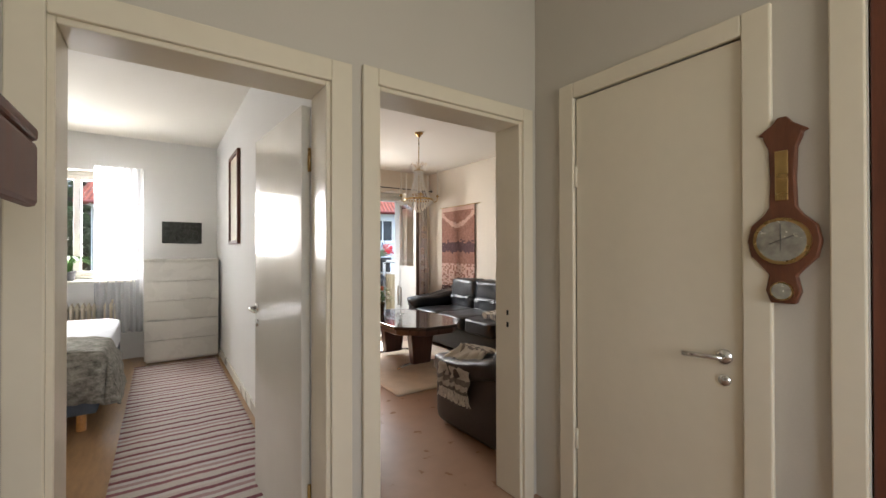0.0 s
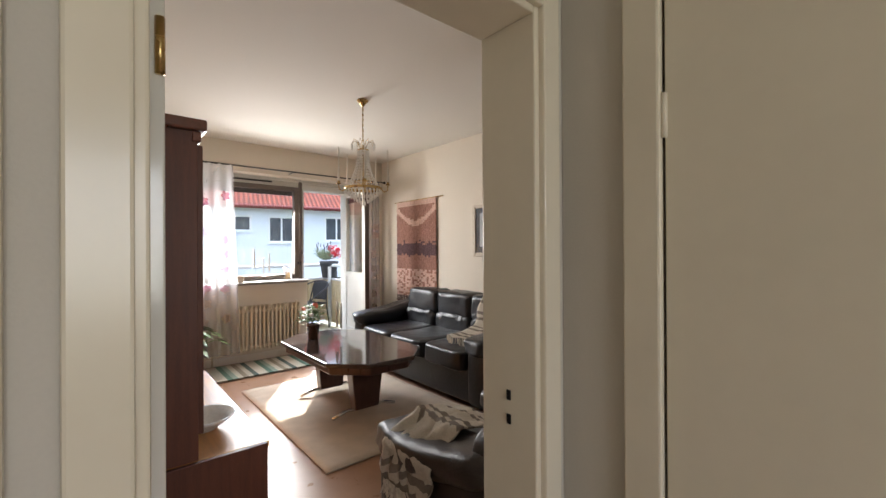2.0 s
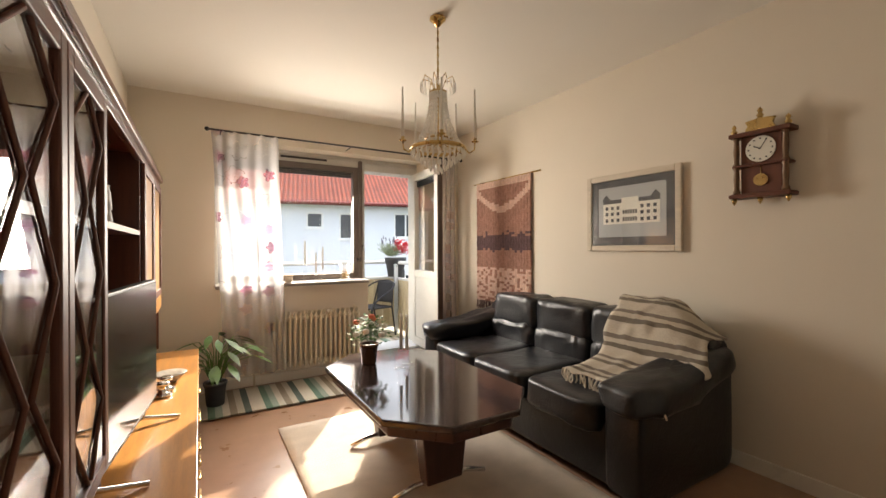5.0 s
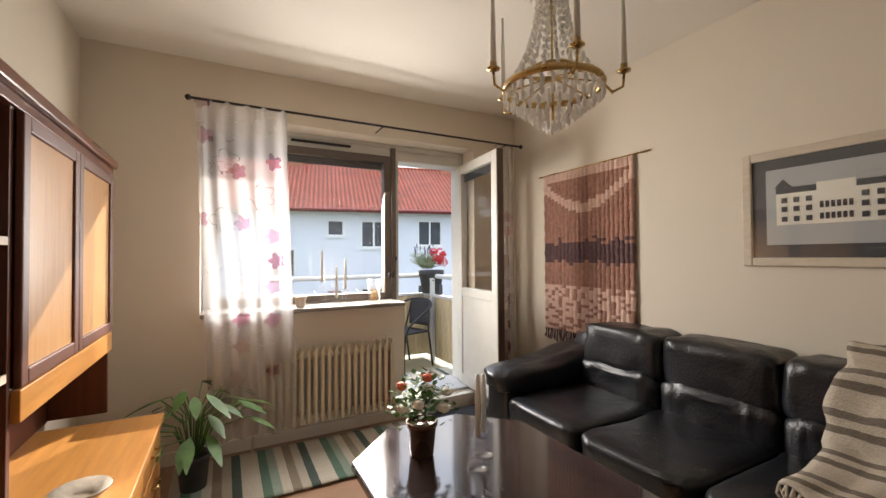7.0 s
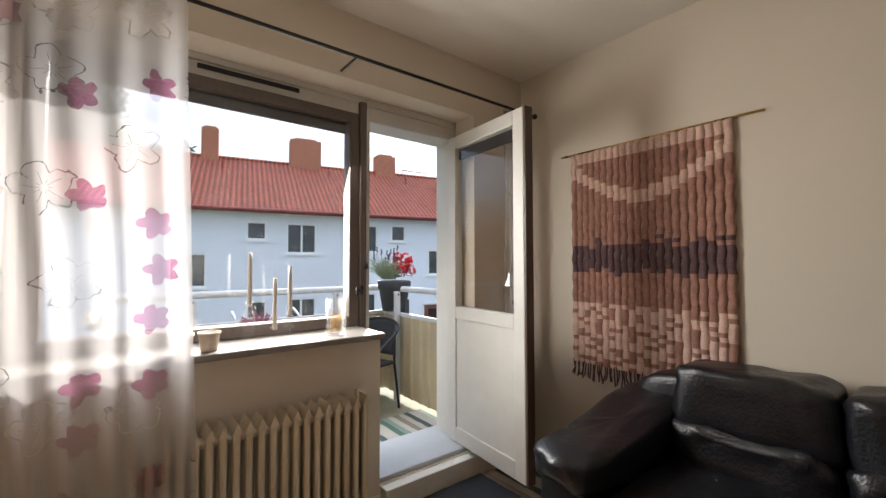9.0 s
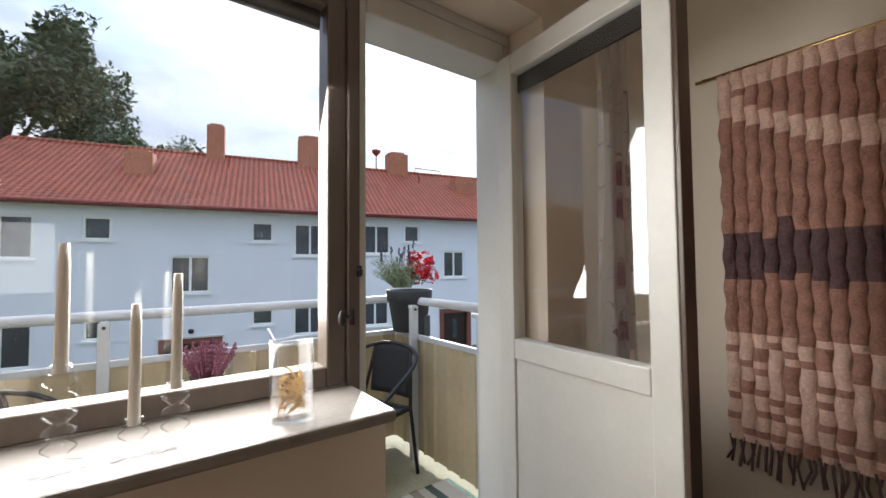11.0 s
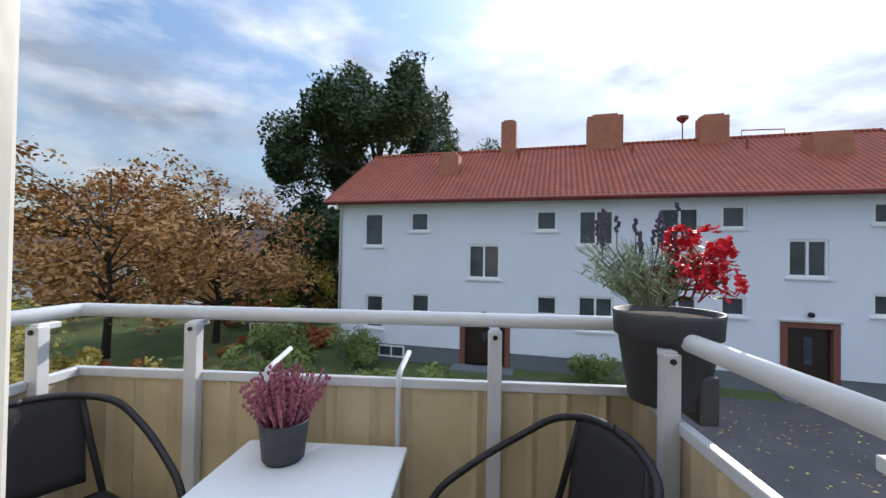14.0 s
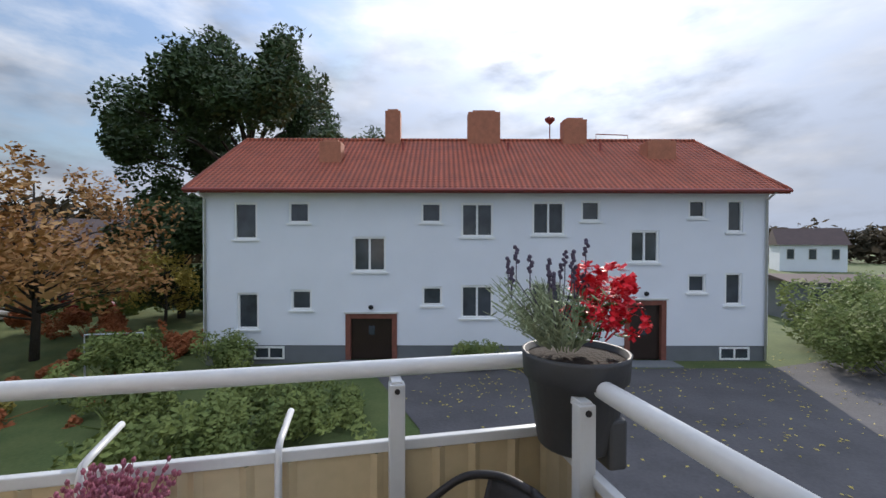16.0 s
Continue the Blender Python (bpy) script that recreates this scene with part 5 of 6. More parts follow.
for k in range(12):
    a = k * math.pi / 6; abox(bm, -.0795, -.0782, math.sin(a) * .058 - .004, math.sin(a) * .058 + .004, .05 + math.cos(a) * .058 - .004, .05 + math.cos(a) * .058 + .004)
tube(bm, [(-.081, 0, .05), (-.081, .032, .068)], .003, 5); tube(bm, [(-.082, 0, .05), (-.082, -.03, .1)], .002, 5); obj("hand_and_mark", bm, IRON, ck)
bm = bmesh.new(); tube(bm, [(-.074, 0, -.04), (-.074, 0, -.1)], .002, 5); tube(bm, [(-.072, 0, -.125), (-.078, 0, -.125)], .035, 24); obj("pendulum", bm, BRASS, ck)

# ---- bedroom ----
dr = thing("chest_of_drawers", pose(0, 0, 0), "white five-drawer chest of drawers against the wall", "chest of drawers")
box("body", .70, 1.46, 6.27, 6.74, .04, 1.2, WHITE, dr, 0.003); box("top", .69, 1.465, 6.245, 6.745, 1.2, 1.225, WHITE, dr, 0.004); box("plinth", .72, 1.45, 6.29, 6.74, 0.013, .039, WHITE, dr)
for k in range(5):
    box("drawer", .705, 1.455, 6.25, 6.268, .05 + k * .23, .27 + k * .23, WHITE, dr, 0.003)
rl = thing("relief_plaque", pose(1.09, 6.752, 1.56), "dark patinated metal relief plaque", "relief")
box("plate", -.22, .22, -.02, 0, -.14, .14, RELIEF, rl, 0.008)
bm = bmesh.new(); rnd = random.Random(2)
for k in range(40):
    cushion(bm, (rnd.uniform(-.17, .17), -.022, rnd.uniform(-.1, .1)), (rnd.uniform(.02, .06), .02, rnd.uniform(.02, .06)), .9, 6)
obj("figures", bm, RELIEF, rl, smooth=True)
bp = thing("picture", pose(1.487, 5.05, 1.85), "tall dark framed picture on the bedroom wall", "picture")
bm = bmesh.new()
for a, b, lo, hi in ((-.3, -.265, -.46, .46), (.265, .3, -.46, .46), (-.265, .265, -.46, -.425), (-.265, .265, .425, .46)):
    abox(bm, -.03, 0, a, b, lo, hi)
obj("frame", bm, MAHOG, bp, 0.004); box("print", -.012, -.002, -.265, .265, -.425, .425, PALEWOOD, bp)
be = thing("bed", pose(0, 0, 0), "bed with white linen and dark striped fur throw", "bed")
box("base", -1.05, .48, 4.28, 6.35, .14, .34, GREYFAB, be, 0.02)
bm = bmesh.new(); cushion(bm, (-.28, 5.3, .46), (1.58, 2.06, .26), .22, 20, .01, 3); obj("mattress", bm, FABW, be, smooth=True)
bm = bmesh.new()
for x in (-.95, .38):
    for y in (4.4, 6.2):
        tube(bm, [(x, y, 0), (x, y, .139)], .03, 10)
obj("leg", bm, TEAK, be)
bm = bmesh.new(); nu, nv = 40, 14; g_ = []
prof = [(-1.12, .28), (-1.06, .5), (-.9, .605), (.3, .605), (.5, .58), (.56, .45), (.585, .3), (.6, .2)]
for i in range(nu + 1):
    q = i / nu * (len(prof) - 1); a = int(min(q, len(prof) - 2)); x = prof[a][0] + (prof[a + 1][0] - prof[a][0]) * (q - a); z = prof[a][1] + (prof[a + 1][1] - prof[a][1]) * (q - a); row = []
    for j in range(nv + 1):
        row.append(bm.verts.new((x + .015 * noise.noise((i * .3, j * .5, 1)), 4.22 + (j / nv) * .62, z + .02 * noise.noise((i * .4, j * .6, 4)))))
    g_.append(row)
for a, b in zip(g_, g_[1:]):
    for j in range(nv):
        bm.faces.new((a[j], a[j + 1], b[j + 1], b[j]))
fr = [r[0] for r in g_]; lo_ = [bm.verts.new((v.co.x, 4.2 + .015 * math.sin(i * 1.3), max(.22, v.co.z - .34))) for i, v in enumerate(fr)]
for i in range(nu):
    bm.faces.new((fr[i], fr[i + 1], lo_[i + 1], lo_[i]))
o = obj("fur_throw", bm, FUR, be, smooth=True); md = o.modifiers.new("thick", 'SOLIDIFY'); md.thickness = 0.02
o["label"] = "dark grey and cream striped fur throw"

# ---- balcony ----
BY, BXR, BXL, RZ, PZ, BF = 8.46, 4.755, 2.49, 1.11, 0.872, 0.06
sbox("balcony_floor", BXL - .1, BXR + .1, 7.152, BY + .08, -.12, BF, CONC, "weathered yellowish concrete balcony floor", "floor")
sbox("outer_wall_plaster", 4.462, 4.95, 7.152, 7.17, BF, 2.9, PLASTER, "rough grey plaster beside the balcony door", "wall")
sbox("outer_wall_plaster_low", 2.25, 3.74, 7.152, 7.17, BF, 0.93, PLASTER, "rough grey plaster below the window", "wall")
railing = thing("balcony_railing", pose(0, 0, 0), "white metal balcony railing with cream corrugated panels", "railing", kind="structure")
bm = bmesh.new(); tube(bm, [(BXL, 7.17, RZ), (BXL, BY - .03, RZ), (BXL + .03, BY, RZ), (BXR - .03, BY, RZ), (BXR, BY - .03, RZ), (BXR, 7.17, RZ)], 0.028, 14); obj("rail", bm, ALU, railing, smooth=True)
for x, y in ((3.03, BY - .065), (4.195, BY - .065), (BXR - .065, 8.12), (BXL + .06, 8.24), (BXR - .06, 7.42)):
    bm = bmesh.new(); abox(bm, x - .025, x + .025, y - .022, y + .022, BF, RZ - .03); post = obj("post", bm, ALU, railing, 0.003)
    bm = bmesh.new(); abox(bm, x - .018, x + .018, y - .015, y + .07, RZ - .045, RZ - .022); obj("clip", bm, ALU, post, 0.003)
    bm = bmesh.new(); tube(bm, [(x, y - .0225, RZ - .05), (x, y - .028, RZ - .05)], .009, 10); obj("bolt", bm, IRON, post)
bm = bmesh.new(); abox(bm, BXL + .02, BXR - .02, BY - .05, BY - .022, PZ - .02, PZ + .015); abox(bm, BXR - .05, BXR - .022, 7.18, BY - .052, PZ - .02, PZ + .015); abox(bm, BXL + .022, BXL + .05, 7.18, BY - .052, PZ - .02, PZ + .015); obj("capping", bm, ALU, railing, 0.004)
def ribbed(bm, p0, p1, z0, z1, nrm):
    p0, p1, nrm = Vector(p0), Vector(p1), Vector(nrm); L_ = (p1 - p0).length; n_ = int(L_ / .02); prev = None
    for i in range(n_ + 1):
        s_ = i / n_ * L_ % 0.13; d_ = .016 if s_ < .018 else 0.0
        p = p0.lerp(p1, i / n_) + nrm * d_; cur = (bm.verts.new((p.x, p.y, z0)), bm.verts.new((p.x, p.y, z1)))
        if prev:
            bm.faces.new((prev[0], cur[0], cur[1], prev[1]))
        prev = cur
for p0, p1, nr in (((BXL + .03, BY - .035), (3.03, BY - .035), (0, -1)), ((3.03, BY - .035), (3.6, BY - .035), (0, -1)), ((3.6, BY - .035), (4.195, BY - .035), (0, -1)), ((4.195, BY - .035), (BXR - .03, BY - .035), (0, -1)), ((BXR - .035, BY - .04), (BXR - .035, 7.18), (-1, 0)), ((BXL + .035, 7.18), (BXL + .035, BY - .04), (1, 0))):
    bm = bmesh.new(); ribbed(bm, (*p0, 0), (*p1, 0), BF + .05, PZ - .021, (*nr, 0)); o = obj("panel", bm, PANEL, railing); md = o.modifiers.new("thick", 'SOLIDIFY'); md.thickness = .003
bt = thing("balcony_table", pose(0, 0, 0), "white hanging balcony table hooked onto the railing", "table")
box("top", 3.28, 3.88, 7.80, 8.37, .63, .652, TABLEW, bt, 0.006)
for x in (3.33, 3.84):
    bm = bmesh.new(); tube(bm, [(x, 8.385, .3), (x, 8.382, .88), (x, 8.395, .91), (x, 8.43, .918), (x + .01, 8.57, .95)], .011, 8); tube(bm, [(x, 8.385, .32), (x, 7.96, .628)], .009, 8); obj("bracket", bm, ALU, bt, smooth=True)
hp = thing("potted_heather", pose(3.47, 8.24, .653), "pink heather in a dark grey pot on the table", "potted plant")
bm = bmesh.new(); lathe(bm, [(.062, 0), (.07, .01), (.082, .13), (.085, .135), (.077, .135), (.07, .1)], 28); obj("pot", bm, POTD, hp, smooth=True)
bm = bmesh.new(); rnd = random.Random(6)
for k in range(130):
    a, r, h_ = rnd.uniform(0, 6.28), rnd.uniform(0, .07), rnd.uniform(.1, .19); b0 = Vector((math.cos(a) * r, math.sin(a) * r, .12)); b1 = Vector((math.cos(a) * (r * 1.9 + .02), math.sin(a) * (r * 1.9 + .02), .13 + h_ * (1.05 - r * 3)))
    tube(bm, [b0, b0.lerp(b1, .5) + Vector((0, 0, .01)), b1], 0.003, 4, 0.001)
    for q in range(5):
        p = b0.lerp(b1, .35 + q * .15); bead(bm, p, .0062, .009)
obj("flowers", bm, HEATHER, hp, kind="stuff")
gp_ = thing("potted_geranium", pose(4.755, 8.28, .89) @ Matrix.Diagonal((1.03, 1.03, .945, 1)), "red geranium and lavender in a dark grey railing pot", "potted plant")
bm = bmesh.new(); lathe(bm, [(.108, 0), (.114, .008), (.146, .225), (.158, .23), (.162, .30), (.164, .312), (.154, .312), (.148, .27)], 32); obj("pot", bm, POTD, gp_, smooth=True)
bm = bmesh.new(); lathe(bm, [(.001, .285), (.15, .285), (.15, .292), (.001, .30)], 16); obj("soil", bm, SOIL, gp_)
rnd = random.Random(11); bm = bmesh.new()
for k in range(150):
    a, r = rnd.uniform(0, 6.28), rnd.uniform(0, .09); b0 = Vector((-.06 + math.cos(a) * r * .6, math.sin(a) * r, .33)); b1 = b0 + Vector((math.cos(a) * r * 1.5 - .05, math.sin(a) * r * 1.3, rnd.uniform(.08, .24)))
    tube(bm, [b0, b0.lerp(b1, .5) + Vector((.01, 0, .01)), b1], .0022, 4, .001)
    for q in range(6):
        p = b0.lerp(b1, .2 + q * .13); aa = rnd.uniform(0, 6.28); leafblade(bm, p, p + Vector((math.cos(aa) * .025, math.sin(aa) * .025, .018)), .006, nseg=2)
obj("lavender", bm, LAVENDER, gp_, kind="stuff")
bm = bmesh.new()
for k in range(16):
    a = rnd.uniform(0, 6.28); b1 = Vector((-.1 + math.cos(a) * .12, math.sin(a) * .1, .5 + rnd.uniform(0, .14))); tube(bm, [(-.06, 0, .35), b1 - Vector((0, 0, .06)), b1], .0018, 4)
    for q in range(6):
        bead(bm, b1 + Vector((rnd.uniform(-.005, .005), rnd.uniform(-.005, .005), q * .009)), .007, .008)
obj("lavender_bloom", bm, LAVFLOWER, gp_, kind="stuff")
bm = bmesh.new()
for k in range(60):
    a, r = rnd.uniform(0, 6.28), rnd.uniform(.0, .12); p = Vector((.05 + math.cos(a) * r, math.sin(a) * r, .34 + rnd.uniform(0, .14)))
    for q in range(5):
        aa = q * 1.26 + k; leafblade(bm, p, p + Vector((math.cos(aa) * .025, math.sin(aa) * .025, .006)), .024, nseg=2)
obj("foliage", bm, LEAF, gp_, kind="stuff")
bm = bmesh.new()
for cx, cy, cz, rr_ in ((.02, -.02, .56, .05), (.1, -.05, .55, .06), (.07, .05, .5, .055), (.14, .03, .46, .06), (.04, -.08, .45, .06), (.12, -.08, .42, .065), (-.01, .0, .42, .04), (.16, -.02, .52, .04)):
    tube(bm, [(cx * .6, cy * .6, .35), (cx, cy, cz)], .003, 4)
    for k in range(38):
        d_ = Vector((rnd.gauss(0, 1), rnd.gauss(0, 1), rnd.gauss(0.2, 1))).normalized(); p = Vector((cx, cy, cz)) + d_ * rr_ * rnd.uniform(.6, 1); side = d_.orthogonal().normalized()
        for q in range(3):
            e_ = (Matrix.Rotation(q * 2.1, 3, d_) @ side); leafblade(bm, p, p + e_ * .02 + d_ * .006, .02, nseg=2)
obj("geranium_bloom", bm, PETALR, gp_, kind="stuff")
bm = bmesh.new(); abox(bm, .04, .1, -.12, .0, -.04, .12); obj("saddle", bm, POTD, gp_, 0.01)


def eased(p, n=5):
    """A smooth curve through points."""
    p = [Vector(q) for q in p]; out = []
    for i in range(len(p) - 1):
        a, b, c, d = p[max(i - 1, 0)], p[i], p[i + 1], p[min(i + 2, len(p) - 1)]
        for k in range(n):
            t = k / n; out.append(0.5 * (2 * b + (c - a) * t + (2 * a - 5 * b + 4 * c - d) * t * t + (3 * b - a - 3 * c + d) * t ** 3))
    return out + [p[-1]]


def cafe_chair(m, grp):
    t = thing("balcony_chair", m, "black metal balcony chair with woven back", "chair", grp)
    bm = bmesh.new()
    for s in (-1, 1):
        tube(bm, eased([(s * .25, -.24, 0), (s * .26, -.24, .3), (s * .275, -.2, .5), (s * .28, -.05, .6), (s * .27, .12, .68), (s * .23, .22, .74), (s * .12, .27, .78), (0, .285, .79)]), .0125, 8)
        tube(bm, [(s * .2, .27, 0), (s * .2, .2, .42), (s * .17, .24, .62), (s * .15, .27, .775)], .0115, 8); tube(bm, [(s * .2, .2, .42), (s * .22, -.2, .43), (s * .26, -.235, .42)], .0115, 8)
    tube(bm, [(-.22, -.2, .43), (.22, -.2, .43)], .0115, 8); tube(bm, [(-.2, .2, .42), (.2, .2, .42)], .0115, 8)
    obj("frame", bm, IRON, t, smooth=True)
    bm = bmesh.new(); g_ = [[bm.verts.new((-.2 + .4 * i / 8, -.2 + .4 * j / 8, .432 - .02 * math.sin(math.pi * i / 8))) for j in range(9)] for i in range(9)]
    for i in range(8):
        for j in range(8):
            bm.faces.new((g_[i][j], g_[i + 1][j], g_[i + 1][j + 1], g_[i][j + 1]))
    o = obj("seat", bm, MESHSEAT, t, smooth=True); md = o.modifiers.new("thick", 'SOLIDIFY'); md.thickness = .012
    bm = bmesh.new(); g_ = [[bm.verts.new((-.16 + .32 * i / 8, .235 + .035 * j / 8 + .015 * math.sin(math.pi * i / 8), .47 + .31 * j / 8)) for j in range(9)] for i in range(9)]
    for i in range(8):
        for j in range(8):
            bm.faces.new((g_[i][j], g_[i + 1][j], g_[i + 1][j + 1], g_[i][j + 1]))
    o = obj("backrest", bm, MESHSEAT, t, smooth=True); md = o.modifiers.new("thick", 'SOLIDIFY'); md.thickness = .01
    return t


c1 = cafe_chair(pose(4.27, 8.02, BF, 0, 0, -70), "chairs on the balcony")
copy_thing(c1, pose(2.87, 8.0, BF, 0, 0, 62))
br_ = rug("rug", 3.3, 4.7, 7.25, 7.75, RUGG, "striped rag rug on the balcony floor"); br_.location = (0, 0, BF)

# ---- outdoors ----
GZ = -3.05
bm = bmesh.new(); N_ = 40
def gh(x, y):
    return GZ - 0.6 * max(0, min(1, (4 - x) / 14)) * max(0, min(1, (34 - y) / 10)) + (0.5 * noise.noise((x * .02, y * .02, 0)) if abs(x) + abs(y) > 90 else 0)
xs_ = sorted({*[-1500, -600, -250, -120, -70], *[-50 + i * 2.5 for i in range(41)], 70, 120, 250, 600, 1500}); ys_ = sorted({*[-1200, -300, -60, -20], *[i * 2.5 for i in range(26)], 80, 120, 250, 600, 1500})
g_ = [[bm.verts.new((x, y, gh(x, y))) for y in ys_] for x in xs_]
for i in range(len(xs_) - 1):
    for j in range(len(ys_) - 1):
        bm.faces.new((g_[i][j], g_[i + 1][j], g_[i + 1][j + 1], g_[i][j + 1]))
tagged(obj("ground", bm, GRASS, smooth=True), "autumn lawn with fallen leaves", "ground", kind="structure")
bm = bmesh.new(); f_ = bm.faces.new([bm.verts.new((x, y, GZ + .03)) for x, y in ((5.2, 9), (5.6, 17), (4.6, 22.0), (19, 19.2), (26, 20), (40, 30), (60, 12), (40, -20), (8, -20))]); tagged(obj("gravel_yard", bm, GRAVEL), "dark grey gravel yard with scattered leaves", "yard", kind="structure")
bm = bmesh.new(); rnd = random.Random(77)
for k in range(2600):
    x, y = rnd.uniform(5.5, 30), rnd.uniform(9.5, 21); d_ = min(1, abs(noise.noise((x * .3, y * .3, 4))) * 2 + .1)
    if rnd.random() > d_:
        continue
    a, r = rnd.uniform(0, 6.28), rnd.uniform(.03, .07); c0, s0 = math.cos(a) * r, math.sin(a) * r
    bm.faces.new([bm.verts.new(p) for p in ((x + c0, y + s0, GZ + .045), (x - s0 * .5, y + c0 * .5, GZ + .06), (x - c0, y - s0, GZ + .045), (x + s0 * .5, y - c0 * .5, GZ + .05))])
tagged(obj("fallen_leaves", bm, LEAFY), "scattered yellow fallen leaves on the gravel", "leaves", kind="stuff")
# house across the yard
FM = pose(-1.72, 24.6, -0.045, 0, 0, -12.0) @ Matrix.Diagonal((0.982, 1, 1, 1))
house = thing("house", FM, "white rendered two-storey house with red tiled roof", "house")
UL, ZE, DEP = 22.4, 3.62, 9.0
WINS = [(5.93, 7.24, 0.47, 1.84), (1.23, 2.15, 1.72, 3.16), (1.34, 2.2, -1.78, -0.35), (3.39, 4.22, 2.36, 3.18), (3.47, 4.3, -1.03, -0.23), (8.63, 9.44, 2.38, 3.17), (8.67, 9.47, -0.85, -0.1), (10.21, 11.49, 1.83, 3.16), (10.21, 11.49, -1.34, -0.05), (13.03, 14.31, 1.92, 3.21), (12.98, 14.25, -1.18, 0.06), (14.96, 15.73, 2.45, 3.25), (14.95, 15.73, -0.55, 0.15), (16.91, 18.06, 0.84, 2.1), (19.22, 19.91, 2.58, 3.29), (20.75, 21.39, 2.03, 3.29), (19.21, 19.94, -0.33, 0.39), (20.69, 21.38, -0.81, 0.45)]
DOORS = [(5.64, 7.68, -2.8, -1.15), (16.71, 18.36, -2.69, -0.61)]
HOLES = [(a, b, c, d) for a, b, c, d in WINS] + [(a + .18, b - .18, -2.95, d - .18) for a, b, c, d in DOORS]
bm = bmesh.new(); us = sorted({0, UL, *[h[0] for h in HOLES], *[h[1] for h in HOLES]})
for a, b in zip(us, us[1:]):
    cuts = sorted([(h[2], h[3]) for h in HOLES if h[0] <= a + 1e-6 and h[1] >= b - 1e-6]); z = -2.4
    for lo, hi in cuts:
        if lo > z + 1e-4:
            abox(bm, a, b, 0, .3, z, lo)
        z = max(z, hi)
    abox(bm, a, b, 0, .3, z, ZE)
abox(bm, 0, .3, .3, DEP, -2.4, ZE); abox(bm, UL - .3, UL, .3, DEP, -2.4, ZE); abox(bm, .3, UL - .3, DEP - .3, DEP, -2.4, ZE)
obj("wall", bm, RENDERW, house)
bm = bmesh.new()
for a, b in ((0.05, DOORS[0][0] + .15), (DOORS[0][1] - .15, DOORS[1][0] + .15), (DOORS[1][1] - .15, UL - .05)):
    abox(bm, a, b, .03, .3, GZ - 1.2, -2.402)
abox(bm, .05, .3, .3, DEP, GZ - 1.2, -2.402); abox(bm, UL - .3, UL - .05, .3, DEP, GZ - 1.2, -2.402); obj("plinth", bm, PLINTH, house)
for k, (a, b, c, d) in enumerate(WINS):
    bm = bmesh.new(); sash(bm, a, b, c, d, .03, .14, .085)
    if b - a > 1.05 and d - c > 1:
        abox(bm, (a + b) / 2 - .04, (a + b) / 2 + .04, .03, .14, c + .07, d - .07)
    wi = obj("window", bm, WINWHITE, house, 0.01); box("pane", a + .05, b - .05, .10, .115, c + .05, d - .05, WINGLASS, wi); box("sill", a - .08, b + .08, -.06, .08, c - .07, c - .003, WINWHITE, wi)
    box("curtain", a + .1, a + (b - a) * (.45 if k % 3 else .8), .117, .122, c + .08, d - .08, CURT if k in (1, 13) else FABW, wi) if k in (0, 1, 7, 8, 9, 13, 15) else None
for a, b, c, d in DOORS:
    bm = bmesh.new(); abox(bm, a, a + .2, -.05, .2, -2.95, d); abox(bm, b - .2, b, -.05, .2, -2.95, d); abox(bm, a + .2, b - .2, -.05, .2, d - .2, d); so = obj("door_surround", bm, BRICKR, house, 0.01); box("hood", a - .05, b + .05, -.1, .1, d, d + .06, FRAMEP, so)
    dd = box("door", a + .2, b - .2, .12, .19, -2.95, d - .2, DARKDOOR, house); box("pane", (a + b) / 2 - .12, (a + b) / 2 + .12, .10, .119, -2.0, d - .5, WINGLASS, dd); box("step", a - .2, b + .2, -.9, -.051, GZ - .1, -2.95, PLINTH, house, 0.02)
    bm = bmesh.new(); cushion(bm, ((a + b) / 2, -.1, d + .25), (.2, .14, .18), .9, 8); obj("lamp", bm, IRON, house, smooth=True)
for u in (.8, 19.3):
    bm = bmesh.new(); sash(bm, u + 1.2, u + 2.4, -2.95, -2.45, -.01, .05, .07); abox(bm, u + 1.77, u + 1.83, -.01, .05, -2.88, -2.52); o = obj("cellar_window", bm, WINWHITE, house); box("pane", u + 1.26, u + 2.34, .02, .03, -2.9, -2.5, WINGLASS, o)
# hipped roof with tile courses
RIDZ, OV = 6.68, .45
bm = bmesh.new(); nco = 26
ru0, ru1, ry = -.45, UL - .2, DEP / 2
for side_ in (0, 1):
    for k in range(nco):
        q0, q1 = k / nco, (k + 1) / nco
        ya = (-OV + (ry + OV) * q0, -OV + (ry + OV) * q1) if side_ == 0 else (DEP + OV - (ry + OV) * q0, DEP + OV - (ry + OV) * q1)
        za, zb = ZE + (RIDZ - ZE) * q0, ZE + (RIDZ - ZE) * q1
        ua0, ua1, ub0, ub1 = -OV + (ru0 + OV) * q0, UL + OV - (UL + OV - ru1) * q0, -OV + (ru0 + OV) * q1, UL + OV - (UL + OV - ru1) * q1
        v = [bm.verts.new(p) for p in ((ua0, ya[0], za + .03), (ua1, ya[0], za + .03), (ub1, ya[1], zb + .005), (ub0, ya[1], zb + .005), (ua0, ya[0], za - .01), (ua1, ya[0], za - .01))]
        bm.faces.new((v[0], v[1], v[2], v[3])); bm.faces.new((v[4], v[5], v[1], v[0]))
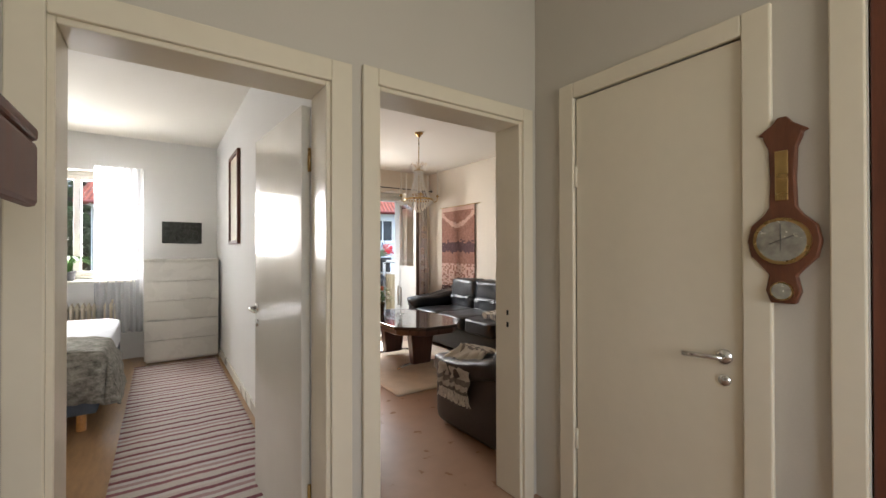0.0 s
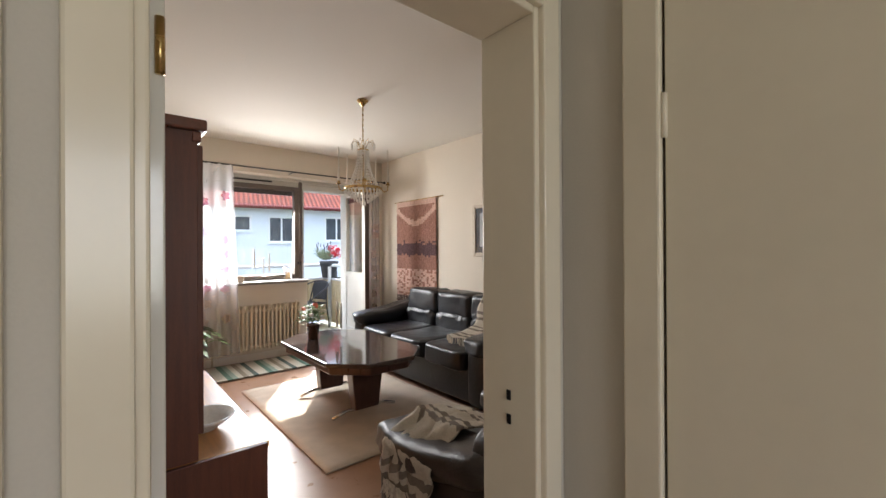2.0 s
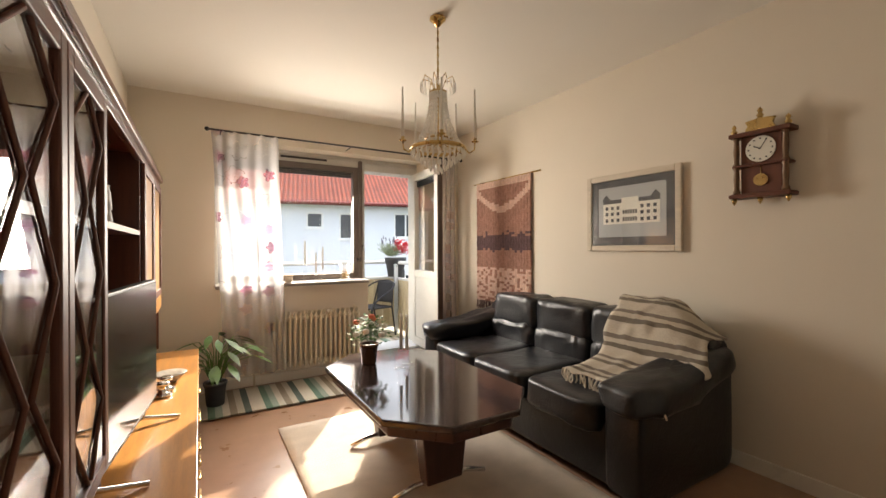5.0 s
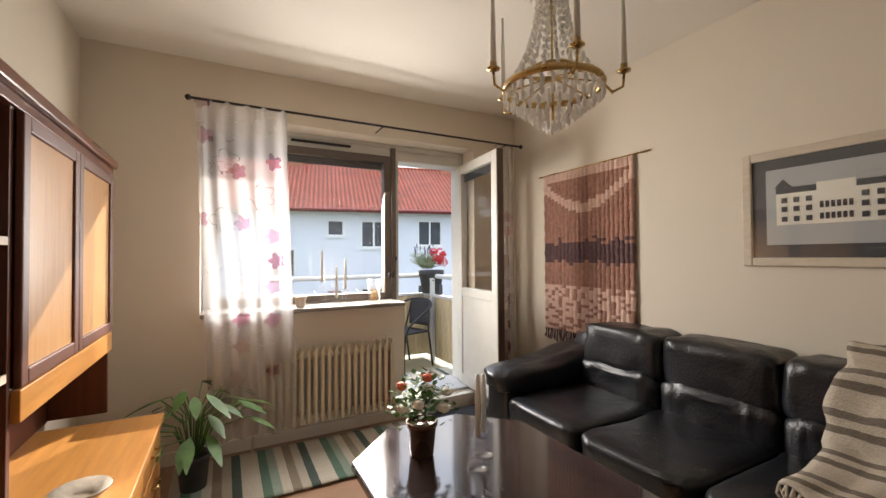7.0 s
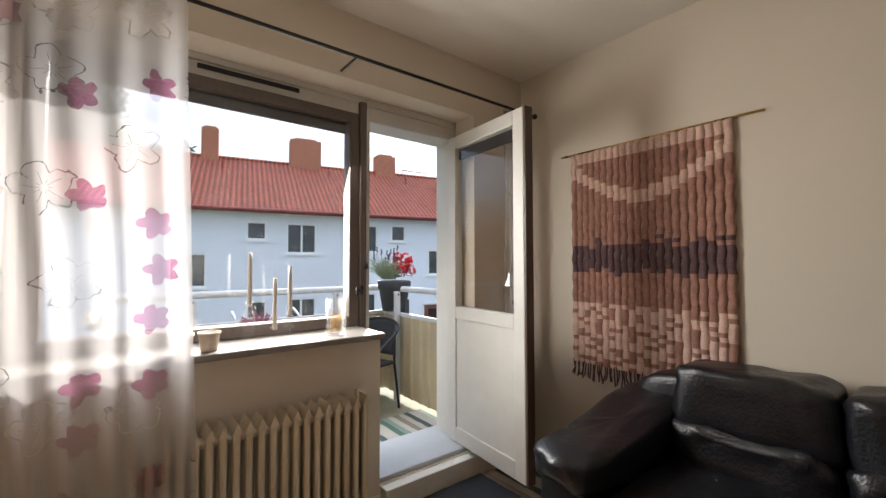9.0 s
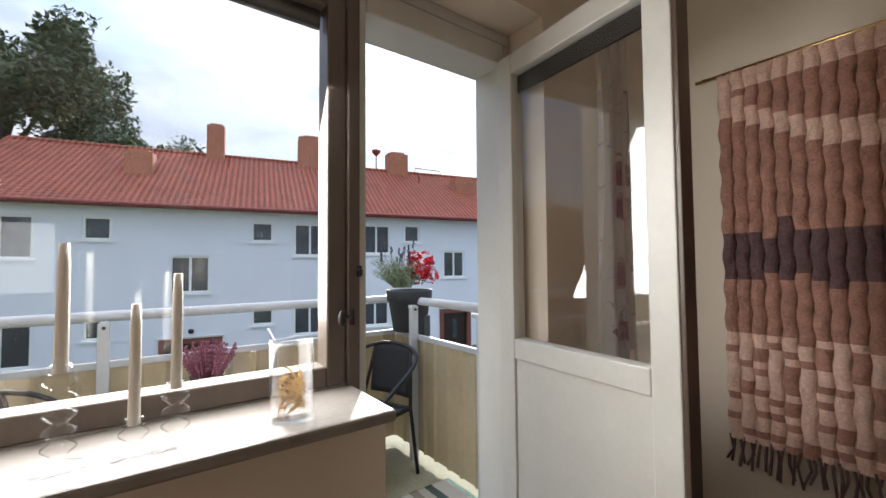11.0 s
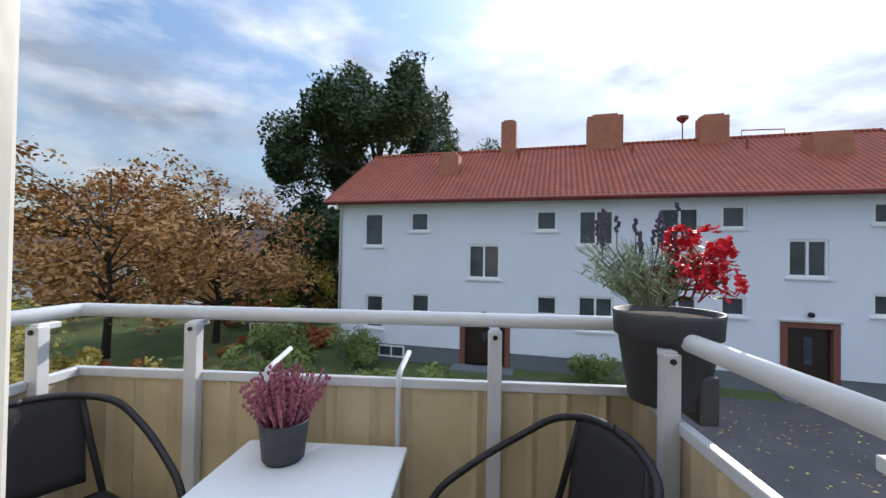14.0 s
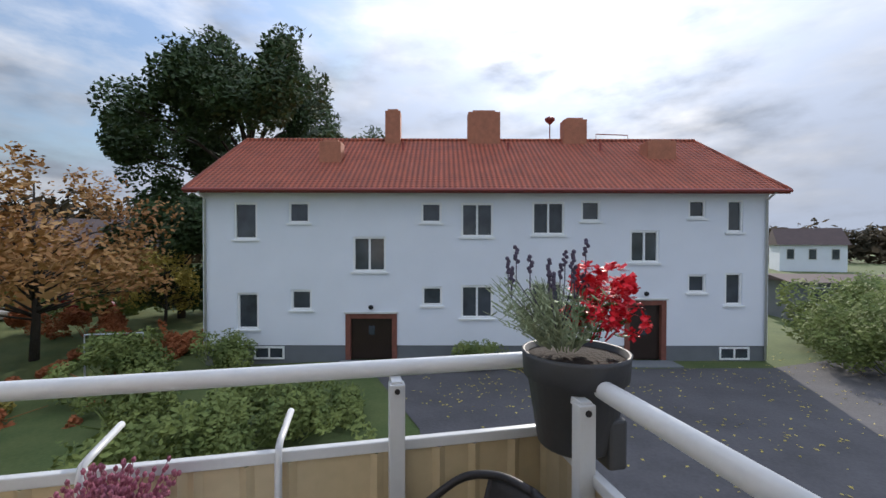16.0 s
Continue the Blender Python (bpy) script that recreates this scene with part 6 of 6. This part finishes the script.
for s in (0, 1):
    a = [(-OV, -OV), (-OV, DEP + OV), (ru0, ry)] if s == 0 else [(UL + OV, DEP + OV), (UL + OV, -OV), (ru1, ry)]
    gx = (0.15, UL - .15)[s]; bg_ = bmesh.new(); tri_ = [(gx, .02, ZE - .01), (gx, DEP - .02, ZE - .01), (gx, ry, RIDZ - .12)]; bg_.faces.new([bg_.verts.new(p) for p in tri_]); gg = bmesh.ops.extrude_face_region(bg_, geom=bg_.faces[:]); bmesh.ops.translate(bg_, verts=[v for v in gg['geom'] if isinstance(v, bmesh.types.BMVert)], vec=((.1, -.1)[s], 0, 0)); obj('gable', bg_, RENDERW, house)
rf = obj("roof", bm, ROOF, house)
# The tile wave also multiplies the colour, painting shade into the grooves.
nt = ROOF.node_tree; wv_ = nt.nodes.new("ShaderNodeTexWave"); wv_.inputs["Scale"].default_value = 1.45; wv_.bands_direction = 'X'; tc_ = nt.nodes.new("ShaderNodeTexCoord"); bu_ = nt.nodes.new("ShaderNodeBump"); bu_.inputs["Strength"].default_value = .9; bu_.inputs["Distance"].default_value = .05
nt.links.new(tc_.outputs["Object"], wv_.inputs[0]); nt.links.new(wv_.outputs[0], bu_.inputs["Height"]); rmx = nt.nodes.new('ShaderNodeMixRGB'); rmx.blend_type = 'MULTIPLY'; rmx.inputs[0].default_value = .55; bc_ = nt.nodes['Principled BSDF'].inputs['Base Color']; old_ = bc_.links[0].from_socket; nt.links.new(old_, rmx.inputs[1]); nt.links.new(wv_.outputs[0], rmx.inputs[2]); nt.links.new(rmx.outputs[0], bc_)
nt.links.new(bu_.outputs[0], nt.nodes["Principled BSDF"].inputs["Normal"])
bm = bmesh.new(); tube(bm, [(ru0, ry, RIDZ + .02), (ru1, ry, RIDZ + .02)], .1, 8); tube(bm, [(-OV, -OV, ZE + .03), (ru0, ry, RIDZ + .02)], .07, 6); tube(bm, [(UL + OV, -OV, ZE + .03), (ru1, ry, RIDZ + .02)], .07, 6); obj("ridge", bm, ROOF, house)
bm = bmesh.new(); abox(bm, -OV, UL + OV, -OV - .02, -OV + .02, ZE - .14, ZE + .01); tube(bm, [(-OV, -OV - .08, ZE - .03), (UL + OV, -OV - .08, ZE - .03)], .07, 8); obj("gutter", bm, FASCIA, house)
bm = bmesh.new(); abox(bm, -OV + .02, UL + OV - .02, -OV + .02, DEP + OV - .02, ZE - .06, ZE - .012); obj("soffit", bm, FRAMEP, house)
for u in (.12, UL - .12):
    bm = bmesh.new(); tube(bm, [(u, -OV - .05, ZE - .08), (u, -.06, ZE - .35), (u, -.06, GZ + .1)], .045, 8); obj("downpipe", bm, FRAMEP, house, smooth=True)
for u, y, w, d, z0, z1 in ((4.5, 1.9, .95, .7, 4.9, 6.0), (7.0, 4.1, .75, .6, 6.2, 8.05), (11.54, 4.1, 1.6, .8, 6.2, 8.0), (16.07, 4.1, 1.15, .7, 6.2, 7.65), (19.4, 2.3, 1.3, .8, 5.1, 6.15)):
    chm = box("chimney", u - w / 2, u + w / 2, y, y + d, z0 - .4, z1, CHIMB, house, 0.02); box("cap", u - w * .35, u + w * .35, y + .1, y + d - .1, z1, z1 + .1, CHIMB, chm); box("flashing", u - w / 2 - .12, u + w / 2 + .12, y - .1, y - .01, z0 - .5, z0 - .02, FASCIA, chm)
bm = bmesh.new(); tube(bm, [(14.9, 4.5, 6.5), (14.9, 4.5, 7.5)], .03, 6); lathe(bm, [(.05, 7.5), (.25, 7.7), (.25, 7.8), (.05, 7.9)], 12, (14.9, 4.5, 0)); obj("vent_cowl", bm, FASCIA, house)
bm = bmesh.new(); tube(bm, [(17.2, 4.4, 6.5), (17.2, 4.4, 7.0), (18.8, 4.4, 6.95), (18.8, 4.4, 6.5)], .025, 6)
obj("roof_rail", bm, FASCIA, house)
for u in (7.6, 12.6, 17.0):
    bm = bmesh.new(); tube(bm, [(u, 3.3, 5.5), (u, 3.3, 6.3)], .06, 8); obj("vent_pipe", bm, FASCIA, house)


def crown(bm, blobs, n, size, rnd_, mi=0):
    """Many small leaves scattered through uneven clumps."""
    for _ in range(n):
        c, r = rnd_.choice(blobs); d = Vector((rnd_.gauss(0, 1), rnd_.gauss(0, 1), rnd_.gauss(0, 1))).normalized(); p = Vector(c) + d * r * rnd_.uniform(.25, 1) ** .5
        if noise.noise(p * .55) < -.22:
            continue
        a = Vector((rnd_.gauss(0, 1), rnd_.gauss(0, 1), rnd_.gauss(0, .6))).normalized(); b = a.orthogonal().normalized(); s_ = size * rnd_.uniform(.6, 1.3)
        v = [bm.verts.new(p + a * s_), bm.verts.new(p + b * s_ * .5), bm.verts.new(p - a * s_), bm.verts.new(p - b * s_ * .5)]; bm.faces.new(v).material_index = mi


def tree(m, h, spread, n, leaf, lm, label, seed, trunk=.3, low=.25):
    t = thing("tree", m, label, "tree"); rnd_ = random.Random(seed); bm = bmesh.new()
    tube(bm, [(0, 0, -.5), (.1, .05, h * .25), (0, .1, h * .55), (.1, 0, h * .9)], trunk, 10, trunk * .15); blobs = []
    for k in range(32):
        a, z = rnd_.uniform(0, 6.28), rnd_.uniform(low, .92); r = spread * (1 - abs((z - .55) / .62) ** 2) * rnd_.uniform(.45, 1.0)
        tip = Vector((math.cos(a) * r, math.sin(a) * r, h * z)); tube(bm, [(0, 0, h * z * .7), tip * .5 + Vector((0, 0, h * z * .4)), tip], trunk * .28, 6, trunk * .05)
        for q in range(3):
            blobs.append((tip + Vector((rnd_.gauss(0, spread * .1), rnd_.gauss(0, spread * .1), rnd_.gauss(0, h * .03))), spread * rnd_.uniform(.14, .27)))
            tube(bm, [tip * .7 + Vector((0, 0, h * z * .27)), Vector(blobs[-1][0])], trunk * .1, 5, trunk * .02)
    obj("trunk", bm, BARK, t, smooth=True); bm = bmesh.new(); crown(bm, blobs, n, leaf, rnd_); obj("crown", bm, lm, t, kind="stuff")
    return t


tree(pose(-2.9, 37, GZ), 17.2, 7.2, 110000, .17, LEAFG, "tall dark green oak behind the house", 21, .5, .2)
tree(pose(-6.4, 35, GZ), 8.0, 3.4, 16000, .17, LEAFG, "dark green tree beside the house", 61, .25, .12)
tree(pose(-12.5, 24.5, GZ - .6), 9.2, 5.2, 11000, .13, LEAFO, "autumn tree with thin orange foliage", 22, .2, .3)
tree(pose(-9.2, 27.5, GZ - .6), 8.6, 4.4, 8000, .13, LEAFO, "autumn tree with orange and bare branches", 25, .2, .3)
tree(pose(-19, 33, GZ - .5), 8.5, 6, 9000, .16, LEAFO, "large orange autumn tree", 27, .25, .2)
tree(pose(-7.2, 12.5, GZ - .4), 3.6, 3.2, 4500, .09, LEAFY, "shrubby small tree with sparse yellow leaves", 23, .1, .25)
tree(pose(-11, 16, GZ - .5), 3.9, 3.2, 4500, .09, LEAFY, "shrubby small tree with yellow-green leaves", 29, .1, .25)
tree(pose(-6.5, 33, GZ), 4.2, 2.2, 3500, .1, LEAFY, "small bright yellow tree", 24, .1, .2)
tree(pose(30, 46, GZ), 10, 3.5, 3000, .14, LEAFO, "thin bare-topped tree behind the roof", 26, .2, .4)


def bush(x, y, z, w, d, h, n, leaf, m, label, seed):
    rnd_ = random.Random(seed); bm = bmesh.new(); bl = [(Vector((rnd_.uniform(-w, w) * .4, rnd_.uniform(-d, d) * .4, h * rnd_.uniform(.25, .75))), min(w, d, h) * rnd_.uniform(.25, .42)) for _ in range(24)]
    crown(bm, bl, n * 2, leaf * .75, rnd_)
    for b in bl[:14]:
        tube(bm, [(b[0].x * .2, b[0].y * .2, -.1), b[0]], .02, 5, .006)
    o = obj("bush", bm, m, kind=""); o.matrix_world = pose(x, y, z); return tagged(o, label, "bush", kind="stuff")


bush(2.6, 17.2, GZ, 4.5, 3.0, 1.3, 6000, .09, SHRUB, "low green shrub on the lawn", 31)
bush(-.5, 23.0, GZ, 1.8, 1.4, 1.4, 2200, .08, SHRUB, "green shrub at the house corner", 32)
bush(-3.6, 22.5, GZ - .2, 3, 4, 1.8, 4000, .1, SHRUB, "dense green shrubs beside the house", 33)
bush(8.2, 21.2, GZ, 2.2, 1.0, 1.0, 2400, .07, SHRUB, "low green bush at the house wall", 34)
bush(10.2, 20.6, GZ, 2.6, .9, .6, 2000, .06, LEAFY, "low yellowing plants at the house wall", 35)
bush(22.5, 17.5, GZ, 4.5, 4.5, 3.0, 9000, .1, SHRUB, "large grey-green willow bush by the yard", 36)
bush(26, 21, GZ, 7, 4, 3.2, 8000, .13, SHRUB, "tall green hedge bushes", 37)
bush(-7, 21, GZ - .6, 9, 5, .8, 6000, .1, LEAFR, "russet red ground cover shrubs", 38)
bush(-3.5, 27, GZ - .2, 3, 5, .9, 3500, .1, LEAFR, "russet low shrubs", 39)
bush(-10, 20, GZ - .6, 10, 4, 1.3, 5000, .1, LEAFY, "yellow-green shrubs on the slope", 40)
bush(-16, 37, GZ, 22, 2.2, 2.0, 7000, .16, SHRUB, "dark clipped hedge along the road", 41)
bush(-2.5, 13, GZ - .2, 6, 3, 1.4, 5000, .09, SHRUB, "green and yellow garden shrubs", 42)


bush(1.2, 15.4, GZ, 4.2, 3.0, 1.5, 5000, .09, SHRUB, "bright green garden shrub below the balcony", 71)
bush(-5.5, 16.5, GZ - .4, 5, 4, 1.9, 5000, .09, LEAFY, "yellow-green tall garden shrubs", 72)
bush(-5.2, 24.5, GZ - .5, 6, 6, .7, 7000, .1, LEAFR, "bed of russet autumn shrubs on the lawn", 73)
bush(-9, 31, GZ - .3, 9, 3, 1.5, 6000, .12, LEAFR, "russet and brown autumn hedge", 74)
bush(-2.2, 19.5, GZ - .2, 3, 3, 1.2, 4000, .08, SHRUB, "green shrubs along the garden path", 75)


def far_woods(name, pts_, h, n, seed, label):
    rnd_ = random.Random(seed); bm = bmesh.new(); bl = []
    for (x0, y0), (x1, y1) in zip(pts_, pts_[1:]):
        for k in range(40):
            q = rnd_.random(); r = rnd_.uniform(.35, .6) * h; bl.append((Vector((x0 + (x1 - x0) * q, y0 + (y1 - y0) * q + rnd_.gauss(0, 4), GZ + rnd_.uniform(.1, .75) * h)), r))
    crown(bm, bl, n, 1.0, rnd_); tagged(obj(name, bm, FAR), label, "woods", kind="stuff")


far_woods("far_woods", [(-120, 60), (-70, 95), (-25, 110), (20, 120)], 13, 22000, 51, "dark wooded ridge in the distance")
far_woods("far_woods", [(60, 110), (110, 100), (150, 70)], 9, 9000, 52, "low distant trees")


def simple_house(name, m, w, d, h, rh, mt, label):
    t = thing(name, m, label, "house"); box("wall", -w / 2, w / 2, -d / 2, d / 2, -.5, h, mt, t)
    bm = bmesh.new(); o_ = .4; v = [bm.verts.new(p) for p in ((-w / 2 - o_, -d / 2 - o_, h - .05), (w / 2 + o_, -d / 2 - o_, h - .05), (w / 2 + o_, d / 2 + o_, h - .05), (-w / 2 - o_, d / 2 + o_, h - .05), (-w / 2 - o_, 0, h + rh), (w / 2 + o_, 0, h + rh))]
    for q in ((0, 1, 5, 4), (2, 3, 4, 5), (0, 4, 3), (1, 2, 5), (3, 2, 1, 0)):
        bm.faces.new([v[i] for i in q])
    obj("roof", bm, mat(name + "_roof", (.09, .06, .055), .8, var=.2, scale=1), t)
    n_ = int(w / 2.4)
    for k in range(n_):
        x = -w / 2 + (k + .5) * w / n_; wi = box("window", x - .55, x + .55, -d / 2 - .05, -d / 2 + .02, h * .42, h * .85, FRAMEP, t); box("pane", x - .46, x + .46, -d / 2 - .07, -d / 2 - .051, h * .45, h * .82, WINGLASS, wi)
    return t


simple_house("villa", pose(-17, 47, GZ, 0, 0, 20), 13, 8, 4.2, 2.4, YELLOWH, "ochre yellow wooden villa behind the trees")
simple_house("cottage", pose(-34, 44, GZ, 0, 0, 35), 9, 7, 3, 2.5, RENDERW, "white cottage among trees")
simple_house("cottage", pose(84, 66, GZ, 0, 0, -40), 9, 8, 4.5, 3, RENDERW, "white gabled cottage in the distance")
simple_house("garage", pose(34, 27, GZ, 0, 0, -20), 8, 4, 2.4, .3, PLINTH, "low garage with flat pale roof")
for x, y, w, h in ((118, 150, 14, 22), (140, 150, 16, 26), (160, 158, 14, 20)):
    t = thing("tower_block", pose(x, y, GZ, 0, 0, -35), "distant grey concrete apartment tower", "apartment block", "distant towers")
    box("wall", -w / 2, w / 2, -6, 6, -1, h, FARBLD, t)
    bm = bmesh.new()
    for k in range(int(h / 2.8)):
        abox(bm, -w / 2 + .5, w / 2 - .5, -6.1, -5.98, 1 + k * 2.8, 2.3 + k * 2.8)
    obj("window_band", bm, WINGLASS, t)


def car(m, mt, label, van=False):
    t = thing("car", m, label, "car", "parked cars"); L_, hh = (4.9, 1.9) if van else (4.3, 1.42)
    side = [(-L_ / 2, .3), (-L_ / 2, .75), (-L_ / 2 + .15, .95), (-L_ * .22, 1.0), (-L_ * .08, hh), (L_ * .36, hh), (L_ * .47, 1.0 if not van else hh * .8), (L_ / 2, .8), (L_ / 2, .3)]
    bm = bmesh.new(); f_ = bm.faces.new([bm.verts.new((x, -.85, z)) for x, z in side]); g_ = bmesh.ops.extrude_face_region(bm, geom=[f_]); bmesh.ops.translate(bm, verts=[v for v in g_["geom"] if isinstance(v, bmesh.types.BMVert)], vec=(0, 1.7, 0)); obj("body", bm, mt, t, 0.08)
    for s in (-1, 1):
        box("window", -L_ * .06, L_ * .35, s * .853 - .004, s * .853 + .004, 1.0, hh - .1, WINGLASS, t)
    for x in (-L_ * .31, L_ * .31):
        for s in (-1, 1):
            bm = bmesh.new(); tube(bm, [(x, s * .68, .32), (x, s * .88, .32)], .32, 18); wh = obj("wheel", bm, RUBBER, t); bm = bmesh.new(); tube(bm, [(x, s * .881, .32), (x, s * .89, .32)], .2, 14); obj("rim", bm, CHROME, wh)


car(pose(-5.2, 42, GZ, 0, 0, 160), CARB, "black van parked on the road", True)
car(pose(-13, 38.5, GZ - .1, 0, 0, 165), CARR, "dark red car parked by the hedge")
car(pose(-18, 36, GZ - .2, 0, 0, 160), CARS, "silver car parked by the hedge")
car(pose(-23, 33.5, GZ - .3, 0, 0, 155), CARB, "dark car parked by the hedge")
gf = thing("goal_frame", pose(-4.2, 23.5, GZ - .1), "thin grey metal frame standing on the grass", "frame"); bm = bmesh.new(); tube(bm, [(-.9, 0, 0), (-.9, 0, 1.5), (.9, 0, 1.5), (.9, 0, 0)], .03, 6); obj("frame", bm, ALU, gf)
